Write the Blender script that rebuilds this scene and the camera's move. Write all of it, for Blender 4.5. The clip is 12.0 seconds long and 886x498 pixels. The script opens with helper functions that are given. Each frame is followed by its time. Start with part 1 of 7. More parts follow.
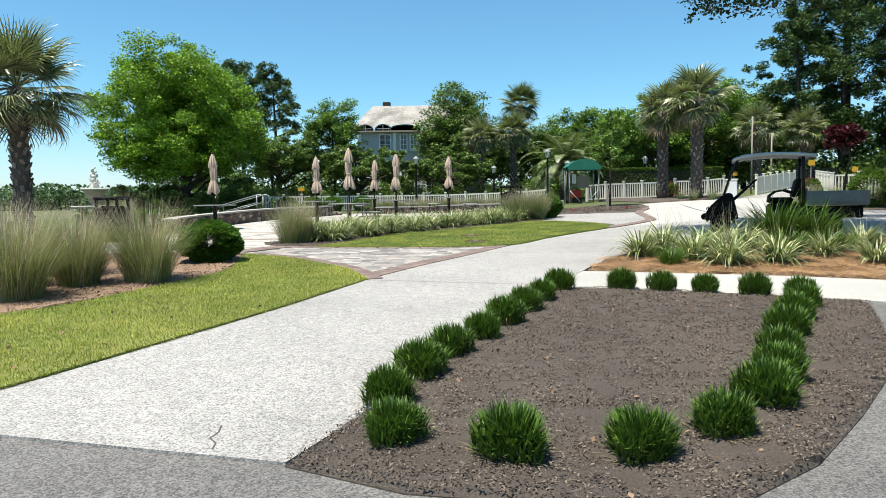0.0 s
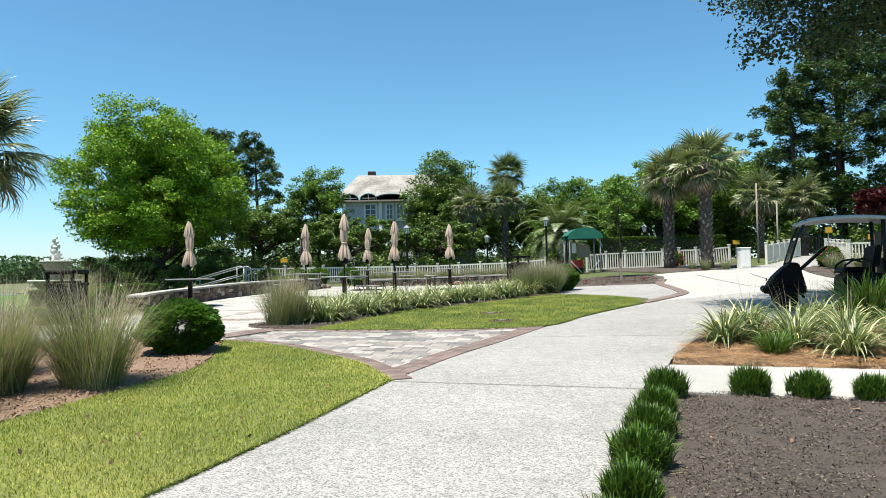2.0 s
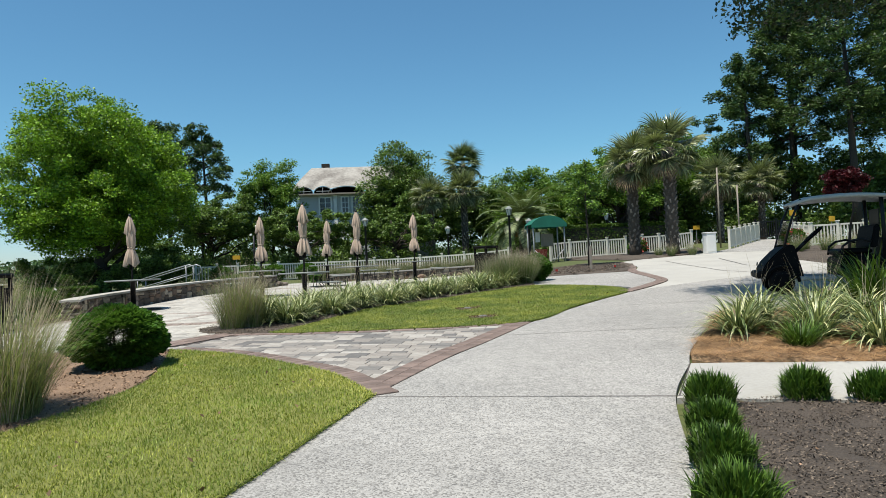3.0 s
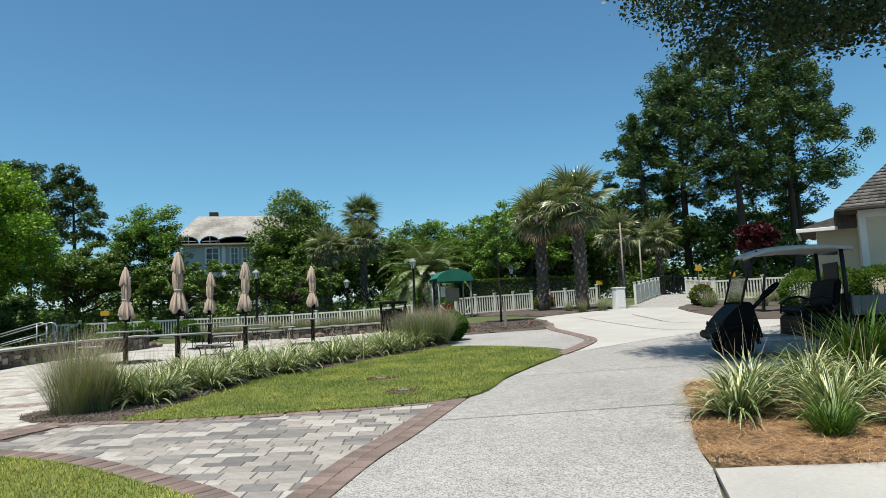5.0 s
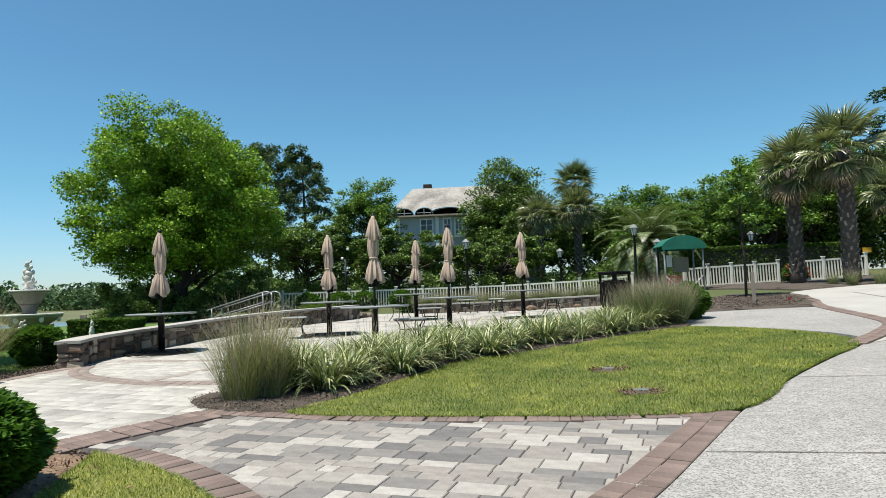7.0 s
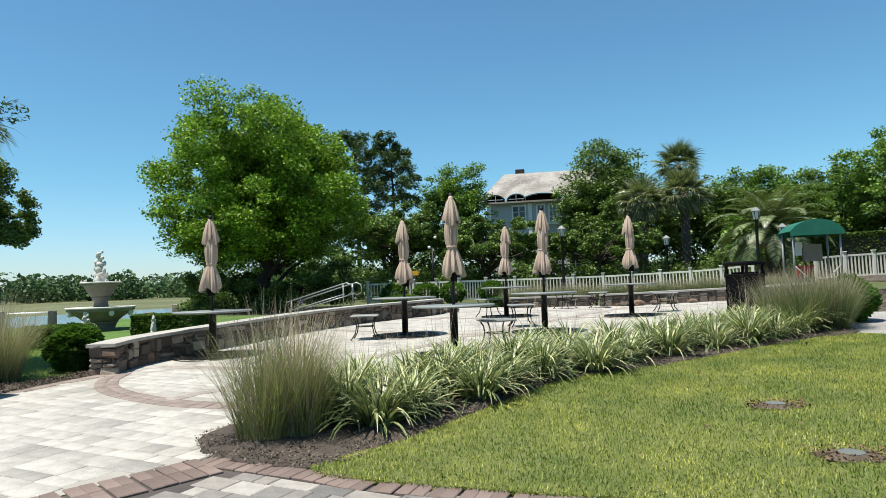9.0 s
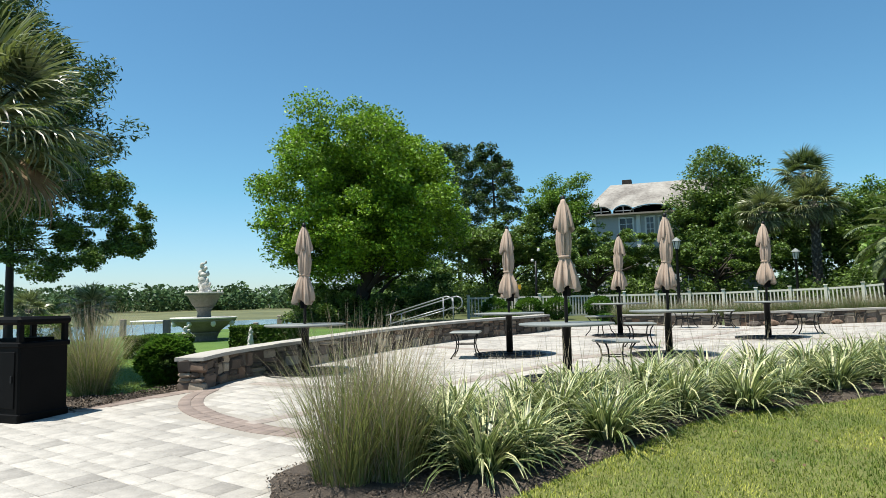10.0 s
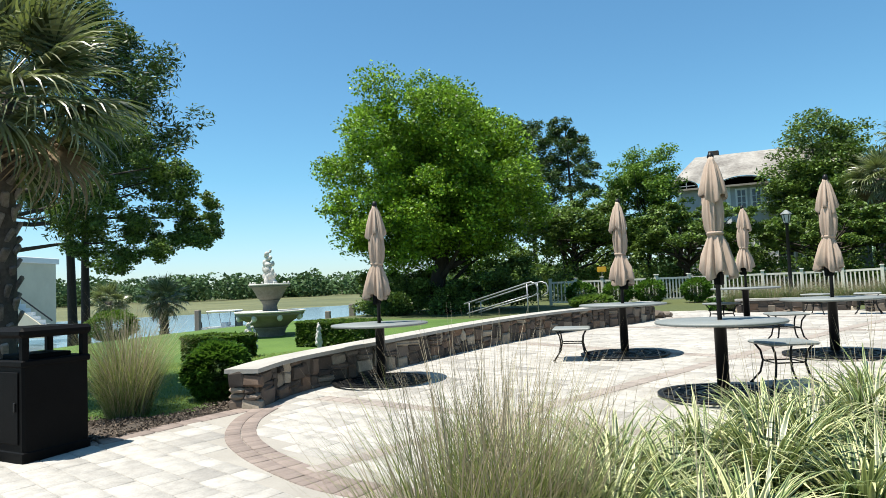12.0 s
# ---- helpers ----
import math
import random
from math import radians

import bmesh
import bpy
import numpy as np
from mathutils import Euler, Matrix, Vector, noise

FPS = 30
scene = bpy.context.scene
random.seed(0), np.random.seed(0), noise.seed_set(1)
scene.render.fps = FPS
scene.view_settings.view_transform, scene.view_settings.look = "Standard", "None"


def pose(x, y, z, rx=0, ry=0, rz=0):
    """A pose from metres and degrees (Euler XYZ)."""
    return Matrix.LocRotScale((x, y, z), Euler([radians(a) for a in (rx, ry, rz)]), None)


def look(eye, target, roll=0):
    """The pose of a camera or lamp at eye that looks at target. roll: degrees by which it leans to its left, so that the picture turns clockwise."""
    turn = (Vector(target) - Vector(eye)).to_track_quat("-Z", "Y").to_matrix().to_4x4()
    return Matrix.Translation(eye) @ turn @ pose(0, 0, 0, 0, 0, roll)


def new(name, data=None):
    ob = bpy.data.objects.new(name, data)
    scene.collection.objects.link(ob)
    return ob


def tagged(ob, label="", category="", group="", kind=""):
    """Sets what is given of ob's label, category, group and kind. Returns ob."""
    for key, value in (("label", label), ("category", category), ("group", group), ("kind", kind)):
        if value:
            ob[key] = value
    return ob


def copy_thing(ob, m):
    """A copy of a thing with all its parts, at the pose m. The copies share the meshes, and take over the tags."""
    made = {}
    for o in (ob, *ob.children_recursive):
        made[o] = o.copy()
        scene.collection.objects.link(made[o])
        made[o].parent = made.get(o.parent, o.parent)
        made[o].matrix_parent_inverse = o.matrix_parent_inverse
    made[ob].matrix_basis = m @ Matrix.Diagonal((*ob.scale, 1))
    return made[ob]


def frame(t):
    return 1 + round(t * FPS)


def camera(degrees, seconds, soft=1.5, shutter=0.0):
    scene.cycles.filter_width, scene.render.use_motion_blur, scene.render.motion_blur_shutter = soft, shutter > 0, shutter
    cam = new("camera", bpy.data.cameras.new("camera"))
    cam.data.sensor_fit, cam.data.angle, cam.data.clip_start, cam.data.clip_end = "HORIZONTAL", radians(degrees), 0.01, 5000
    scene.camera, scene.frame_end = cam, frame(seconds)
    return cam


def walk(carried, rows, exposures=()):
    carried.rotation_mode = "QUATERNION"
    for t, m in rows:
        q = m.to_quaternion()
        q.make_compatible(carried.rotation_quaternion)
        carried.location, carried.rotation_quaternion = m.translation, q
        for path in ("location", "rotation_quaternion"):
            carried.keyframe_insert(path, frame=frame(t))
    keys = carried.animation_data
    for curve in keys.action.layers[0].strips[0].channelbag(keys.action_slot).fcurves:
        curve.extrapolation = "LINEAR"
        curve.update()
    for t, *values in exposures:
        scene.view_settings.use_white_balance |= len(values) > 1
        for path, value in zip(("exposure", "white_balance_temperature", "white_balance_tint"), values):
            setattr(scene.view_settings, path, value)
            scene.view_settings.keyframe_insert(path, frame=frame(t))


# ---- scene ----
cam = camera(66.7, 12.0, 0.6)
METRES, EYE, TILT, LEAN, TURN = 14.019, 1.5, 0.0, 0.0, 0.0
ROWS = [
    (0.0, 0.0, 0.0, 0.0, -0.05, -4.08, 0.74),
    (0.5, -0.0185, 0.0435, 0.0022, -2.43, -1.8, -1.23),
    (1.0, -0.0328, 0.0847, 0.0062, -3.74, 0.28, 2.5),
    (1.5, -0.0466, 0.1322, 0.0045, 0.15, 2.18, 1.91),
    (2.0, -0.056, 0.1749, 0.0038, -1.82, 1.88, 1.04),
    (2.5, -0.0677, 0.2226, 0.0056, -3.32, 2.43, 0.44),
    (3.0, -0.0765, 0.2629, 0.0041, -5.63, 1.14, 2.56),
    (3.5, -0.0818, 0.3087, 0.0048, -8.29, 2.0, 1.96),
    (3.7, -0.0823, 0.325, 0.0054, -12.75, 4.15, 0.94),
    (4.1, -0.0815, 0.3552, 0.0073, -16.9, 4.5, 1.3),
    (4.5, -0.0803, 0.386, 0.0092, -17.6, 4.9, 1.9),
    (4.9, -0.0786, 0.4167, 0.0112, -15.4, 5.25, 2.5),
    (5.3, -0.0772, 0.4473, 0.0128, -11.22, 5.32, 3.07),
    (5.5, -0.0754, 0.4634, 0.0134, -8.17, 4.73, 3.52),
    (6.0, -0.0696, 0.5091, 0.0131, -4.24, 3.77, 3.72),
    (6.5, -0.0643, 0.5504, 0.0132, -0.24, 3.08, 2.5),
    (7.0, -0.0602, 0.5939, 0.0132, 3.42, 3.63, 2.12),
    (7.5, -0.0561, 0.6367, 0.018, 8.09, 5.45, 2.39),
    (7.7, -0.0562, 0.6536, 0.0187, 10.29, 5.14, 1.72),
    (8.5, -0.0631, 0.7168, 0.0206, 11.9, 3.7, 1.8),
    (9.3, -0.0748, 0.7796, 0.0221, 11.07, 2.76, 2.04),
    (9.5, -0.0793, 0.7943, 0.0224, 11.91, 4.03, 1.76),
    (10.0, -0.0952, 0.8317, 0.0218, 19.82, 4.37, 1.21),
    (10.5, -0.1103, 0.862, 0.0229, 20.81, 1.87, 1.1),
    (11.0, -0.1313, 0.8962, 0.0256, 25.48, 2.41, 1.52),
    (11.5, -0.1511, 0.9215, 0.0285, 25.95, 1.67, 2.66),
    (12.0, -0.173, 0.9559, 0.0312, 25.72, 3.13, 2.35),
]
walk(cam, [(t, pose(0, 0, EYE, TILT, LEAN, TURN) @ pose(METRES * x, METRES * y, METRES * z, 90 + pitch, roll, yaw)) for t, x, y, z, yaw, pitch, roll in ROWS],
     ((0, 0.86), (0.5, 1.13), (1, 1.21), (1.5, 1.01), (2, 0.86), (2.5, 0.49), (3, 0.44), (3.5, 0.44), (5.5, 0.46), (7.5, 0.56), (9.5, 0.63), (10.5, 0.61), (11, 0.77), (11.5, 0.66), (12, 0.79)))

# ---- light ----
SUN_EL, SUN_AZ = radians(72), (-0.74, -0.67)
world = bpy.data.worlds.new("sky")
scene.world = world
world.use_nodes = True
wn = world.node_tree
sky = wn.nodes.new("ShaderNodeTexSky")
sky.sky_type, sky.sun_disc = "NISHITA", False
sky.sun_elevation, sky.sun_rotation = SUN_EL, math.atan2(SUN_AZ[0], SUN_AZ[1])
sky.air_density, sky.dust_density, sky.ozone_density = 1.0, 0.4, 1.8
tint = wn.nodes.new("ShaderNodeMix")
tint.data_type, tint.blend_type = "RGBA", "MULTIPLY"
tint.inputs[0].default_value = 1.0
height = wn.nodes.new("ShaderNodeSeparateXYZ")
wn.links.new(wn.nodes.new("ShaderNodeTexCoord").outputs["Generated"], height.inputs[0])
haze = wn.nodes.new("ShaderNodeValToRGB")
haze.color_ramp.elements[0].color, haze.color_ramp.elements[1].color = (0.8, 0.94, 1.14, 1), (0.6, 0.965, 1.04, 1)
haze.color_ramp.elements[1].position = 0.16
wn.links.new(height.outputs["Z"], haze.inputs[0])
wn.links.new(haze.outputs[0], tint.inputs[7])
wn.links.new(sky.outputs["Color"], tint.inputs[6])
wn.links.new(tint.outputs[2], wn.nodes["Background"].inputs["Color"])
wn.nodes["Background"].inputs["Strength"].default_value = 0.092
sun = new("sun", bpy.data.lights.new("sun", "SUN"))
sun.data.energy, sun.data.angle, sun.data.color = 5.0, radians(0.55), (1.0, 0.95, 0.86)
sun_from = Vector((SUN_AZ[0] * math.cos(SUN_EL), SUN_AZ[1] * math.cos(SUN_EL), math.sin(SUN_EL)))
sun.matrix_world = look(sun_from * 60, (0, 0, 0))


# ---- materials ----
def nodes_of(m):
    m.use_nodes = True
    t = m.node_tree
    return t, t.nodes, t.links, t.nodes["Principled BSDF"]


def ramp(t, src, stops):
    r = t.nodes.new("ShaderNodeValToRGB")
    e = r.color_ramp.elements
    while len(e) < len(stops):
        e.new(0.5)
    for el, (p, c) in zip(e, stops):
        el.position, el.color = p, (*c, 1)
    t.links.new(src, r.inputs[0])
    return r.outputs[0]


def mixc(t, mode, fac, a, b):
    n = t.nodes.new("ShaderNodeMix")
    n.data_type, n.blend_type = "RGBA", mode
    for sock, v in ((n.inputs[0], fac), (n.inputs[6], a), (n.inputs[7], b)):
        if isinstance(v, (int, float)):
            sock.default_value = v
        elif isinstance(v, tuple):
            sock.default_value = (*v, 1)
        else:
            t.links.new(v, sock)
    return n.outputs[2]


def noise_of(t, scale, detail=4.0, rough=0.6, stretch=None, distort=0.0):
    c = t.nodes.new("ShaderNodeTexCoord").outputs["Object"]
    if stretch:
        mp = t.nodes.new("ShaderNodeMapping")
        mp.inputs["Scale"].default_value = stretch
        t.links.new(c, mp.inputs[0])
        c = mp.outputs[0]
    n = t.nodes.new("ShaderNodeTexNoise")
    n.inputs["Scale"].default_value, n.inputs["Detail"].default_value = scale, detail
    n.inputs["Roughness"].default_value, n.inputs["Distortion"].default_value = rough, distort
    t.links.new(c, n.inputs["Vector"])
    return n.outputs["Fac"]


def surface(name, dark, light, coarse=0.8, fine=25.0, rough=0.85, bump=0.3, metal=0.0, vary=0.0, island=False, stretch=None, lo=0.3, hi=0.7, blend=0.5, spec=0.4):
    """A procedural surface: coarse blotches and fine grain between two colours, with relief."""
    m = bpy.data.materials.new(name)
    t, n, l, b = nodes_of(m)
    big = ramp(t, noise_of(t, coarse, 3, 0.6, stretch), [(lo, dark), (hi, light)])
    small_v = noise_of(t, fine, 5, 0.7, stretch)
    small = ramp(t, small_v, [(lo, dark), (hi, light)])
    col = mixc(t, "MIX", blend, big, small)
    if vary or island:
        src = n.new("ShaderNodeNewGeometry").outputs["Random Per Island"] if island else n.new("ShaderNodeObjectInfo").outputs["Random"]
        v = vary or 0.3
        col = mixc(t, "MULTIPLY", 1.0, col, ramp(t, src, [(0.0, (1 - v,) * 3), (1.0, (1 + v * 0.4,) * 3)]))
    l.new(col, b.inputs["Base Color"])
    b.inputs["Roughness"].default_value, b.inputs["Metallic"].default_value = rough, metal
    b.inputs["Specular IOR Level"].default_value = spec
    if bump:
        bp = n.new("ShaderNodeBump")
        bp.inputs["Strength"].default_value, bp.inputs["Distance"].default_value = bump, 0.02
        l.new(small_v, bp.inputs["Height"])
        l.new(bp.outputs[0], b.inputs["Normal"])
    return m


def leaf(name, dark, light, through_col, rough=0.5, trans=0.35, spec=0.3, patch=None):
    """Foliage: every leaf its own shade, with light coming through it."""
    m = bpy.data.materials.new(name)
    t, n, l, b = nodes_of(m)
    rnd = n.new("ShaderNodeNewGeometry").outputs["Random Per Island"]
    col = ramp(t, rnd, [(0.0, dark), (0.55, tuple((a + c) / 2 for a, c in zip(dark, light))), (1.0, light)])
    col = mixc(t, "MULTIPLY", 0.6, col, ramp(t, noise_of(t, 1.3, 2), [(0.3, (0.6, 0.6, 0.6)), (0.7, (1.25, 1.25, 1.25))]))
    if patch:
        col = mixc(t, "MULTIPLY", 1.0, col, ramp(t, noise_of(t, patch[0], 4, 0.65), [(0.36, patch[1]), (0.64, patch[2])]))
    l.new(col, b.inputs["Base Color"])
    b.inputs["Roughness"].default_value, b.inputs["Specular IOR Level"].default_value = rough, spec
    tr = n.new("ShaderNodeBsdfTranslucent")
    tr.inputs["Color"].default_value = (*through_col, 1)
    mx = n.new("ShaderNodeMixShader")
    mx.inputs[0].default_value = trans
    l.new(b.outputs[0], mx.inputs[1])
    l.new(tr.outputs[0], mx.inputs[2])
    l.new(mx.outputs[0], n["Material Output"].inputs["Surface"])
    return m


def striped_blade(name):
    """Strap leaf with a green middle and cream margins."""
    m = bpy.data.materials.new(name)
    t, n, l, b = nodes_of(m)
    uv = n.new("ShaderNodeSeparateXYZ")
    l.new(n.new("ShaderNodeTexCoord").outputs["UV"], uv.inputs[0])
    g1, cr = (0.02, 0.055, 0.008), (0.66, 0.65, 0.36)
    col = ramp(t, uv.outputs[0], [(0.0, cr), (0.2, cr), (0.27, g1), (0.73, g1), (0.8, cr), (1.0, cr)])
    rnd = n.new("ShaderNodeNewGeometry").outputs["Random Per Island"]
    col = mixc(t, "MIX", ramp(t, rnd, [(0.0, (0, 0, 0)), (0.72, (0.04, 0.04, 0.04)), (0.84, (0.65, 0.65, 0.65)), (1.0, (0.9, 0.9, 0.9))]), col, cr)
    # random blades are darkened to paint in shade between the plants
    col = mixc(t, "MULTIPLY", 1.0, col, ramp(t, rnd, [(0.0, (0.2, 0.32, 0.16)), (0.4, (0.55, 0.65, 0.45)), (0.7, (1.0, 1.0, 0.95)), (1.0, (1.1, 1.08, 1.0))]))
    l.new(col, b.inputs["Base Color"])
    b.inputs["Roughness"].default_value = 0.45
    tr = n.new("ShaderNodeBsdfTranslucent")
    tr.inputs["Color"].default_value = (0.3, 0.38, 0.12, 1)
    mx = n.new("ShaderNodeMixShader")
    mx.inputs[0].default_value = 0.15
    l.new(b.outputs[0], mx.inputs[1])
    l.new(tr.outputs[0], mx.inputs[2])
    l.new(mx.outputs[0], n["Material Output"].inputs["Surface"])
    return m


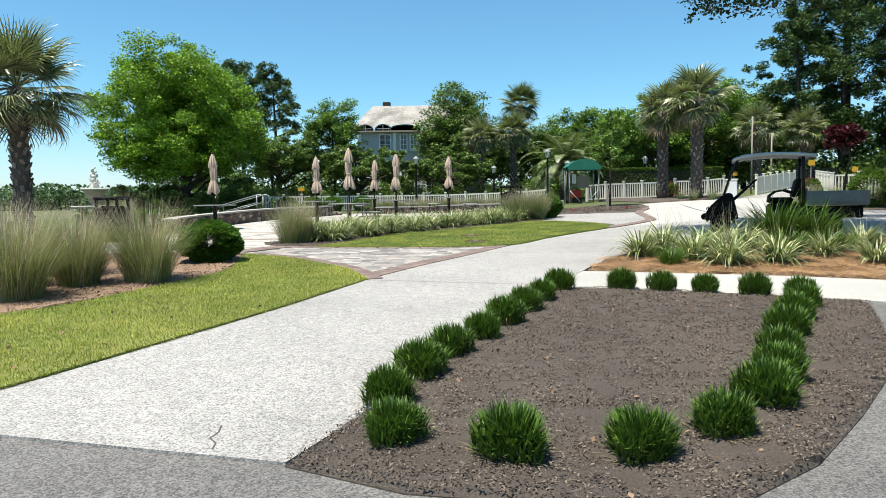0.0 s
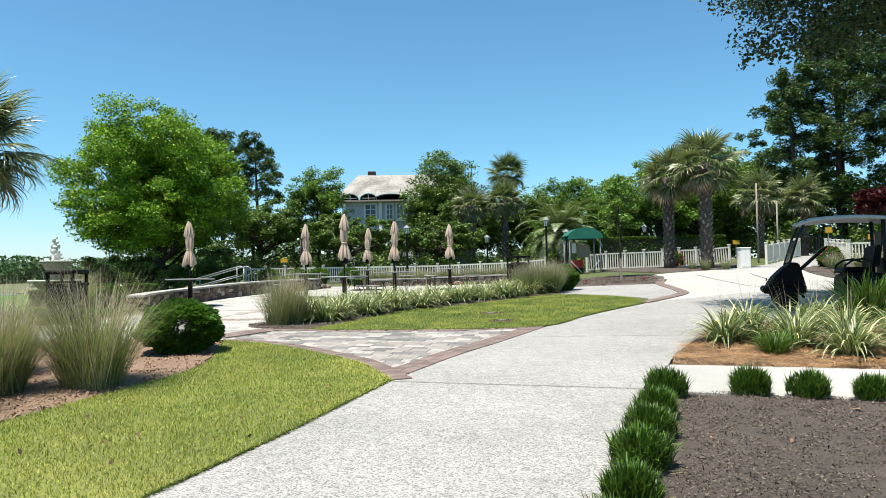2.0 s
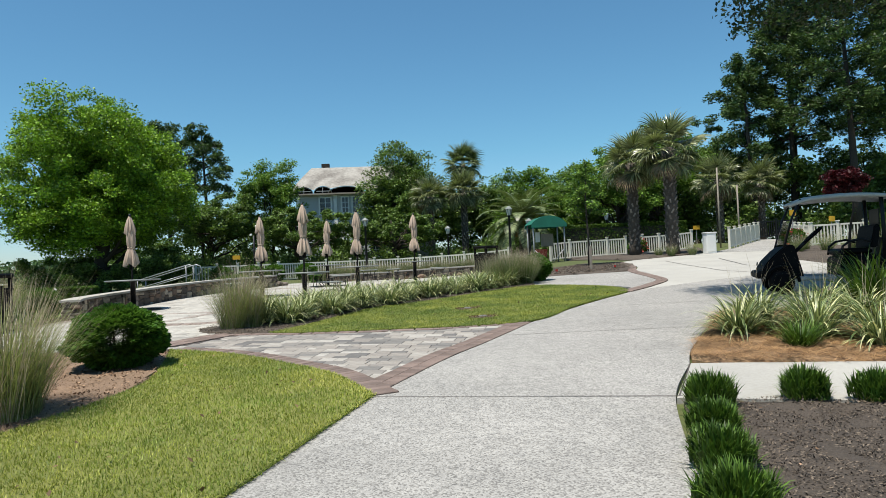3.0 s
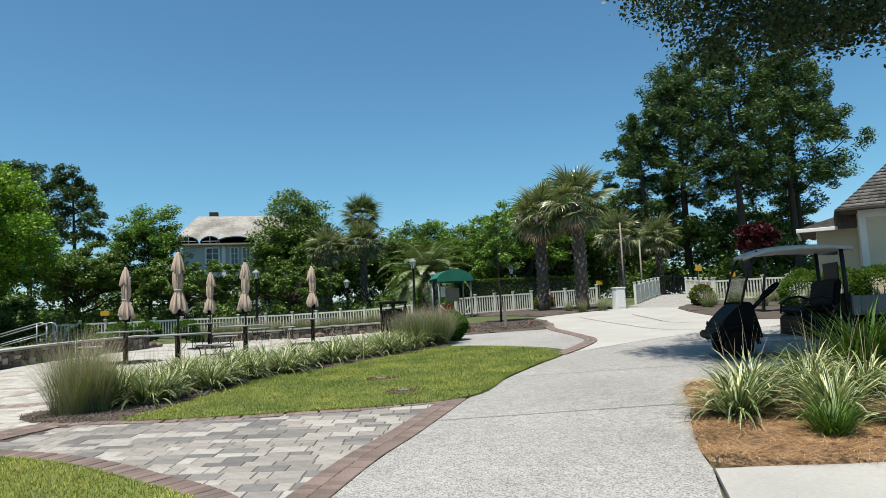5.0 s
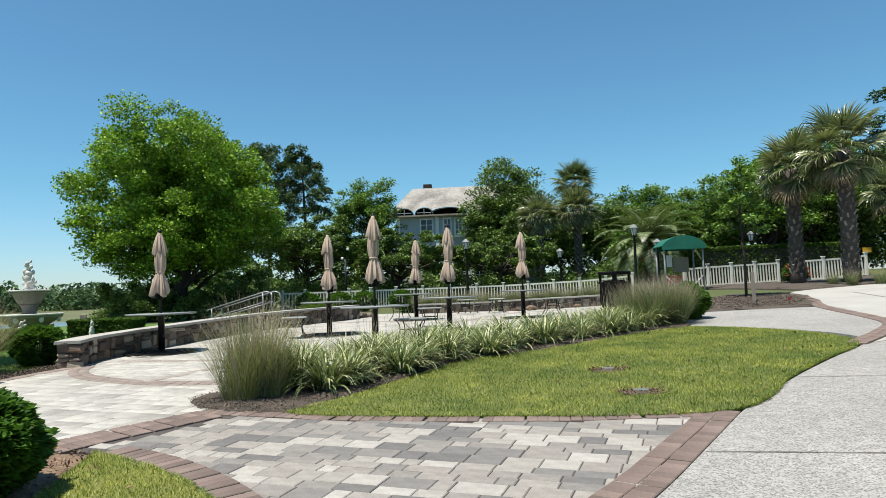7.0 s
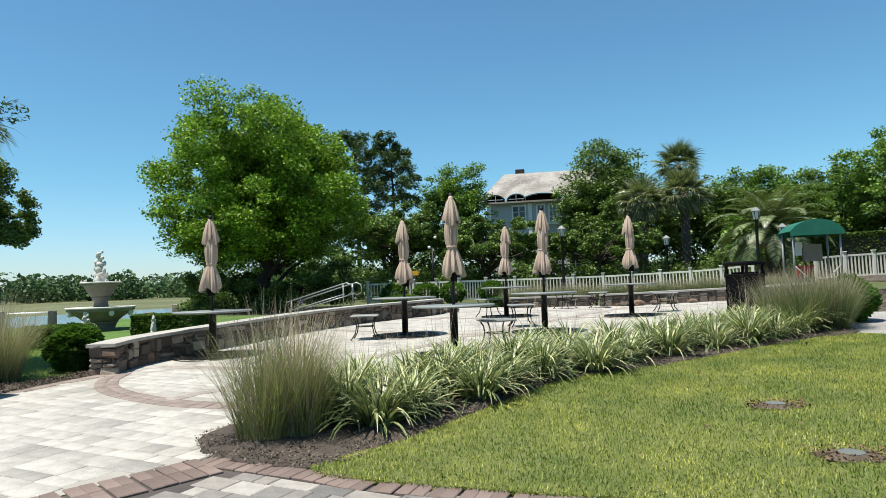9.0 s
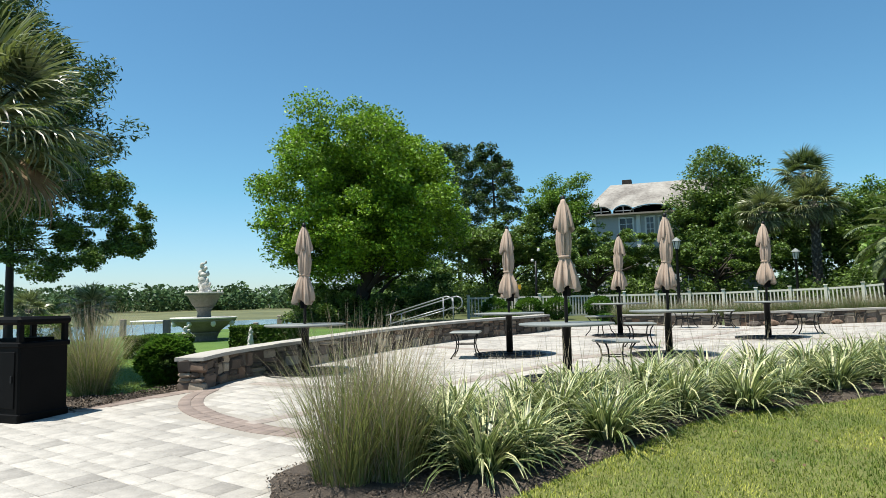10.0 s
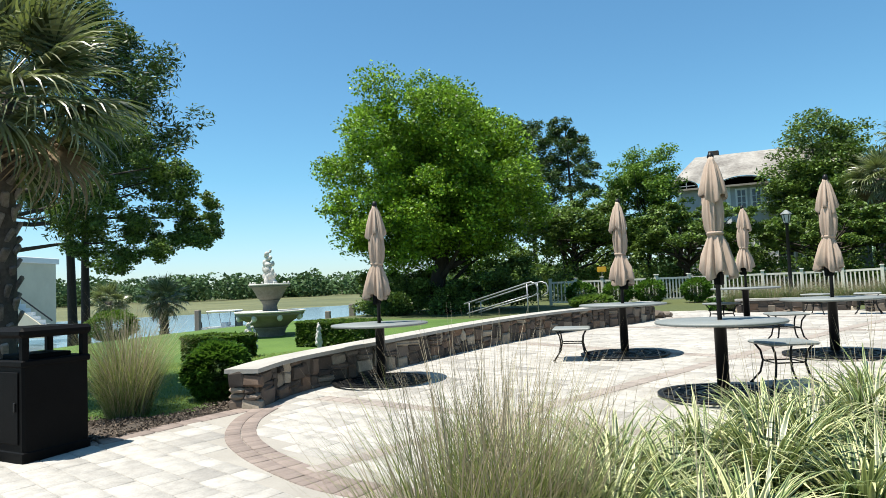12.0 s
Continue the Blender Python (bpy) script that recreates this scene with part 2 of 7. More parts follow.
M = {
    "soil": surface("soil", (0.0539, 0.0385, 0.027), (0.123, 0.0924, 0.0655), 0.5, 20),
    "field": surface("field_grass", (0.0462, 0.0616, 0.0169), (0.1, 0.115, 0.0347), 0.15, 9, bump=0.5),
    "marsh": surface("marsh_grass", (0.05, 0.065, 0.022), (0.15, 0.15, 0.06), 0.04, 0.9, bump=0.6, lo=0.36, hi=0.62),
    "concrete_white": surface("broom_finished_concrete", (0.293, 0.281, 0.254), (0.424, 0.408, 0.37), 0.8, 30, bump=0.3),
    "joint": surface("joint_filler", (0.0462, 0.0385, 0.0347), (0.0924, 0.077, 0.0693), 2, 40),
    "sand": surface("joint_sand", (0.25, 0.23, 0.2), (0.36, 0.335, 0.29), 2, 60),
    "mulch_dark": surface("dark_mulch", (0.026, 0.02, 0.0155), (0.135, 0.107, 0.083), 1.2, 70, bump=1.0, blend=0.75),
    "mulch_brown": surface("brown_mulch", (0.115, 0.0732, 0.0462), (0.323, 0.216, 0.139), 1.5, 40, bump=1.0, blend=0.7),
    "straw": surface("pine_straw", (0.09, 0.048, 0.024), (0.36, 0.23, 0.12), 1.8, 22, bump=1.0, blend=0.55, lo=0.4, hi=0.6),
    "turf": surface("turf", (0.04, 0.068, 0.01), (0.19, 0.195, 0.055), 0.6, 35, bump=0.8),
    "turf_dry": surface("dry_turf", (0.065, 0.09, 0.014), (0.27, 0.26, 0.07), 0.6, 35, bump=0.8),
    "turf_green": surface("shaded_turf", (0.035, 0.085, 0.01), (0.11, 0.19, 0.03), 0.6, 30, bump=0.8),
    "brick": surface("clay_paver", (0.131, 0.0924, 0.077), (0.231, 0.173, 0.146), 2, 40, vary=0.3, bump=0.3),
    "brick_join": surface("clay_paver_joined", (0.19, 0.15, 0.128), (0.28, 0.225, 0.192), 2, 40, island=True, vary=0.18, bump=0.2),
    "brick_pale": surface("faded_clay_paver", (0.24, 0.205, 0.178), (0.34, 0.295, 0.258), 2, 40, island=True, vary=0.15, bump=0.2),
    "water": surface("water", (0.12, 0.17, 0.2), (0.2, 0.26, 0.29), 0.03, 0.6, rough=0.15, bump=0.25, spec=0.6),
    "bark": surface("bark", (0.0385, 0.0308, 0.0231), (0.123, 0.1, 0.077), 3, 22, bump=1.0, stretch=(1, 1, 0.25)),
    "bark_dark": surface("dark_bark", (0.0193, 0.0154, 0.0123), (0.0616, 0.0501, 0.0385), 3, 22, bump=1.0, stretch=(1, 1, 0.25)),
    "palm_bark": surface("palm_bark", (0.0347, 0.027, 0.02), (0.123, 0.1, 0.077), 3, 18, bump=1.0, vary=0.2),
    "palm_boot": surface("old_frond_base", (0.06, 0.05, 0.042), (0.36, 0.31, 0.26), 3, 18, bump=0.8, island=True, vary=0.6),
    "thatch": surface("dry_frond", (0.123, 0.0847, 0.0462), (0.262, 0.2, 0.115), 3, 30),
    "black_metal": surface("black_metal", (0.0048, 0.0048, 0.0056), (0.012, 0.012, 0.012), 3, 60, rough=0.45, bump=0.05, spec=0.25),
    "black_plastic": surface("black_plastic", (0.0016, 0.0016, 0.0016), (0.004, 0.004, 0.004), 3, 60, rough=0.6, bump=0.1, spec=0.1),
    "grey_metal": surface("galvanised_metal", (0.26, 0.265, 0.27), (0.4, 0.405, 0.41), 4, 40, rough=0.4, metal=0.35, bump=0.05),
    "table_top": surface("table_top_coating", (0.154, 0.169, 0.162), (0.246, 0.262, 0.246), 2, 45, rough=0.5, bump=0.2),
    "canvas": surface("tan_canvas", (0.37, 0.277, 0.208), (0.508, 0.4, 0.316), 3, 60, rough=0.95, bump=0.15, stretch=(1, 1, 0.3)),
    "white_wood": surface("cream_painted_wood", (0.57, 0.552, 0.46), (0.736, 0.718, 0.626), 1.5, 30, rough=0.6, bump=0.1),
    "stone_pale": surface("pale_cast_stone", (0.399, 0.38, 0.342), (0.627, 0.608, 0.551), 3, 30, bump=0.4, rough=0.8, lo=0.38, hi=0.62),
    "mortar": surface("mortar", (0.077, 0.0655, 0.0539), (0.154, 0.131, 0.108), 4, 40),
    # fountain body: shade under the sunlit rims is put into this darker stone
    "fountain_stone": surface("shade_darkened_fountain_stone", (0.1, 0.09, 0.07), (0.25, 0.23, 0.19), 2.5, 25, bump=0.4),
    "cap": surface("limestone_cap", (0.277, 0.262, 0.231), (0.447, 0.424, 0.377), 2, 30, bump=0.2),
    "green_canvas": surface("green_canvas", (0.00462, 0.0847, 0.0577), (0.0115, 0.154, 0.104), 2, 50, rough=0.8, bump=0.1),
    "house_wall": surface("grey_stucco", (0.339, 0.354, 0.354), (0.431, 0.447, 0.447), 0.6, 20),
    "white_paint": surface("white_paint", (0.644, 0.644, 0.616), (0.754, 0.754, 0.727), 1, 30, rough=0.6, bump=0.05),
    "roof": surface("weathered_roof", (0.13, 0.115, 0.1), (0.34, 0.32, 0.285), 0.45, 4, rough=0.9, lo=0.36, hi=0.6, blend=0.4),
    "shingle": surface("grey_shingle", (0.06, 0.055, 0.05), (0.24, 0.22, 0.2), 1.2, 14, rough=0.9, bump=0.6, vary=0.5, island=True),
    "dark_glass": surface("dark_window_glass", (0.0154, 0.0193, 0.0231), (0.0385, 0.0423, 0.0462), 1, 5, rough=0.12, bump=0.0, spec=0.6),
    "red": surface("red_plastic", (0.231, 0.0154, 0.0154), (0.385, 0.0308, 0.0231), 3, 30, rough=0.5),
    "yellow": surface("yellow_paint", (0.462, 0.254, 0.0154), (0.616, 0.37, 0.0308), 3, 30, rough=0.5),
    "orange": surface("orange_fruit_stalk", (0.25, 0.09, 0.015), (0.5, 0.2, 0.04), 3, 30, rough=0.6),
    "tan_wall": surface("cream_stucco", (0.54, 0.48, 0.35), (0.66, 0.6, 0.45), 0.8, 20),
    "bed_grey": surface("weathered_grey_plastic", (0.09, 0.1, 0.09), (0.17, 0.18, 0.16), 4, 30, rough=0.6, bump=0.15),
    "cart_roof": surface("weathered_white_plastic", (0.34, 0.33, 0.29), (0.52, 0.51, 0.46), 3, 25, rough=0.5, bump=0.1),
    "lamp_glass": surface("frosted_lamp_glass", (0.54, 0.54, 0.522), (0.675, 0.675, 0.648), 2, 20, rough=0.3, bump=0.0),
    "wood_tan": surface("tan_timber", (0.24, 0.15, 0.07), (0.4, 0.26, 0.13), 2, 25),
    "wood_grey": surface("weathered_timber", (0.193, 0.162, 0.131), (0.331, 0.293, 0.239), 2, 25, stretch=(1, 1, 0.2)),
    "leaf_maple": leaf("maple_leaf", (0.009, 0.038, 0.002), (0.3, 0.5, 0.04), (0.26, 0.46, 0.024), trans=0.16),
    "leaf_oak": leaf("oak_leaf", (0.008, 0.024, 0.004), (0.19, 0.29, 0.06), (0.17, 0.29, 0.04), trans=0.16),
    "leaf_pine": leaf("pine_needle", (0.006, 0.018, 0.005), (0.11, 0.19, 0.045), (0.1, 0.17, 0.03), trans=0.12),
    # oak leaf darkened in its colour, so the overhang reads as backlit
    "leaf_live_oak_backlit": leaf("backlit_live_oak_leaf", (0.005, 0.014, 0.003), (0.06, 0.1, 0.02), (0.06, 0.1, 0.015), trans=0.06),
    "leaf_mid": leaf("broad_leaf", (0.01, 0.035, 0.004), (0.2, 0.34, 0.05), (0.2, 0.36, 0.04), trans=0.2),
    "leaf_bright": leaf("hedge_leaf", (0.027, 0.059, 0.008), (0.108, 0.185, 0.027), (0.154, 0.269, 0.0385), trans=0.3),
    "leaf_shrub": leaf("shrub_leaf", (0.008, 0.035, 0.0043), (0.0847, 0.193, 0.0231), (0.139, 0.293, 0.0308), trans=0.25),
    "leaf_red": leaf("red_maple_leaf", (0.02, 0.002, 0.003), (0.085, 0.007, 0.009), (0.08, 0.007, 0.008), trans=0.12),
    "flower": leaf("pink_blossom", (0.347, 0.0616, 0.0462), (0.462, 0.115, 0.077), (0.385, 0.077, 0.077)),
    "frond": leaf("palm_frond", (0.012, 0.022, 0.006), (0.34, 0.36, 0.17), (0.2, 0.26, 0.06), trans=0.2, rough=0.32, spec=0.5),
    "frond_dark": leaf("fan_frond", (0.012, 0.026, 0.007), (0.26, 0.31, 0.14), (0.139, 0.2, 0.0385), trans=0.18, rough=0.36),
    "tuft": leaf("liriope_blade", (0.006, 0.022, 0.002), (0.12, 0.22, 0.03), (0.12, 0.23, 0.022), trans=0.16),
    "reed": leaf("ornamental_grass_blade", (0.0539, 0.0847, 0.0193), (0.37, 0.393, 0.154), (0.323, 0.37, 0.108), trans=0.24),
    "reed_green": leaf("green_grass_blade", (0.0462, 0.0847, 0.0231), (0.208, 0.262, 0.0924), (0.185, 0.262, 0.077), trans=0.25),
    "reed_tan": leaf("dry_grass_stem", (0.293, 0.239, 0.154), (0.524, 0.454, 0.331), (0.385, 0.323, 0.208), trans=0.25),
    "blade": leaf("turf_blade", (0.06, 0.115, 0.011), (0.39, 0.41, 0.095), (0.22, 0.3, 0.045), trans=0.2, patch=(1.3, (0.5, 0.7, 0.5), (1.3, 1.15, 1.0))),
    "blade_dry": leaf("dry_turf_blade", (0.085, 0.14, 0.013), (0.42, 0.43, 0.095), (0.3, 0.36, 0.05), trans=0.22, patch=(0.9, (0.55, 0.72, 0.5), (1.2, 1.1, 1.0))),
    "far_wood": leaf("far_wood_leaf", (0.035, 0.07, 0.03), (0.1, 0.17, 0.06), (0.1, 0.16, 0.06), trans=0.15, spec=0.1),
    "chip": leaf("mulch_chip", (0.022, 0.017, 0.013), (0.22, 0.175, 0.135), (0.0154, 0.0154, 0.0154), rough=0.9, trans=0.0, spec=0.2),
    "chip_brown": leaf("bark_chip", (0.0847, 0.0501, 0.0308), (0.416, 0.277, 0.177), (0.0154, 0.0154, 0.0154), rough=0.9, trans=0.0, spec=0.2),
    "needle": leaf("pine_straw_needle", (0.16, 0.078, 0.032), (0.58, 0.36, 0.17), (0.0385, 0.0231, 0.0154), rough=0.7, trans=0.0, spec=0.3),
    "litter": leaf("fallen_leaf", (0.077, 0.0462, 0.0231), (0.231, 0.154, 0.077), (0.0385, 0.0231, 0.0154), rough=0.8, trans=0.0),
    "dry_blade": leaf("dry_blade", (0.154, 0.123, 0.0539), (0.37, 0.323, 0.169), (0.231, 0.2, 0.077), trans=0.2),
    "strap": striped_blade("variegated_strap_leaf"),
}


def paver_material():
    """Tumbled concrete pavers: greys and tans, each its own shade."""
    m = bpy.data.materials.new("tumbled_paver")
    t, n, l, b = nodes_of(m)
    rnd = n.new("ShaderNodeObjectInfo").outputs["Random"]
    isl = n.new("ShaderNodeNewGeometry").outputs["Random Per Island"]
    ad = n.new("ShaderNodeMath")
    ad.operation = "ADD"
    l.new(rnd, ad.inputs[0])
    l.new(isl, ad.inputs[1])
    fr = n.new("ShaderNodeMath")
    fr.operation = "FRACT"
    l.new(ad.outputs[0], fr.inputs[0])
    return m, t, n, l, b, fr.outputs[0]


def paver_finish(stops):
    m, t, n, l, b, v = paver_material()
    col = ramp(t, v, stops)
    col = mixc(t, "MULTIPLY", 0.7, col, ramp(t, noise_of(t, 9, 4), [(0.3, (0.7, 0.7, 0.7)), (0.7, (1.12, 1.12, 1.12))]))
    fine = noise_of(t, 70, 4)
    col = mixc(t, "MULTIPLY", 0.6, col, ramp(t, fine, [(0.3, (0.72, 0.72, 0.72)), (0.7, (1.1, 1.1, 1.1))]))
    l.new(col, b.inputs["Base Color"])
    b.inputs["Roughness"].default_value = 0.85
    bp = n.new("ShaderNodeBump")
    bp.inputs["Strength"].default_value, bp.inputs["Distance"].default_value = 0.35, 0.01
    l.new(fine, bp.inputs["Height"])
    l.new(bp.outputs[0], b.inputs["Normal"])
    return m


def clear_glass():
    m = bpy.data.materials.new("clear_glass")
    t, n, l, b = nodes_of(m)
    b.inputs["Transmission Weight"].default_value = 1.0
    b.inputs["Roughness"].default_value, b.inputs["IOR"].default_value = 0.03, 1.2
    b.inputs["Base Color"].default_value = (0.55, 0.56, 0.54, 1)
    return m


def pebbled(name, stops, scale, stain):
    """Exposed aggregate: single pebbles of mixed tone in a paler matrix, with broad stains."""
    m = bpy.data.materials.new(name)
    t, n, l, b = nodes_of(m)
    vo = n.new("ShaderNodeTexVoronoi")
    vo.inputs["Scale"].default_value = scale
    l.new(n.new("ShaderNodeTexCoord").outputs["Object"], vo.inputs["Vector"])
    sep = n.new("ShaderNodeSeparateColor")
    l.new(vo.outputs["Color"], sep.inputs[0])
    col = ramp(t, sep.outputs[0], stops)
    col = mixc(t, "MULTIPLY", 1.0, col, ramp(t, noise_of(t, 0.55, 5, 0.65), [(0.3, stain), (0.7, (1.1, 1.09, 1.07))]))
    col = mixc(t, "MULTIPLY", 0.8, col, ramp(t, noise_of(t, 9, 5, 0.7), [(0.3, (0.78, 0.78, 0.79)), (0.66, (1.1, 1.1, 1.1))]))
    l.new(col, b.inputs["Base Color"])
    b.inputs["Roughness"].default_value = 0.85
    bp = n.new("ShaderNodeBump")
    bp.inputs["Strength"].default_value, bp.inputs["Distance"].default_value = 0.5, 0.004
    bp.invert = True
    l.new(vo.outputs["Distance"], bp.inputs["Height"])
    l.new(bp.outputs[0], b.inputs["Normal"])
    return m


M["concrete"] = pebbled("exposed_aggregate_concrete", [(0.0, (0.14, 0.134, 0.125)), (0.25, (0.225, 0.216, 0.201)), (0.5, (0.31, 0.299, 0.28)), (1.0, (0.385, 0.373, 0.35))], 90, (0.84, 0.835, 0.82))
M["asphalt"] = pebbled("weathered_asphalt", [(0.0, (0.06, 0.057, 0.053)), (0.4, (0.115, 0.11, 0.103)), (1.0, (0.2, 0.19, 0.178))], 95, (0.72, 0.71, 0.7))
M["stone"] = paver_finish([(0.0, (0.045, 0.036, 0.03)), (0.35, (0.11, 0.084, 0.064)), (0.55, (0.19, 0.115, 0.072)), (0.72, (0.15, 0.122, 0.1)), (0.88, (0.28, 0.225, 0.165)), (1.0, (0.4, 0.34, 0.26))])
M["clear_glass"] = clear_glass()
M["paver"] = paver_finish([(0.0, (0.136, 0.128, 0.12)), (0.2, (0.192, 0.18, 0.164)), (0.5, (0.264, 0.236, 0.208)), (0.8, (0.32, 0.292, 0.256)), (1.0, (0.4, 0.372, 0.332))])
M["paver_pale"] = paver_finish([(0.0, (0.29, 0.272, 0.243)), (0.15, (0.37, 0.348, 0.31)), (0.6, (0.425, 0.4, 0.356)), (1.0, (0.46, 0.433, 0.385))])


# ---- shape helpers ----
def smooth(a, b, v):
    u = min(1.0, max(0.0, (v - a) / (b - a)))
    return u * u * (3 - 2 * u)


def gz(x, y):
    """Height of the ground: it climbs gently ahead, levels at the fence, and falls to the creek on the west."""
    if y < 24:
        z = 0.0315 * y
    elif y < 32:
        u = (y - 24) / 8
        z = 0.756 + 0.252 * (u - u * u / 2)
    else:
        z = 0.882
    z = max(z, -0.8)
    z += 0.022 * min(max(x, 0), 22) * smooth(8, 16, y) + 0.3 * smooth(26, 38, y) * smooth(4, 10.5, x)
    z += 0.45 * smooth(34, 47, y) * smooth(15, 20, x)
    z -= (z + 2.2) * smooth(-17, -40, x)
    z -= (z + 2.2) * smooth(52, 70, y) * smooth(-18, -30, x)
    return z


def part(name, data, material, parent=None, label="", flat=True):
    """Links a bmesh or mesh as one mesh object, under a thing where one is given."""
    if isinstance(data, bmesh.types.BMesh):
        me = bpy.data.meshes.new(name)
        data.to_mesh(me)
        data.free()
    else:
        me = data
    if material and not me.materials:
        me.materials.append(M[material])
    if not flat:
        me.shade_smooth()
    ob = new(name, me)
    if parent:
        ob.parent = parent
    return tagged(ob, label) if label else ob


def thing(name, label, category, group="", at=None, turn=0.0):
    """An Empty at a thing's base."""
    ob = new(name)
    ob.empty_display_size = 0.1
    if at:
        ob.matrix_basis = pose(at[0], at[1], at[2] if len(at) > 2 else gz(*at), 0, 0, turn)
    return tagged(ob, label, category, group)


def box(bm, x0, x1, y0, y1, z0, z1, bevel=0.0, m=None):
    vs = bmesh.ops.create_cube(bm, size=1.0)["verts"]
    for v in vs:
        v.co = Vector(((x0 + x1) / 2 + v.co.x * (x1 - x0), (y0 + y1) / 2 + v.co.y * (y1 - y0), (z0 + z1) / 2 + v.co.z * (z1 - z0)))
    if bevel:
        es = list({e for v in vs for e in v.link_edges})
        r = bmesh.ops.bevel(bm, geom=es, offset=bevel, segments=1, affect="EDGES")
        vs = list({v for f in r["faces"] for v in f.verts} | {v for v in vs if v.is_valid})
    if m is not None:
        for v in vs:
            v.co = m @ v.co
    return bm


def boxed(*a, **k):
    return box(bmesh.new(), *a, **k)


def tube(bm, pts, radii, n=8, cap=True):
    """A tapered tube along points."""
    pts = [Vector(p) for p in pts]
    rings, side = [], None
    for i, p in enumerate(pts):
        d = (pts[min(i + 1, len(pts) - 1)] - pts[max(i - 1, 0)]).normalized()
        if side is None:
            side = d.orthogonal().normalized()
        side = (side - d * side.dot(d)).normalized()
        up = d.cross(side)
        r = radii[i] if isinstance(radii, (list, tuple)) else radii
        rings.append([bm.verts.new(p + (side * math.cos(a) + up * math.sin(a)) * r) for a in (2 * math.pi * k / n for k in range(n))])
    for a, b in zip(rings, rings[1:]):
        for k in range(n):
            bm.faces.new((a[k], a[(k + 1) % n], b[(k + 1) % n], b[k]))
    if cap:
        bm.faces.new(rings[0][::-1])
        bm.faces.new(rings[-1])
    return bm


def lathe(bm, profile, n=24, at=(0, 0)):
    """A turned body from (radius, height) pairs."""
    rings = [[bm.verts.new((at[0] + r * math.cos(2 * math.pi * k / n), at[1] + r * math.sin(2 * math.pi * k / n), z)) for k in range(n)] for r, z in profile]
    for a, b in zip(rings, rings[1:]):
        for k in range(n):
            bm.faces.new((a[k], a[(k + 1) % n], b[(k + 1) % n], b[k]))
    bm.faces.new(rings[0][::-1])
    bm.faces.new(rings[-1])
    return bm


def raw(name, verts, faces, uv=None):
    """A mesh from arrays: verts n x 3, faces m x k."""
    me = bpy.data.meshes.new(name)
    verts, faces = np.asarray(verts, np.float32), np.asarray(faces, np.int32)
    k = faces.shape[1]
    me.vertices.add(len(verts))
    me.vertices.foreach_set("co", verts.ravel())
    me.loops.add(faces.size)
    me.loops.foreach_set("vertex_index", faces.ravel())
    me.polygons.add(len(faces))
    me.polygons.foreach_set("loop_start", np.arange(0, faces.size, k, dtype=np.int32))
    me.update(calc_edges=True)
    if uv is not None:
        me.uv_layers.new(name="uv").data.foreach_set("uv", np.asarray(uv, np.float32)[faces.ravel()].ravel())
    return me


def curve_pts(ctrl, step=0.25, closed=False):
    """Points along a smooth line through control points."""
    c = [Vector((*p[:2], 0)) for p in ctrl]
    n, out = len(c), []
    for i in range(n if closed else n - 1):
        p0, p1, p2, p3 = (c[(i + k) % n] if closed else c[min(max(i + k, 0), n - 1)] for k in (-1, 0, 1, 2))
        m = max(2, int((p2 - p1).length / step))
        for s in range(m):
            u = s / m
            q = 0.5 * (2 * p1 + (p2 - p0) * u + (2 * p0 - 5 * p1 + 4 * p2 - p3) * u * u + (3 * p1 - p0 - 3 * p2 + p3) * u ** 3)
            out.append((q.x, q.y))
    if not closed:
        out.append(tuple(c[-1][:2]))
    return out


def inside(x, y, poly):
    r, j = False, len(poly) - 1
    for i in range(len(poly)):
        (xi, yi), (xj, yj) = poly[i], poly[j]
        if (yi > y) != (yj > y) and x < (xj - xi) * (y - yi) / (yj - yi) + xi:
            r = not r
        j = i
    return r


def edge_gap(x, y, poly):
    best = 1e9
    for (ax, ay), (bx, by) in zip(poly, poly[1:] + poly[:1]):
        dx, dy = bx - ax, by - ay
        u = min(1, max(0, ((x - ax) * dx + (y - ay) * dy) / (dx * dx + dy * dy + 1e-9)))
        best = min(best, math.hypot(x - ax - u * dx, y - ay - u * dy))
    return best


def lumpy(x, y, rough):
    """Uneven heaping of loose mulch."""
    return rough * (0.5 + noise.noise(Vector((x * 2.3, y * 2.3, 0))) + 0.6 * noise.noise(Vector((x * 6, y * 6, 1))))


def sheet(name, outline, h, material, label, step=1.0, depth=0.08, category="ground", rough=0.0):
    """A ground covering that follows the ground at height h, with an edge of its own thickness."""
    bm = bmesh.new()
    f = bm.faces.new([bm.verts.new((x, y, 0)) for x, y in outline])
    f.normal_update()
    if f.normal.z < 0:
        f.normal_flip()
    bmesh.ops.triangulate(bm, faces=[f])
    xs, ys = [p[0] for p in outline], [p[1] for p in outline]
    for lo, hi, ax in ((min(xs), max(xs), 0), (min(ys), max(ys), 1)):
        for k in range(math.ceil(lo / step), math.floor(hi / step) + 1):
            co, no = [0, 0, 0], [0, 0, 0]
            co[ax], no[ax] = k * step, 1
            bmesh.ops.bisect_plane(bm, geom=bm.verts[:] + bm.edges[:] + bm.faces[:], plane_co=co, plane_no=no)
    border = [e for e in bm.edges if e.is_boundary]
    rim = {v for e in border for v in e.verts}
    for v in bm.verts:
        v.co.z = gz(v.co.x, v.co.y) + (0.008 if rough and v in rim else h)
        if rough and v not in rim:
            v.co.z += lumpy(v.co.x, v.co.y, rough)
    ex = bmesh.ops.extrude_edge_only(bm, edges=border)
    for v in ex["geom"]:
        if isinstance(v, bmesh.types.BMVert):
            v.co.z -= depth
    bmesh.ops.recalc_face_normals(bm, faces=bm.faces[:])
    return tagged(part(name, bm, material), label, category, kind="structure")


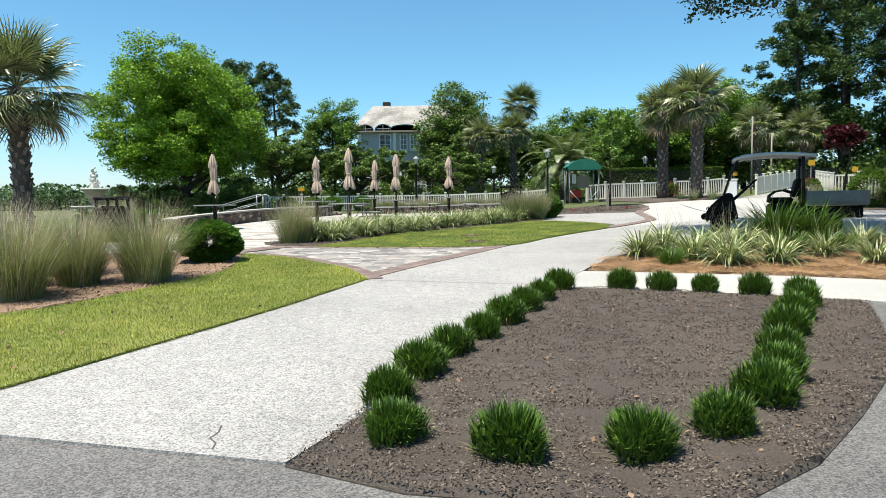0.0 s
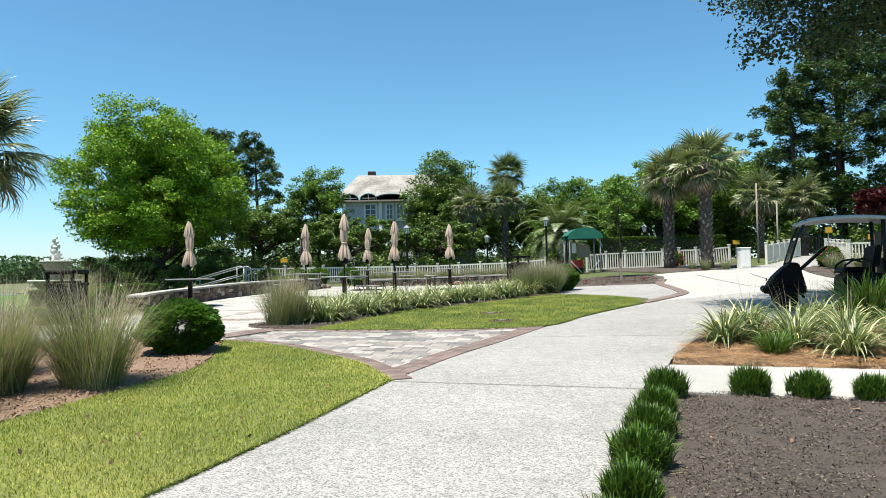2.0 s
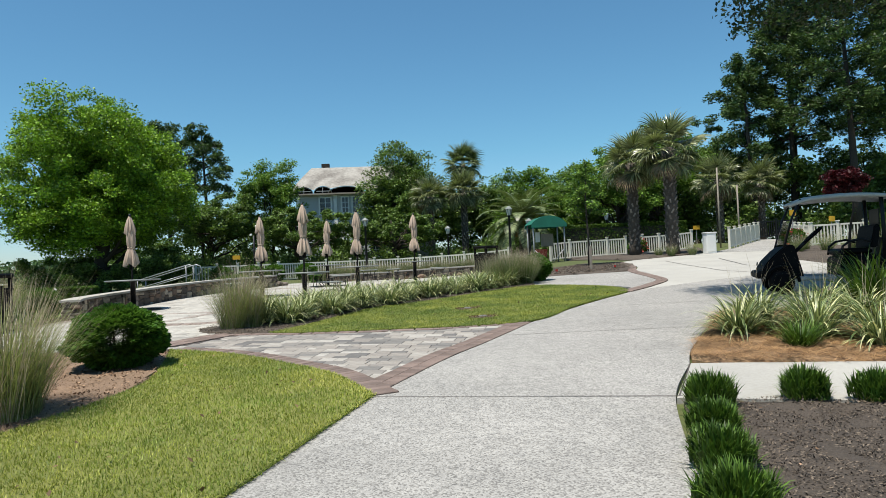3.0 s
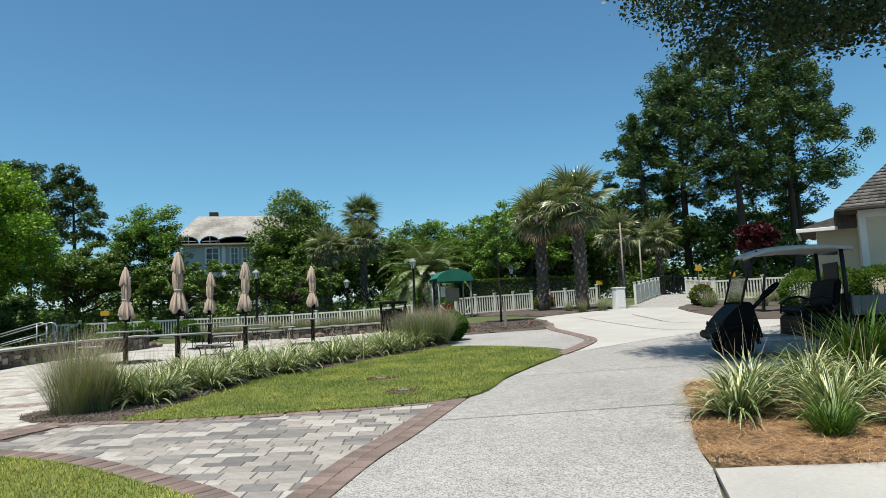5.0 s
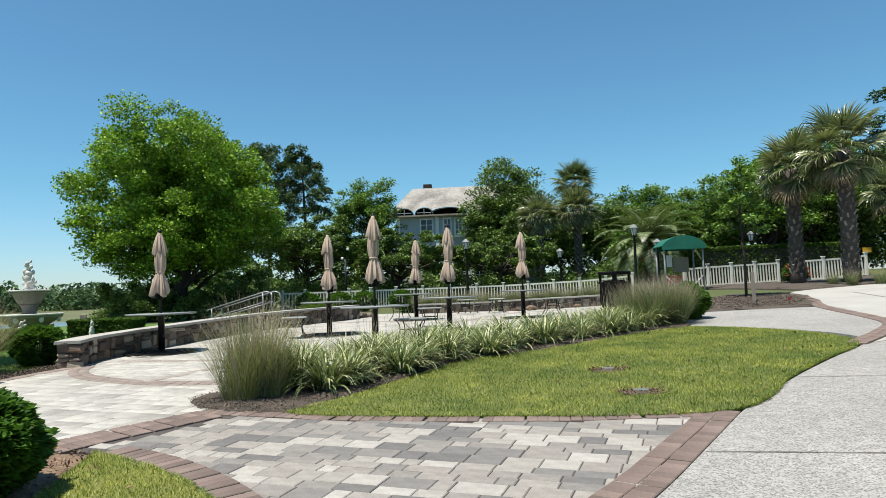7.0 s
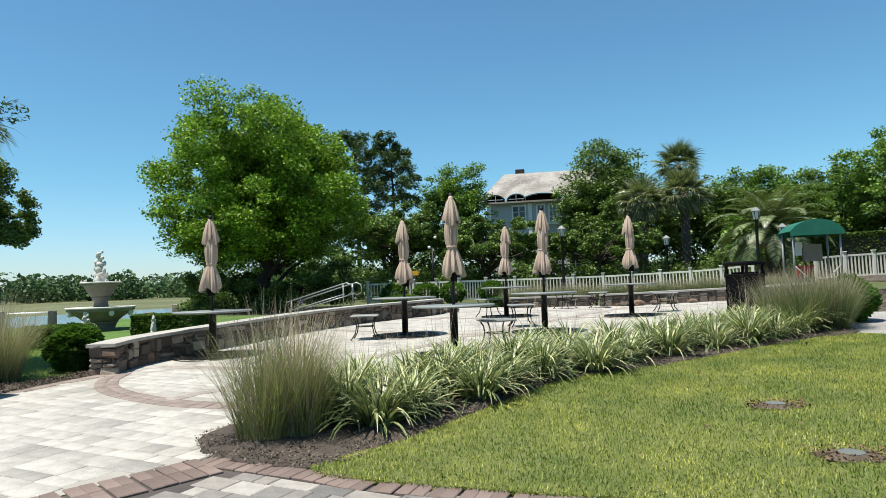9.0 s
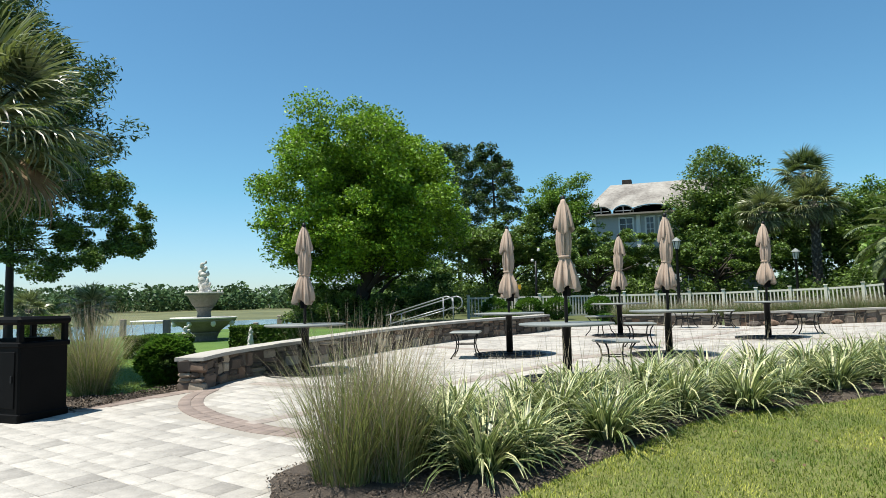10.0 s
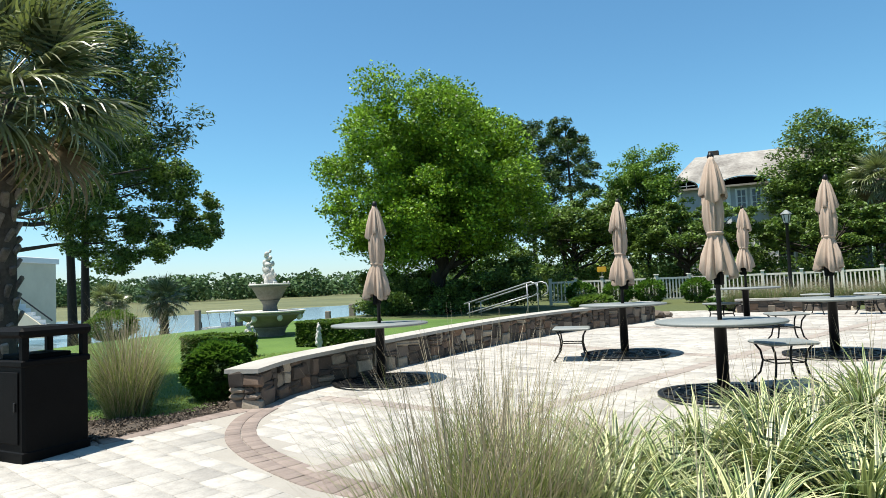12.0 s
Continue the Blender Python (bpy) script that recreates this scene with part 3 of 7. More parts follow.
def scatter(poly, n, seed):
    rng = np.random.default_rng(seed)
    xs, ys = [p[0] for p in poly], [p[1] for p in poly]
    out = []
    while len(out) < n:
        x, y = rng.uniform(min(xs), max(xs)), rng.uniform(min(ys), max(ys))
        if inside(x, y, poly):
            out.append((x, y))
    return out


# ---- foliage ----
def leaf_cloud(name, centres, size, seed, up=0.3, long=1.6, shape=4):
    """Folded leaves, one at every centre."""
    rng = np.random.default_rng(seed)
    c = np.asarray(centres, float)
    n = len(c)
    u = rng.normal(size=(n, 3))
    u[:, 2] *= 0.6
    u /= np.linalg.norm(u, axis=1)[:, None]
    w = rng.normal(size=(n, 3))
    w[:, 2] += up * 3
    w -= u * np.sum(u * w, 1)[:, None]
    w /= np.linalg.norm(w, axis=1)[:, None] + 1e-9
    v = np.cross(w, u)
    s = (size * rng.uniform(0.6, 1.35, n))[:, None]
    a = c - u * s * long / 2
    b = c + v * s * 0.5 + w * s * 0.12
    d = c + u * s * long / 2
    e = c - v * s * 0.5 + w * s * 0.12
    verts = np.stack([a, b, d, e], 1).reshape(-1, 3)
    i = np.arange(n)[:, None] * 4
    return raw(name, verts, np.hstack([i, i + 1, i + 2, i + 3]))


def blades(name, specs, seg=4, uv=False):
    """Arching blades. specs: arrays root n x 3, heading, length, lean at the root, droop, width."""
    root, head, length, lean, droop, width = specs
    n = len(root)
    d = np.stack([np.cos(head), np.sin(head)], 1)
    sidev = np.stack([-np.sin(head), np.cos(head), np.zeros(n)], 1)
    p = root.copy()
    rows = []
    for k in range(seg + 1):
        u = k / seg
        wv = width * (1 - u ** 2.2) + width * 0.06
        rows += [p - sidev * wv[:, None] / 2, p + sidev * wv[:, None] / 2]
        ang = lean + droop * (u + 0.5 / seg) ** 1.5
        st = length / seg
        p = p + np.stack([d[:, 0] * np.sin(ang) * st, d[:, 1] * np.sin(ang) * st, np.cos(ang) * st], 1)
    v = np.stack(rows, 1)
    m = 2 * (seg + 1)
    base = np.arange(n)[:, None, None] * m
    q = np.array([[2 * k, 2 * k + 1, 2 * k + 3, 2 * k + 2] for k in range(seg)])[None]
    tex = np.tile(np.array([[s, k / seg] for k in range(seg + 1) for s in (0, 1)]), (n, 1)) if uv else None
    return raw(name, v.reshape(-1, 3), (base + q).reshape(-1, 4), tex)


def clump_specs(rng, n, spread, length, lean, droop, width):
    a = rng.uniform(0, 2 * np.pi, n)
    r = spread * np.sqrt(rng.uniform(0, 1, n))
    root = np.stack([r * np.cos(a), r * np.sin(a), np.zeros(n)], 1)
    head = a + rng.normal(0, 0.5, n)
    u = lambda lo_hi: rng.uniform(*lo_hi, n)
    return root, head, u(length), u(lean) * (0.4 + 0.6 * r / spread), u(droop), u(width)


def crown_points(rng, blobs, count, shell=0.3, dome=0.0, fuzz=0.14):
    """Leaf places in sprays: every lump is a loose cluster, thicker towards its outside."""
    vol = np.array([r ** 2 for _, r in blobs])
    idx = rng.choice(len(blobs), count, p=vol / vol.sum())
    d = rng.normal(size=(count, 3))
    d /= np.linalg.norm(d, axis=1)[:, None]
    d[:, 2] = d[:, 2] * 0.7 if not dome else np.where(d[:, 2] < 0, d[:, 2] * 0.45, d[:, 2] * dome)
    rad = np.array([b[1] for b in blobs])[idx] * (shell + (1 - shell) * rng.uniform(0, 1, count) ** 0.6) * rng.normal(1.0, fuzz, count)
    return np.array([b[0] for b in blobs])[idx] + d * rad[:, None]


def crown_blobs(rng, n, centre, radii, lump, low=-0.6):
    """Lumps over an ellipsoid's outside and inside, with an uneven outline."""
    out = []
    ph = rng.uniform(0, 6.28, 3)
    while len(out) < n:
        d = rng.normal(size=3)
        d /= np.linalg.norm(d)
        if d[2] < low:
            continue
        az = math.atan2(d[1], d[0])
        uneven = 1 + 0.09 * math.sin(3 * az + ph[0]) + 0.07 * math.sin(5 * d[2] + 2 * az + ph[1])
        k = rng.uniform(0.15, 1.0) ** 0.4 * uneven
        r = lump * min(radii) * rng.uniform(0.55, 1.35)
        out.append((np.array(centre) + d * np.maximum(np.array(radii) * k - r * 0.8, 0.05), r))
    return out


def wander(a, b, n, amp, rng):
    a, b = np.array(a, float), np.array(b, float)
    return [tuple(a + (b - a) * i / n + (rng.normal(0, amp, 3) if 0 < i < n else 0)) for i in range(n + 1)]


def tree(name, label, at, height, spread, bare, mat, leaves, size, seed, trunk_r=0.18, lumps=45, lump=0.3, bark="bark", flat=0.5, category="tree", low=-0.6, group="", stems=1, long=1.6, extra=(), taper=0.0, core=0, limbs=20, dome=0.0, fuzz=0.14):
    """A tapered trunk with limbs under a lumpy crown. bare: height below the crown; spread: crown radius."""
    rng = np.random.default_rng(seed)
    root = thing(name, label, category, group, at, 0 if extra else rng.uniform(0, 360))
    ch = (height - bare) / 2
    centre = (0, 0, bare + ch)
    blobs = crown_blobs(rng, lumps, centre, (spread, spread, ch), lump, low)
    blobs += [(np.array(centre) + rng.normal(0, 0.3, 3) * np.array([spread, spread, ch]), spread * 0.22) for _ in range(core)]
    for c, r in blobs:
        u = (c[2] - bare) / (height - bare)
        c[:2] *= 1 + taper * (0.45 - u)
        if taper and u < 0.32:
            c[:2] *= 0.5 + 1.55 * max(u, 0)
    blobs = [(np.array(c), r) for c, r in extra] + blobs
    bm = bmesh.new()
    for s in range(stems):
        foot = (0.35 * rng.normal(), 0.35 * rng.normal(), -0.1) if stems > 1 else (0, 0, -0.1)
        top = (rng.normal(0, 0.15 * spread), rng.normal(0, 0.15 * spread), bare + ch * 1.5)
        pts = wander(foot, top, 7, 0.05 * spread, rng)
        tube(bm, pts, [trunk_r * (1.35 if i == 0 else 1 - 0.8 * i / 7) for i in range(8)], 8)
    part("trunk", bm, bark, root, flat=False)
    for c, r in blobs[:limbs]:
        bm = bmesh.new()
        z0 = min(bare + ch * rng.uniform(0.0, 0.9), c[2] - 0.1)
        tube(bm, wander((0, 0, max(z0, bare * 0.7)), c, 4, 0.03 * spread, rng), [trunk_r * q for q in (0.42, 0.3, 0.2, 0.12, 0.05)], 6)
        part("limb", bm, bark, root, flat=False)
    part("crown", leaf_cloud("crown", crown_points(rng, blobs, leaves, flat, dome, fuzz), size, seed + 1, up=0.75 if dome else 0.3, long=long), mat, root)
    return root


def pine(name, label, at, height, spread, bare, seed, trunk_r=0.25, tufts=150, per=120, group="woodland trees"):
    """A straight bare trunk with level branches that end in needle tufts."""
    rng = np.random.default_rng(seed)
    root = thing(name, label, "tree", group, at)
    lean = rng.normal(0, 0.25, 2)
    axis = lambda z: np.array([lean[0] * (z / height) ** 2, lean[1] * (z / height) ** 2, z])
    part("trunk", tube(bmesh.new(), [tuple(axis(height * i / 8) - np.array([0, 0, 0.15 if i == 0 else 0])) for i in range(9)], [trunk_r * (1.25 if i == 0 else 1 - 0.85 * i / 8) for i in range(9)], 9), "bark_dark", root, flat=False)
    pts = []
    n_br = max(18, tufts // 7)
    for b in range(n_br):
        u = (b + rng.uniform(0, 1)) / n_br
        z = bare + (height - bare) * u
        reach = spread * (0.55 + 0.6 * math.sin(math.pi * min(1, 0.25 + 0.75 * u))) * (1.0 - 0.55 * u ** 2.5) * rng.uniform(0.55, 1.1)
        a = b * 2.4 + rng.normal(0, 0.4)
        tip = axis(z) + np.array([reach * math.cos(a), reach * math.sin(a), reach * rng.uniform(0.05, 0.4)])
        path = wander(axis(z), tip, 4, 0.06 * reach, rng)
        if b % 2 == 0:
            part("limb", tube(bmesh.new(), path, [trunk_r * q for q in (0.3, 0.22, 0.15, 0.1, 0.04)], 5), "bark_dark", root, flat=False)
        for k in range(5):
            q = (0.55, 0.75, 0.9, 1.0, 1.05)[k]
            c = axis(z) + (tip - axis(z)) * q + np.clip(rng.normal(0, 0.12 * spread, 3), -0.2 * spread, 0.2 * spread)
            d = rng.normal(size=(per, 3))
            d /= np.linalg.norm(d, axis=1)[:, None]
            pts.append(c + d * rng.uniform(0.05, 1, (per, 1)) ** 0.5 * rng.uniform(0.42, 0.72) * spread / 3.9 * np.array([1.1, 1.1, 0.85]))
    part("crown", leaf_cloud("crown", np.concatenate(pts), 0.085, seed + 1, long=3.6), "leaf_pine", root)
    return root


def flakes(name, label, poly, n, size, seed, mat, h, long=1.5, rough=0.0):
    """Loose chips or leaves lying on a bed."""
    g = np.random.default_rng(seed)
    c = np.array([(x, y, gz(x, y) + h + lumpy(x, y, rough)) for x, y in scatter(poly, n, seed)])
    c[:, 2] += g.uniform(0, size * 0.6, n)
    return tagged(part(name, leaf_cloud(name, c, size, seed, up=1.2, long=long), mat), label, "mulch", kind="stuff")


# ---- ground ----
def ground_sheet():
    xs = [-900, -500, -300, -200, -150, -120, -100, -85, -70, -60, -52, -46] + [-42 + 2 * i for i in range(12)] + [-18 + i for i in range(45)] + [28, 32, 38, 46, 60, 90, 150, 300, 600, 900]
    ys = [-600, -200, -80, -40, -20] + [-10 + i for i in range(64)] + [56, 60, 64, 70, 80, 100, 140, 200, 300, 500, 900, 1600]
    bm = bmesh.new()
    grid = []
    for y in ys:
        row = []
        for x in xs:
            z = gz(x, y) - 0.03
            if x < -44 or (y > 55 and x < -18):
                far = math.hypot(x + 2, y - 13)
                z = -2.2 if 50 < far < 125 else -1.25 + 0.1 * noise.noise(Vector((x * 0.05, y * 0.05, 0)))
                if far > 320:
                    z = -0.6
            row.append(bm.verts.new((x, y, z)))
        grid.append(row)
    for a, b in zip(grid, grid[1:]):
        for i in range(len(xs) - 1):
            bm.faces.new((a[i], a[i + 1], b[i + 1], b[i]))
    me = bpy.data.meshes.new("ground")
    bm.to_mesh(me)
    bm.free()
    me.materials.append(M["field"])
    me.materials.append(M["marsh"])
    for p in me.polygons:
        if p.center.x < -45 or (p.center.y > 60 and p.center.x < -22):
            p.material_index = 1
    tagged(part("ground", me, None, flat=False), "grass and marsh ground sloping down to a tidal creek", "ground", kind="structure")


ground_sheet()
bm = bmesh.new()
bm.faces.new([bm.verts.new((x, y, -1.4)) for x, y in ((-260, -60), (-20, -60), (-20, 330), (-260, 330))])
tagged(part("water", bm, "water"), "calm grey-blue tidal creek water behind the bank", "water", kind="structure")

# Outlines in plan
WALK_LEFT = curve_pts([(-3.75, 4.2), (-3.24, 4.81), (-2.51, 6.48), (-1.9, 7.95), (-1.15, 10.05), (-0.24, 11.87), (0.4, 12.9), (1.42, 14.59), (2.59, 16.15), (3.6, 17.35), (4.6, 18.45)])
WALK_RIGHT = curve_pts([(-0.85, 3.48), (-0.56, 4.14), (-0.1, 5.3), (0.55, 6.95), (1.4, 9.2), (2.2, 10.6), (2.5, 11.2), (3.4, 12.6), (4.3, 13.6), (5.6, 14.1), (8.5, 14.6)])
asphalt = sheet("road", [(-30, 12), (-8, 5.6), (-3.75, 4.3), (-2.7, 4.0), (-0.85, 3.48), (0.5, 3.3), (3.4, 5.0), (5.0, 8.6), (9, 7.0), (30, 1.0), (30, -20), (-30, -20)], 0.0, "asphalt", "grey weathered asphalt drive", 2.0, category="road")
sheet("walkway", WALK_LEFT + [(7.0, 19.7), (9.3, 20.35), (14, 20.6), (16, 20.5), (16, 14.8)] + WALK_RIGHT[::-1], 0.02, "concrete", "pale exposed-aggregate concrete walkway", 1.0, category="walkway")
sheet("side_path", [(1.42, 9.22), (3.2, 8.62), (5.2, 7.72), (9, 6.2), (14, 4.2), (14.6, 5.6), (9.5, 7.7), (6.15, 9.3), (5.1, 9.75), (3.6, 10.2), (2.52, 10.5), (2.2, 10.58)], 0.024, "concrete_white", "smooth white concrete side path", 1.0, category="walkway")
sheet("far_walkway", curve_pts([(4.6, 18.45), (5.6, 19.6), (6.6, 20.9), (7.0, 22.3), (7.6, 25.5), (8.7, 28.3), (9.3, 31.5), (12.2, 33.0)]) + [(14.6, 34.3), (16.6, 32.2), (15.6, 31), (14.6, 28.8), (13.3, 25.5), (12.6, 23.2), (13.5, 22.0), (16, 21.4), (26, 21), (26, 16), (16, 14.8), (16, 20.5), (14, 20.6), (9.3, 20.35), (7.0, 19.7)], 0.016, "concrete_white", "sunlit white concrete approach to a bridge", 1.0, category="walkway")
sheet("cross_path", curve_pts([(4.6, 18.45), (5.0, 19.4), (4.7, 20.6), (3.6, 22.0), (2.9, 23.2), (3.4, 25.2), (5.0, 25.6), (7.0, 25.4), (7.55, 25.0), (6.95, 22.5), (6.5, 20.9), (5.5, 19.5)], closed=True), 0.028, "concrete", "tan concrete path past the flower bed", 1.0, category="walkway")


def joint(a, b, w=0.014, h=0.021):
    """A saw-cut joint across a slab."""
    a, b = Vector((*a, 0)), Vector((*b, 0))
    s = (b - a).normalized().cross(Vector((0, 0, 1))) * w / 2
    n = max(1, int((b - a).length))
    bm = bmesh.new()
    last = None
    for i in range(n + 1):
        p = a + (b - a) * i / n
        row = [bm.verts.new((q.x, q.y, gz(q.x, q.y) + h)) for q in (p - s, p + s)]
        if last:
            bm.faces.new((last[0], last[1], row[1], row[0]))
        last = row
    tagged(part("slab_joint", bm, "joint"), "dark narrow joint between concrete slabs", "joint", "slab joints", "structure")


for a, b in (((-1.12, 10.0), (1.5, 9.28)), ((0.72, 13.4), (3.6, 12.9)), ((2.6, 16.15), (6.4, 15.35)), ((1.47, 9.28), (2.2, 10.58))):
    joint(a, b, h=0.026)
CRACK_LINE = [(-1.3, 3.66), (-1.31, 3.75), (-1.37, 3.83), (-1.35, 3.92), (-1.37, 4.03)]
for a, b in zip(CRACK_LINE, CRACK_LINE[1:]):
    joint(a, b, 0.008, 0.0225)
sheet("bridge_deck", [(14.6, 34.3), (17.2, 37.0), (22.4, 43.0), (24.2, 46.0), (27.0, 46.0), (21.5, 39.0), (19.2, 33.6), (16.6, 32.2)], 0.02, "concrete", "grey concrete ramp onto a bridge", 1.0, category="road")
EAST_BED = curve_pts([(15.8, 31.2), (14.7, 28.8), (13.4, 25.5), (12.7, 23.4), (13.6, 22.1), (16, 21.5), (24, 22), (26, 30), (19.2, 33.0), (16.8, 32.0)], 0.6, True)
sheet("east_bed", EAST_BED, 0.04, "mulch_dark", "dark mulch bed with grasses beside the bridge", 0.6, rough=0.06)
for ctrl in ([(10.6, 30.0), (10.2, 27.9), (9.5, 24.5), (9.2, 22.5), (9.6, 21.2), (11.0, 20.7)], [(12.6, 29.5), (11.6, 26.5), (10.9, 24.4), (11.4, 23.2), (12.7, 22.9)], [(4.6, 18.45), (7.0, 19.7), (9.3, 20.35), (14, 20.6)]):
    c = curve_pts(ctrl, 0.6)
    for a, b in zip(c, c[1:]):
        joint(a, b, 0.03, 0.027)

BED = [(-0.85, 3.46), (-0.2, 3.13), (0.6, 2.98), (1.3, 2.95), (1.94, 3.4), (2.6, 4.1), (3.55, 5.2), (4.4, 6.7), (4.95, 7.75), (3.3, 8.56), (1.45, 9.16), (0.6, 7.1), (-0.1, 5.4), (-0.56, 4.2)]
sheet("mulch_bed", BED, 0.03, "mulch_dark", "dark grey-brown mulch bed edged with clipped tufts", 0.2, rough=0.025)
STRAW = curve_pts([(2.5, 10.55), (2.5, 11.2), (3.4, 12.6), (4.3, 14.0), (5.2, 13.9), (8.0, 14.1), (11, 13.0), (13, 10), (12.5, 7.0), (9.5, 7.75), (6.15, 9.35), (4.2, 10.0)], 0.4, True)
sheet("straw_bed", STRAW, 0.03, "straw", "rusty pine straw bed under variegated lilies", 0.4, rough=0.05)
LAWN_LEFT = curve_pts([(-1.15, 10.05), (-1.59, 11.2), (-2.12, 11.95), (-2.75, 12.75), (-3.4, 13.35), (-4.1, 13.8)]) + [(-3.92, 13.1)] + curve_pts([(-3.75, 12.2), (-3.65, 11.1), (-4.2, 9.3), (-4.78, 7.9), (-6.2, 6.8), (-9, 6.5)]) + [(-10, 6.3), (-8, 5.7), (-3.75, 4.35)] + curve_pts([(-3.24, 4.81), (-2.51, 6.48), (-1.9, 7.95)])
sheet("lawn", LAWN_LEFT, 0.036, "turf_dry", "close-mown yellow-green lawn beside the walkway", 1.0, category="lawn")
MULCH_W = curve_pts([(-3.75, 12.2), (-3.65, 11.1), (-4.2, 9.3), (-4.78, 7.9), (-6.2, 6.8), (-9, 6.5)]) + [(-14, 7), (-14, 14.4), (-8, 14.2), (-4.75, 13.95), (-4.1, 13.8), (-3.92, 13.1)]
sheet("planting_bed", MULCH_W, 0.036, "mulch_brown", "brown mulch planting bed with tall grasses", 0.5, rough=0.03)
LAWN_MID = curve_pts([(1.38, 14.66), (-0.6, 14.74), (-2.3, 14.96), (-2.9, 15.2), (-2.44, 15.9), (-1.8, 17.3), (-1.12, 18.7), (0.28, 19.85), (2.3, 21.6), (3.3, 22.1), (4.4, 20.8), (4.75, 19.4), (4.5, 18.4), (3.55, 17.35), (2.55, 16.15)], 0.3, True)
sheet("lawn", LAWN_MID, 0.036, "turf", "close-mown lawn island between path and plaza", 1.0, category="lawn")
FLAX = curve_pts([(-3.95, 15.5), (-2.9, 15.2), (-2.44, 15.9), (-1.8, 17.3), (-1.12, 18.7), (0.28, 19.85), (2.3, 21.6), (3.3, 22.2), (3.2, 23.4), (2.2, 23.4), (0.0, 21.6), (-1.6, 20.3), (-2.7, 18.7), (-3.5, 17.3), (-4.3, 16.3)], 0.3, True)
sheet("flower_bed", FLAX, 0.04, "mulch_dark", "dark mulch bed planted with variegated lilies", 0.4, rough=0.03)
sheet("tree_bed", curve_pts([(3.4, 25.3), (5.0, 25.8), (7.0, 25.6), (8.4, 27.6), (9.2, 31), (7.5, 32.4), (4.8, 31), (3.6, 28)], closed=True), 0.04, "mulch_dark", "dark mulch bed round a staked young tree", 0.5, rough=0.04)
sheet("palm_bed", curve_pts([(10.2, 33), (12.2, 33.2), (14, 34.2), (17.5, 41), (13, 42.5), (9.5, 41)], closed=True), 0.05, "mulch_dark", "dark mulch mound under cabbage palms", 1.0, rough=0.06)
sheet("bank_bed", [(-14, 16.9), (-8.65, 16.9), (-8.2, 17.9), (-8.0, 19.3), (-8.15, 20.6), (-8.42, 20.6), (-8.45, 19.05), (-8.7, 18.6), (-9.4, 18.5), (-14, 18.4)], 0.03, "mulch_dark", "dark mulch behind the litter bin", 0.5, rough=0.03)
LAWN_W = [(-9.4, 18.5), (-8.7, 18.6), (-8.45, 19.05), (-8.42, 20.6), (-8.1, 24), (-7.0, 28), (-6.2, 30), (-9, 32), (-22, 34), (-24, 18), (-14, 18.4)]
sheet("lawn", LAWN_W, 0.02, "turf_green", "bright green lawn round the fountain", 1.0, category="lawn")

# ---- pavers ----
PLAZA = curve_pts([(-7.75, 19.4), (-7.85, 20.3), (-7.55, 22.3), (-7.05, 24.7), (-6.3, 27.1), (-5.2, 29.3), (-4.9, 31.0), (-5.4, 34.0), (-3.6, 34.2), (-3.2, 32.8), (-0.3, 33.2), (-0.2, 32.3), (6.2, 32.6), (4.9, 31.0), (3.6, 28.0), (3.3, 25.2), (2.6, 23.6), (0.0, 21.7), (-1.6, 20.4), (-2.7, 18.8), (-3.5, 17.4), (-4.3, 16.4), (-3.95, 15.5), (-4.65, 14.15)], 0.4) + [(-8, 14.5), (-16, 14.6), (-16, 16.8), (-8.7, 16.85), (-8.15, 17.8)]
TRI = curve_pts([(-1.15, 10.1), (-1.59, 11.2), (-2.12, 11.95), (-2.75, 12.75), (-3.4, 13.35), (-4.1, 13.8), (-4.65, 14.1)]) + curve_pts([(-3.95, 15.45), (-2.9, 15.12), (-2.3, 14.92), (-0.6, 14.7), (1.38, 14.62)]) + curve_pts([(0.36, 12.95), (-0.28, 11.87)])
sheet("paver_bedding", PLAZA, 0.0245, "sand", "sand joints under the plaza pavers", 1.0, category="pavement")
tri_bed = sheet("paved_apron", TRI, 0.0175, "joint", "apron of mixed grey tumbled pavers", 1.0, category="pavement")


def paver_mesh(w, d, gap=0.004, th=0.05):
    """One tumbled paver with a worn top edge, its top at zero."""
    bm = bmesh.new()
    a, b, e = w / 2 - gap, d / 2 - gap, 0.006
    low = [bm.verts.new((x * a, y * b, -th)) for x, y in ((-1, -1), (1, -1), (1, 1), (-1, 1))]
    mid = [bm.verts.new((x * a, y * b, -e)) for x, y in ((-1, -1), (1, -1), (1, 1), (-1, 1))]
    top = [bm.verts.new((x * (a - e), y * (b - e), 0)) for x, y in ((-1, -1), (1, -1), (1, 1), (-1, 1))]
    bm.faces.new(top)
    for p, q in ((low, mid), (mid, top)):
        for k in range(4):
            bm.faces.new((p[k], p[(k + 1) % 4], q[(k + 1) % 4], q[k]))
    me = bpy.data.meshes.new("paver")
    bm.to_mesh(me)
    bm.free()
    return me


def paver_layout(poly, angle, seed, margin, scale=1.0):
    """Courses of mixed pavers that fill an outline: (x, y, width, depth)."""
    rng = random.Random(seed)
    ca, sa = math.cos(angle), math.sin(angle)
    loc = [(x * ca + y * sa, -x * sa + y * ca) for x, y in poly]
    us, vs = [p[0] for p in loc], [p[1] for p in loc]
    v, out = min(vs), []
    while v < max(vs):
        d = rng.choice((0.155, 0.235, 0.235)) * scale
        u = min(us) - rng.uniform(0, 0.3)
        while u < max(us):
            w = rng.choice((0.155, 0.235, 0.31, 0.31, 0.39)) * scale
            cu, cv = u + w / 2, v + d / 2
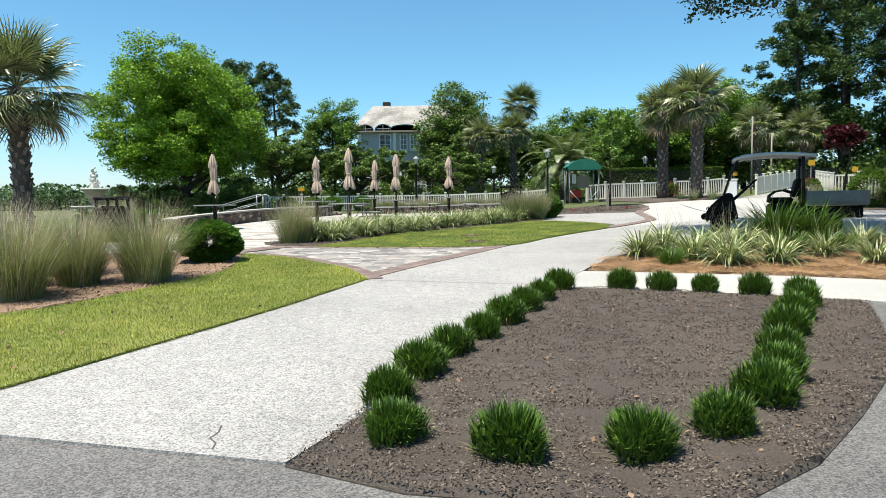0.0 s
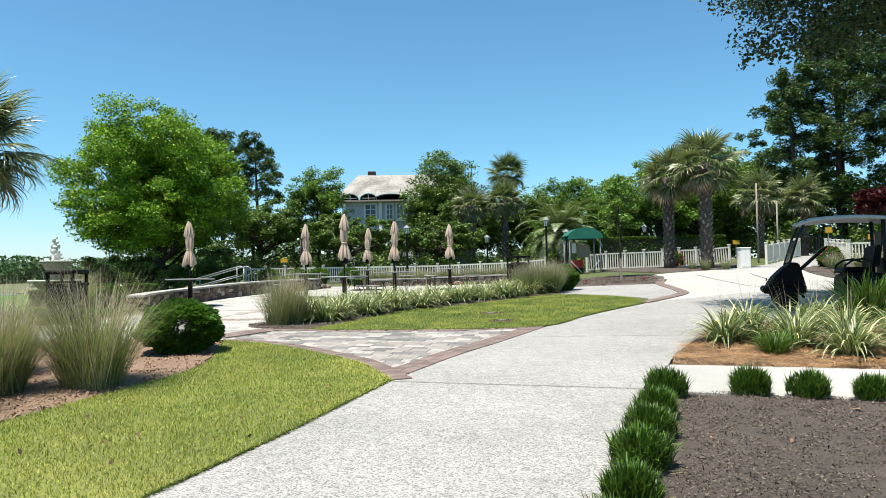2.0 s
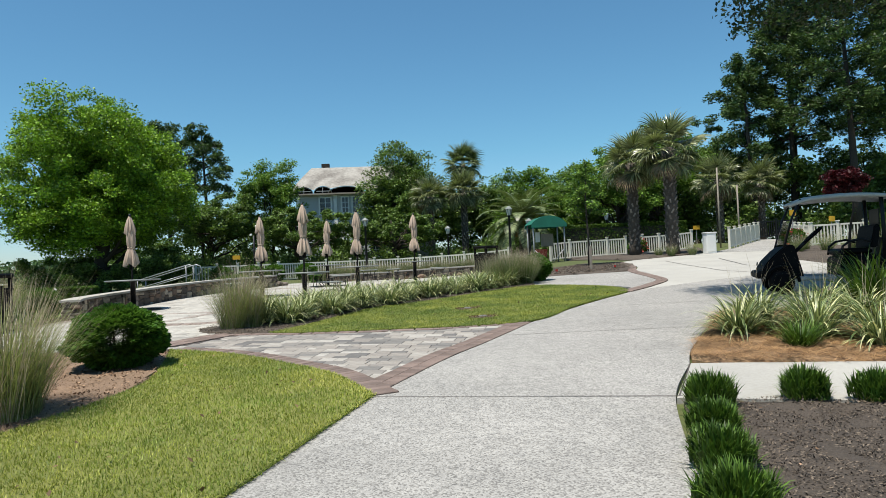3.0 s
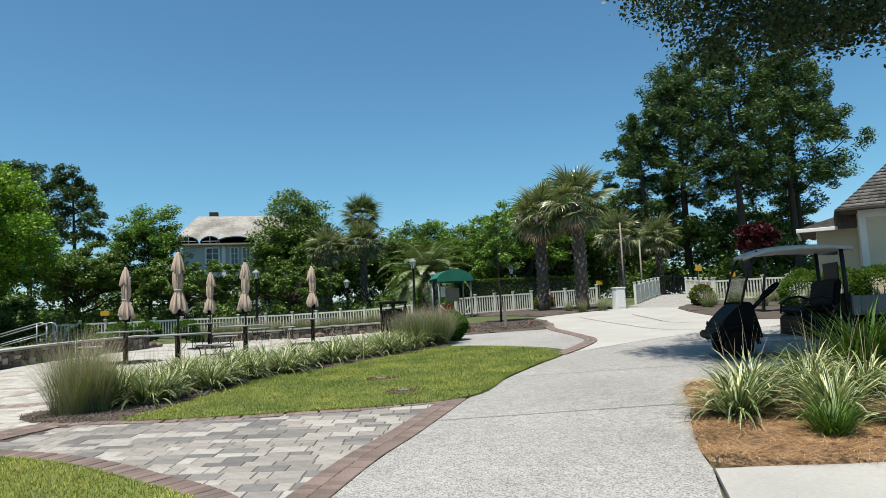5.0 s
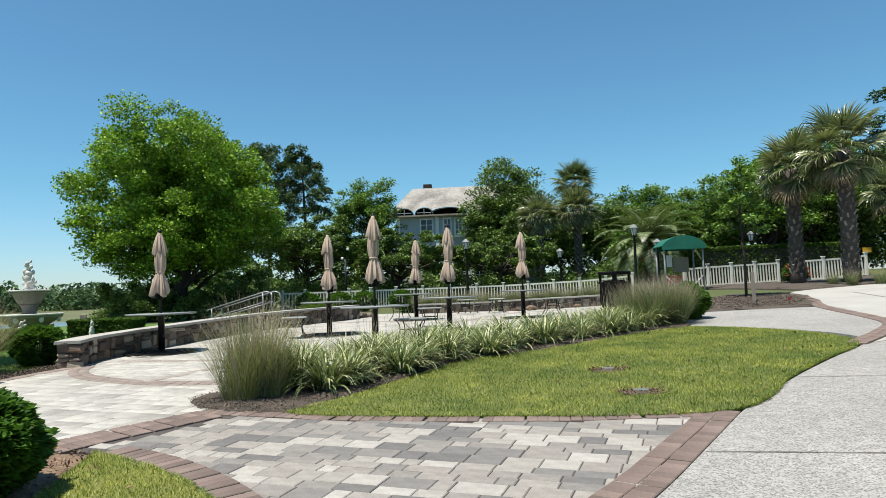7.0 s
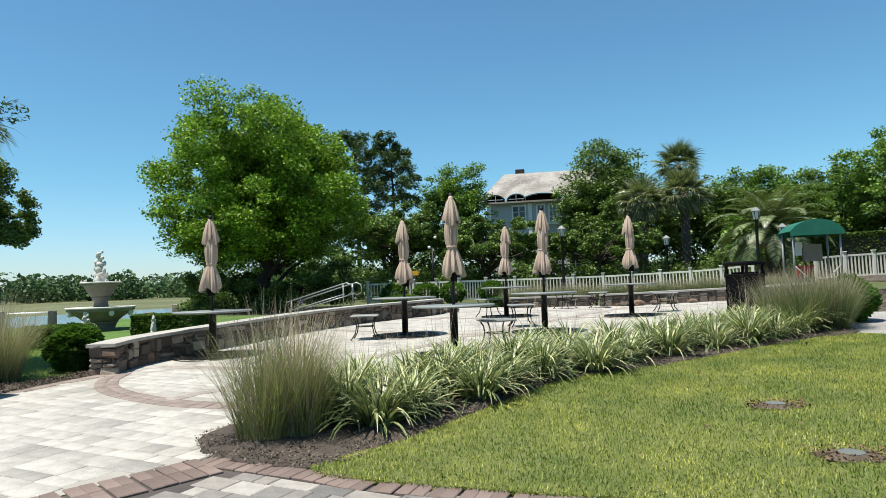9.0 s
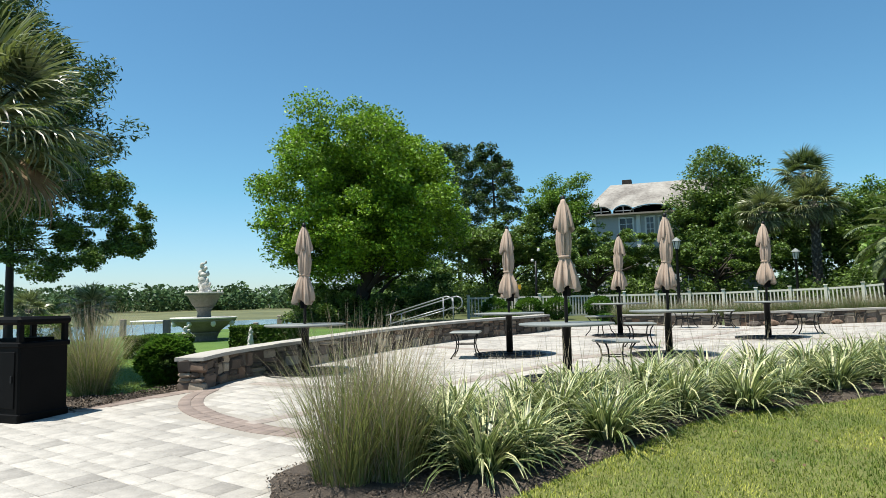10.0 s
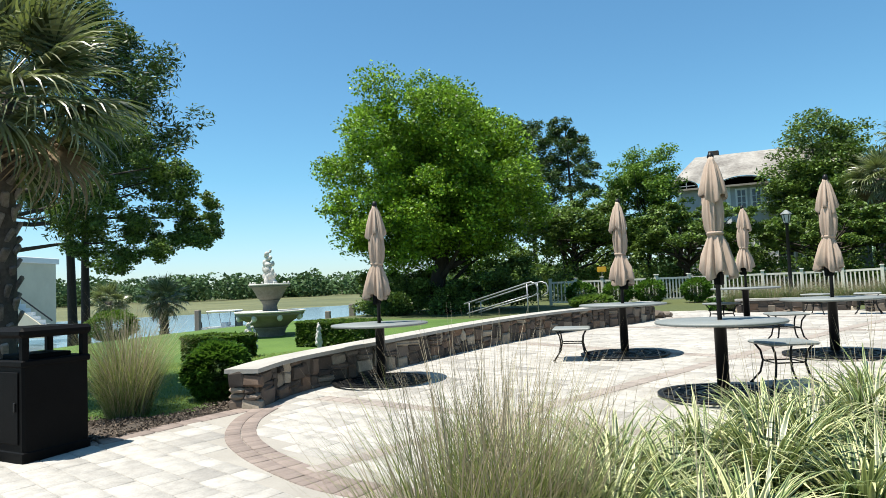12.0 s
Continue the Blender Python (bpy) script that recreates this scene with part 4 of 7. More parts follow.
            x, y = cu * ca - cv * sa, cu * sa + cv * ca
            if inside(x, y, poly) and edge_gap(x, y, poly) > margin:
                out.append((x, y, w, d))
            u += w
        v += d
    return out


PAVE_TURN = radians(-17)


def slope_at(x, y):
    return Vector((gz(x - 0.1, y) - gz(x + 0.1, y), gz(x, y - 0.1) - gz(x, y + 0.1), 0.2)).normalized()


def lay(x, y, h, angle):
    """The pose of a flat piece on the ground."""
    n = slope_at(x, y)
    ax = Vector((math.cos(angle), math.sin(angle), 0))
    ax = (ax - n * ax.dot(n)).normalized()
    m = Matrix((ax, n.cross(ax), n)).transposed().to_4x4()
    m.translation = (x, y, gz(x, y) + h)
    return m


def lay_joined(name, pieces, angle, h, material, label, category="pavement", parent=None):
    verts, faces = [], []
    rng = random.Random(5)
    quads = [(8, 9, 10, 11)] + [(p + k, p + (k + 1) % 4, q + (k + 1) % 4, q + k) for p, q in ((0, 4), (4, 8)) for k in range(4)]
    for item in pieces:
        x, y, w, d = item[:4]
        m = lay(x, y, h + rng.uniform(-0.002, 0.002), item[4] if len(item) > 4 else angle)
        a, b, e = w / 2 - 0.0025, d / 2 - 0.0025, 0.004
        base = len(verts)
        for s, z in ((0, -0.04), (0, -e), (e, 0)):
            for i, j in ((-1, -1), (1, -1), (1, 1), (-1, 1)):
                verts.append(m @ Vector((i * (a - s), j * (b - s), z)))
        faces += [tuple(base + k for k in q) for q in quads]
    return tagged(part(name, raw(name, [tuple(v) for v in verts], faces), material, parent), label, category, kind="stuff")


def band(ctrl, width, rows, unit=0.105):
    """Bricks side by side along a line: (x, y, w, d, angle)."""
    pts = curve_pts(ctrl, 0.03)
    out, run = [], 0.0
    for (ax, ay), (bx, by) in zip(pts, pts[1:]):
        run += math.hypot(bx - ax, by - ay)
        if run >= unit:
            run -= unit
            t = math.atan2(by - ay, bx - ax)
            for r in range(rows):
                o = (r + 0.5) * width / rows
                out.append((bx - math.sin(t) * o, by + math.cos(t) * o, unit, width / rows, t))
    return out


RING = [(-7.8, 19.55), (-7.55, 18.85), (-7.1, 18.25), (-6.55, 17.82), (-5.85, 17.45), (-5.2, 17.22), (-4.4, 17.18), (-3.5, 17.5)]
plaza_pieces = paver_layout(PLAZA, PAVE_TURN, 3, -0.03, 1.05)
APRON_BAND = [(-4.45, 13.76), (-4.14, 14.27), (-3.85, 14.67), (-3.54, 15.1)]


def clear_of(pieces, bricks, gap):
    """Drops the pavers that a brick band replaces."""
    b = np.array([q[:2] for q in bricks])
    return [p for p in pieces if np.min(np.hypot(b[:, 0] - p[0], b[:, 1] - p[1])) > gap]


ring_bricks, line_bricks = band(RING, 0.3, 2), []
for ctrl in ([(-7.4, 20.0), (-4.4, 19.4), (-3.2, 19.1)], [(-5.55, 17.5), (-4.2, 20.6), (-2.6, 24.2), (0.5, 31.0)], [(-6.6, 25.2), (-2.5, 23.6), (2.4, 23.8)], [(-5.6, 28.3), (0.0, 27.0), (3.4, 27.0)], [(-4.8, 30.9), (0, 30.4), (4.6, 30.8)]):
    line_bricks += band(ctrl, 0.2, 1)
ring_bricks += band([(-8.5, 17.15), (-8.1, 17.8), (-7.9, 18.6), (-7.7, 19.3)], 0.24, 1) + band([(-16, 16.7), (-8.8, 16.72)], 0.2, 1)
lay_joined("plaza_pavers", clear_of(plaza_pieces, ring_bricks + line_bricks + band(APRON_BAND, 0.48, 2), 0.17), PAVE_TURN, 0.03, "paver_pale", "pale sun-bleached tumbled pavers of the plaza")
lay_joined("plaza_brick_lines", line_bricks, 0, 0.0325, "brick_pale", "faded brown brick lines across the plaza paving")
lay_joined("plaza_brick_bands", ring_bricks, 0, 0.0335, "brick_join", "brown brick bands inlaid in the plaza paving")


# ---- plaza furniture ----
def patio_table():
    t = thing("patio_table", "round grey-green metal patio table on a black post", "table", "plaza tables")
    bm = lathe(bmesh.new(), [(0.02, 0.735), (0.6, 0.735), (0.645, 0.742), (0.65, 0.755), (0.645, 0.768), (0.3, 0.772), (0.02, 0.772)], 40)
    part("tabletop", bm, "table_top", t, flat=False)
    bm = lathe(bmesh.new(), [(0.062, 0.02), (0.062, 0.7), (0.1, 0.735)], 16)
    part("post", bm, "black_metal", t, flat=False)
    bm = lathe(bmesh.new(), [(0.16, 0.012), (0.16, 0.03), (0.08, 0.05)], 20)
    part("foot", bm, "black_metal", t, flat=False)
    g = bmesh.new()
    for r, w in ((0.63, 0.03), (0.5, 0.02), (0.37, 0.02), (0.24, 0.02)):
        n = 40
        for k in range(n):
            a0, a1 = 2 * math.pi * k / n, 2 * math.pi * (k + 1) / n
            q = [g.verts.new((rr * math.cos(a), rr * math.sin(a), z)) for z in (0.004, 0.022) for rr, a in ((r - w, a0), (r + w, a0), (r + w, a1), (r - w, a1))]
            g.faces.new(q[4:])
            g.faces.new((q[1], q[2], q[6], q[5]))
            g.faces.new((q[0], q[3], q[7], q[4])[::-1])
    for k in range(20):
        a = 2 * math.pi * k / 20
        box(g, 0.1, 0.63, -0.012, 0.012, 0.004, 0.02, m=Matrix.Rotation(a + 0.12, 4, "Z"))
        box(g, 0.4, 0.63, -0.01, 0.01, 0.004, 0.02, m=Matrix.Rotation(a - 0.1, 4, "Z"))
    part("base_grate", g, "black_metal", t, "black cast-iron lattice base ring")
    return t


def closed_umbrella(tall=2.38):
    """A furled canopy, tied twice, on a pole through a table."""
    u = thing("patio_umbrella", "closed tan canvas umbrella tied around its black pole", "umbrella", "plaza umbrellas")
    part("pole", lathe(bmesh.new(), [(0.024, 0.55), (0.024, tall - 0.03), (0.01, tall)], 10), "black_metal", u, flat=False)
    part("crank_housing", boxed(-0.035, 0.035, -0.1, 0.03, 1.02, 1.16, 0.015), "black_plastic", u)
    n = 72

    def skirt(zr, seed, folds):
        rng = random.Random(seed)
        ph = [rng.uniform(0, 6.28) for _ in range(4)]
        bm = bmesh.new()
        rings = []
        for z, r, dep in zr:
            ring = []
            for k in range(n):
                a = 2 * math.pi * k / n
                f = 1 + dep * (0.7 * math.cos(folds * a + ph[0] + 0.6 * math.sin(2 * a + ph[1])) + 0.4 * math.cos((folds * 2 + 1) * a + ph[2])) + 0.12 * math.cos(a + ph[3])
                zz = z + (0.05 * math.cos(3 * a + ph[1]) if dep > 0.3 else 0)
                ring.append(bm.verts.new((r * f * math.cos(a), r * f * math.sin(a), zz)))
            rings.append(ring)
        for a, b in zip(rings, rings[1:]):
            for k in range(n):
                bm.faces.new((a[k], a[(k + 1) % n], b[(k + 1) % n], b[k]))
        bm.faces.new(rings[-1])
        return bm
    part("canopy_lower", skirt([(1.12, 0.125, 0.5), (1.15, 0.148, 0.42), (1.31, 0.128, 0.34), (1.45, 0.098, 0.24), (1.55, 0.068, 0.08), (1.59, 0.062, 0.0)], 1, 8), "canvas", u, flat=False)
    part("canopy_middle", skirt([(1.53, 0.066, 0.08), (1.63, 0.086, 0.24), (1.78, 0.095, 0.26), (1.91, 0.088, 0.22), (1.99, 0.072, 0.06), (2.03, 0.066, 0.0)], 2, 7), "canvas", u, flat=False)
    part("canopy_top", skirt([(1.92, 0.1, 0.42), (1.95, 0.115, 0.34), (2.11, 0.094, 0.28), (2.27, 0.062, 0.18), (tall - 0.05, 0.036, 0.05), (tall - 0.01, 0.03, 0.0)], 3, 7), "canvas", u, flat=False)
    part("tie", lathe(bmesh.new(), [(0.085, 1.55), (0.088, 1.565), (0.085, 1.58)], 20), "canvas", u, flat=False)
    part("finial", lathe(bmesh.new(), [(0.03, tall - 0.05), (0.035, tall), (0.02, tall + 0.04)], 12), "black_metal", u, flat=False)
    return u


def patio_stool():
    s = thing("patio_stool", "small square metal stool with curved black legs", "stool", "plaza stools")
    part("seat", boxed(-0.27, 0.27, -0.27, 0.27, 0.44, 0.475, 0.015), "table_top", s)
    for i, j in ((-1, -1), (1, -1), (1, 1), (-1, 1)):
        pts = [(i * (0.2 + o), j * (0.2 + o), z) for o, z in ((0.02, 0.45), (-0.03, 0.36), (-0.045, 0.25), (-0.02, 0.12), (0.05, 0.012))]
        part("leg", tube(bmesh.new(), pts, 0.012, 6), "black_metal", s, flat=False)
        part("foot_pad", lathe(bmesh.new(), [(0.022, 0.0), (0.022, 0.014)], 8, (i * 0.25, j * 0.25)), "black_metal", s)
    for i in (-1, 1):
        part("stretcher", tube(bmesh.new(), [(i * 0.155, -0.155, 0.25), (i * 0.155, 0.155, 0.25)], 0.009, 6), "black_metal", s)
        part("stretcher", tube(bmesh.new(), [(-0.155, i * 0.155, 0.25), (0.155, i * 0.155, 0.25)], 0.009, 6), "black_metal", s)
    return s


def litter_bin():
    b = thing("litter_bin", "tall black square litter bin with hooded openings", "bin", "litter bins")
    part("body", boxed(-0.3, 0.3, -0.3, 0.3, 0.0, 0.82, 0.02), "black_plastic", b)
    part("plinth", boxed(-0.31, 0.31, -0.31, 0.31, -0.02, 0.08, 0.01), "black_plastic", b)
    part("collar", boxed(-0.315, 0.315, -0.315, 0.315, 0.8, 0.86, 0.012), "black_plastic", b)
    for i, j in ((-1, -1), (1, -1), (1, 1), (-1, 1)):
        part("post", boxed(i * 0.27 - 0.03, i * 0.27 + 0.03, j * 0.27 - 0.03, j * 0.27 + 0.03, 0.85, 1.06, 0.008), "black_plastic", b)
    part("chute", boxed(-0.2, 0.2, -0.2, 0.2, 0.845, 0.9, 0.01), "black_plastic", b)
    bm = boxed(-0.33, 0.33, -0.33, 0.33, 1.05, 1.14, 0.03)
    part("lid", bm, "black_plastic", b)
    part("door_panel", boxed(-0.24, 0.24, -0.312, -0.3, 0.14, 0.76, 0.006), "black_plastic", b)
    part("latch", boxed(0.19, 0.215, -0.325, -0.31, 0.42, 0.5, 0.004), "black_metal", b)
    return b


TABLES = [(-7.15, 21.2, 0.0), (-4.44, 23.85, -0.04), (-2.9, 20.97, 0.11), (-2.84, 28.2, 0.0), (-1.65, 24.03, 0.04), (0.26, 27.4, 0.04)]
first_t, first_u = patio_table(), closed_umbrella()
for i, (x, y, up) in enumerate(TABLES):
    m = pose(x, y, gz(x, y) + 0.035, 0, 0, 47 * i)
    lean = pose(x, y, gz(x, y) + 0.035 + up, 0.6 * ((i * 7) % 3 - 1), 0.7 * ((i * 5) % 3 - 1), 80 * i)
    if i == 0:
        first_t.matrix_basis, first_u.matrix_basis = m, lean
    else:
        copy_thing(first_t, m)
        copy_thing(first_u, lean)
STOOLS = [(-5.1, 23.3, 12), (-2.32, 21.65, 25), (1.15, 28.3, 5), (-3.3, 28.2, 40), (-2.2, 25.2, 15)]
first = patio_stool()
for i, (x, y, a) in enumerate(STOOLS):
    m = pose(x, y, gz(x, y) + 0.035, 0, 0, a)
    if i == 0:
        first.matrix_basis = m
    else:
        copy_thing(first, m)
b1 = litter_bin()
b1.matrix_basis = pose(-8.5, 17.38, gz(-8.5, 17.38) + 0.035, 0, 0, -3)
copy_thing(b1, pose(2.75, 27.0, gz(2.75, 27.0) + 0.035, 0, 0, 38))


# ---- stone wall ----
def stone_wall(name, ctrl, height, thick, label, seed):
    """A low wall of irregular stones along a line, under a pale cap."""
    rng = random.Random(seed)
    pts = curve_pts(ctrl, 0.2)
    wall = new(name)
    tagged(wall, label, "wall", kind="structure")

    def strip(h0, h1, out):
        bm = bmesh.new()
        rows = []
        for i, (x, y) in enumerate(pts):
            (ax, ay), (bx, by) = pts[max(i - 1, 0)], pts[min(i + 1, len(pts) - 1)]
            t = math.atan2(by - ay, bx - ax)
            nx, ny = -math.sin(t), math.cos(t)
            g = gz(x, y)
            o = thick / 2 + out
            ex = (out + 0.0) * (-1 if i == 0 else 1 if i == len(pts) - 1 else 0)
            cx, cy = x + math.cos(t) * ex, y + math.sin(t) * ex
            rows.append([bm.verts.new((cx + s * nx * o, cy + s * ny * o, g + h)) for s, h in ((-1, h0), (1, h0), (1, h1), (-1, h1))])
        for a, b in zip(rows, rows[1:]):
            for k in range(4):
                bm.faces.new((a[k], a[(k + 1) % 4], b[(k + 1) % 4], b[k]))
        bm.faces.new(rows[0][::-1])
        bm.faces.new(rows[-1])
        bmesh.ops.recalc_face_normals(bm, faces=bm.faces[:])
        return bm
    part("core", strip(-0.1, height - 0.05, -0.03), "mortar", wall)
    part("cap", strip(height - 0.05, height, 0.04), "cap", wall, "pale limestone cap")
    shapes = []
    for w in (0.13, 0.18, 0.24, 0.31):
        for d in (0.08, 0.12, 0.17, 0.22):
            bm = boxed(-w / 2 + 0.004, w / 2 - 0.004, -0.06, 0.06, -d / 2 + 0.004, d / 2 - 0.004, 0.018)
            for v in bm.verts:
                v.co += Vector((rng.uniform(-0.018, 0.018), rng.uniform(-0.016, 0.016), rng.uniform(-0.016, 0.016)))
            me = bpy.data.meshes.new("stone")
            bm.to_mesh(me)
            bm.free()
            me.materials.append(M["stone"])
            shapes.append((w, d, me))
    lens = [0.0]
    for a, b in zip(pts, pts[1:]):
        lens.append(lens[-1] + math.hypot(b[0] - a[0], b[1] - a[1]))

    def along(s):
        for i in range(len(pts) - 1):
            if lens[i + 1] >= s or i == len(pts) - 2:
                u = (s - lens[i]) / (lens[i + 1] - lens[i])
                (ax, ay), (bx, by) = pts[i], pts[i + 1]
                return ax + (bx - ax) * u, ay + (by - ay) * u, math.atan2(by - ay, bx - ax)
    def rise(x, y, t, o, w_max, spin):
        """One rough column of stones from the ground to the cap."""
        z = 0.0
        while z < height - 0.1:
            fit = [q for q in shapes if q[0] <= w_max + 0.07 and q[0] >= w_max - 0.07 and z + q[1] < height - 0.02]
            w, d, me = rng.choice(fit or shapes[:1])
            piece = new("stone", me)
            piece.parent = wall
            piece.matrix_basis = pose(x - math.sin(t) * (o[0] + rng.uniform(-0.015, 0.015)) + math.cos(t) * (o[1] + rng.uniform(-0.02, 0.02)),
                                      y + math.cos(t) * (o[0] + rng.uniform(-0.015, 0.015)) + math.sin(t) * (o[1] + rng.uniform(-0.02, 0.02)), gz(x, y) + z + d / 2, 0, rng.uniform(-4, 4), math.degrees(t) + spin)
            z += d

    for side in (-1, 1):
        s = 0.08
        while s < lens[-1] - 0.05:
            w = rng.choice((0.13, 0.18, 0.24, 0.24, 0.31))
            x, y, t = along(min(s + w / 2, lens[-1] - 0.03))
            rise(x, y, t, (side * (thick / 2 - 0.05), 0.0), w, 0)
            s += w
    for end in (0, 1):
        x, y, t = along(0.0 if end == 0 else lens[-1])
        for o in (-0.09, 0.09):
            rise(x, y, t, (o, 0.03 if end == 0 else -0.03), 0.18, 90)
    return wall


stone_wall("plaza_wall", [(-7.86, 19.35), (-8.0, 20.3), (-7.72, 22.3), (-7.25, 24.7), (-6.5, 27.1), (-5.4, 29.3), (-5.15, 30.4)], 0.48, 0.34, "curved low stone wall with a pale cap", 4)
stone_wall("planter_wall_west", [(-3.2, 33.0), (-0.5, 33.3)], 0.38, 0.3, "low stone planter wall at the plaza's edge", 5)
stone_wall("planter_wall_east", [(-0.3, 32.4), (2.5, 32.45), (5.8, 32.6)], 0.42, 0.3, "low stone planter wall below the fence", 6)


# ---- fence ----
def fence_run(a, b, name="fence", height=1.05, zoff=0.0, pitch=1.25, mat="white_wood", label="cream-painted timber fence with square posts"):
    f = thing(name, label, "fence", "white fences")
    (ax, ay), (bx, by) = a, b
    ln = math.hypot(bx - ax, by - ay)
    t = math.degrees(math.atan2(by - ay, bx - ax))
    n = max(1, round(ln / pitch))
    post = boxed(-0.06, 0.06, -0.06, 0.06, 0, height + 0.08, 0.01)
    post_me = bpy.data.meshes.new("post")
    box(post, -0.085, 0.085, -0.085, 0.085, height + 0.08, height + 0.115, 0.012)
    post.to_mesh(post_me)
    bal_me = bpy.data.meshes.new("baluster")
    boxed(-0.024, 0.024, -0.024, 0.024, 0.14, height - 0.06).to_mesh(bal_me)
    for i in range(n + 1):
        x, y = ax + (bx - ax) * i / n, ay + (by - ay) * i / n
        o = part("post", post_me, mat, f)
        o.matrix_basis = pose(x, y, gz(x, y) + zoff, 0, 0, t)
        if i == n:
            break
        x2, y2 = ax + (bx - ax) * (i + 1) / n, ay + (by - ay) * (i + 1) / n
        seg, rise = ln / n, gz(x2, y2) - gz(x, y)
        base = pose(x, y, gz(x, y) + zoff, 0, -math.degrees(math.atan2(rise, seg)), t)
        for z0, z1 in ((height - 0.1, height - 0.02), (0.1, 0.17)):
            r = part("rail", boxed(0, seg, -0.03, 0.03, z0, z1), mat, f)
            r.matrix_basis = base
        m = round(seg / 0.15)
        for k in range(1, m):
            o = part("baluster", bal_me, mat, f)
            o.matrix_basis = base @ pose(seg * k / m, 0, 0)
    return f


FENCE = [(-11.0, 42.0), (-6.6, 42.6), (-5.4, 43.4), (0.2, 43.6), (6.6, 42.4)]
for a, b in zip(FENCE, FENCE[1:]):
    fence_run(a, b)
for a, b in (((8.9, 41.6), (13.6, 42.2)), ((13.9, 40.4), (17.0, 40.8)), ((17.2, 37.0), (22.4, 43.0)), ((19.4, 33.7), (21.6, 39.0)), ((19.4, 33.6), (30.0, 31.5))):
    fence_run(a, b)
fence_run((23.4, 45.0), (26.2, 45.0), "bridge_gate", 1.15, 0.1, 1.8, "black_metal", "dark metal railing across the bridge end")


# ---- lamps ----
def lamp_post(x, y, top):
    l = thing("street_lamp", "dark green lamp post with a frosted lantern", "lamp", "lamp posts", (x, y))
    h = top - gz(x, y)
    part("pole", lathe(bmesh.new(), [(0.16, 0), (0.16, 0.25), (0.1, 0.35), (0.07, 0.6), (0.055, h - 0.6), (0.08, h - 0.55), (0.05, h - 0.5)], 12), "black_metal", l, flat=False)
    lan = part("lantern", lathe(bmesh.new(), [(0.1, h - 0.5), (0.16, h - 0.22), (0.16, h - 0.19)], 6), "lamp_glass", l, "frosted lantern glass")
    for k in range(6):
        a = math.pi * k / 3
        part("lantern_rib", tube(bmesh.new(), [(q * math.cos(a), q * math.sin(a), z) for q, z in ((0.105, h - 0.5), (0.168, h - 0.2))], 0.013, 5), "black_metal", lan)
    part("lantern_roof", lathe(bmesh.new(), [(0.21, h - 0.17), (0.19, h - 0.14), (0.07, h - 0.03), (0.02, h)], 6), "table_top", lan)
    return l


for x, y, z in ((6.19, 39.7, 4.46), (-1.63, 42.6, 4.33), (3.6, 47.0, 3.9), (13.5, 45.0, 4.3), (7.8, 42.0, 3.9)):
    lamp_post(x, y, z)


# ---- fountain ----
def statue_mesh(seed, h, lumps):
    """A carved figure as one plain rounded mass."""
    g = random.Random(seed)
    bm = bmesh.new()
    for (x, y, z, r, s) in lumps:
        vs = bmesh.ops.create_icosphere(bm, subdivisions=3, radius=1.0)["verts"]
        for v in vs:
            n = 1 + 0.1 * noise.noise(v.co * 2.5 + Vector((z * 7, 0, 0)))
            v.co = Vector((x * h + v.co.x * r * h * n, y * h + v.co.y * r * h * n, z * h + v.co.z * r * s * h * n))
    return bm


def fused(ob, size=0.02):
    """Melts a figure's masses into one skin."""
    mod = ob.modifiers.new("fuse", "REMESH")
    mod.mode, mod.voxel_size, mod.use_smooth_shade = "VOXEL", size, True
    return ob


FIGURE = [(0, 0, 0.04, 0.2, 0.3), (0.09, 0.02, 0.16, 0.075, 2.0), (-0.06, -0.03, 0.14, 0.08, 1.8), (0.16, 0, 0.12, 0.06, 1.2), (0.02, 0, 0.31, 0.115, 0.9), (-0.13, 0.02, 0.3, 0.07, 1.3), (-0.03, 0, 0.45, 0.11, 1.2), (-0.15, 0, 0.5, 0.045, 2.2), (0.1, -0.03, 0.42, 0.05, 2.0), (0.17, -0.02, 0.33, 0.045, 1.4), (-0.02, 0, 0.6, 0.1, 0.8), (0.11, 0, 0.63, 0.045, 1.9), (-0.12, -0.02, 0.66, 0.05, 1.6), (-0.02, 0.01, 0.76, 0.07, 1.2), (0.06, -0.03, 0.79, 0.05, 1.2), (-0.05, -0.02, 0.9, 0.06, 1.1), (0.04, 0.02, 0.97, 0.035, 1.6), (-0.1, 0, 0.84, 0.04, 1.3)]


def fountain(x, y, z):
    f = thing("fountain", "tiered pale stone fountain with two carved basins", "fountain", "", (x, y, z))
    part("plinth", lathe(bmesh.new(), [(0.62, -0.2), (0.62, 0.12), (0.52, 0.16), (0.52, 0.3)], 8), "fountain_stone", f)
    part("pedestal", lathe(bmesh.new(), [(0.42, 0.28), (0.4, 0.36), (0.34, 0.42), (0.36, 0.62), (0.4, 0.72), (0.45, 0.76)], 24), "fountain_stone", f, flat=False)
    part("lower_basin", lathe(bmesh.new(), [(0.4, 0.75), (0.52, 0.86), (0.7, 0.98), (0.8, 1.04), (0.85, 1.07), (0.85, 1.13), (0.78, 1.13), (0.7, 1.06), (0.2, 1.0)], 40), "fountain_stone", f, flat=False)
    part("stem", lathe(bmesh.new(), [(0.24, 1.0), (0.2, 1.12), (0.17, 1.3), (0.22, 1.4), (0.26, 1.44)], 20), "fountain_stone", f, flat=False)
    part("upper_basin", lathe(bmesh.new(), [(0.22, 1.42), (0.3, 1.5), (0.38, 1.64), (0.43, 1.74), (0.5, 1.77), (0.5, 1.82), (0.43, 1.82), (0.1, 1.74)], 32), "fountain_stone", f, flat=False)
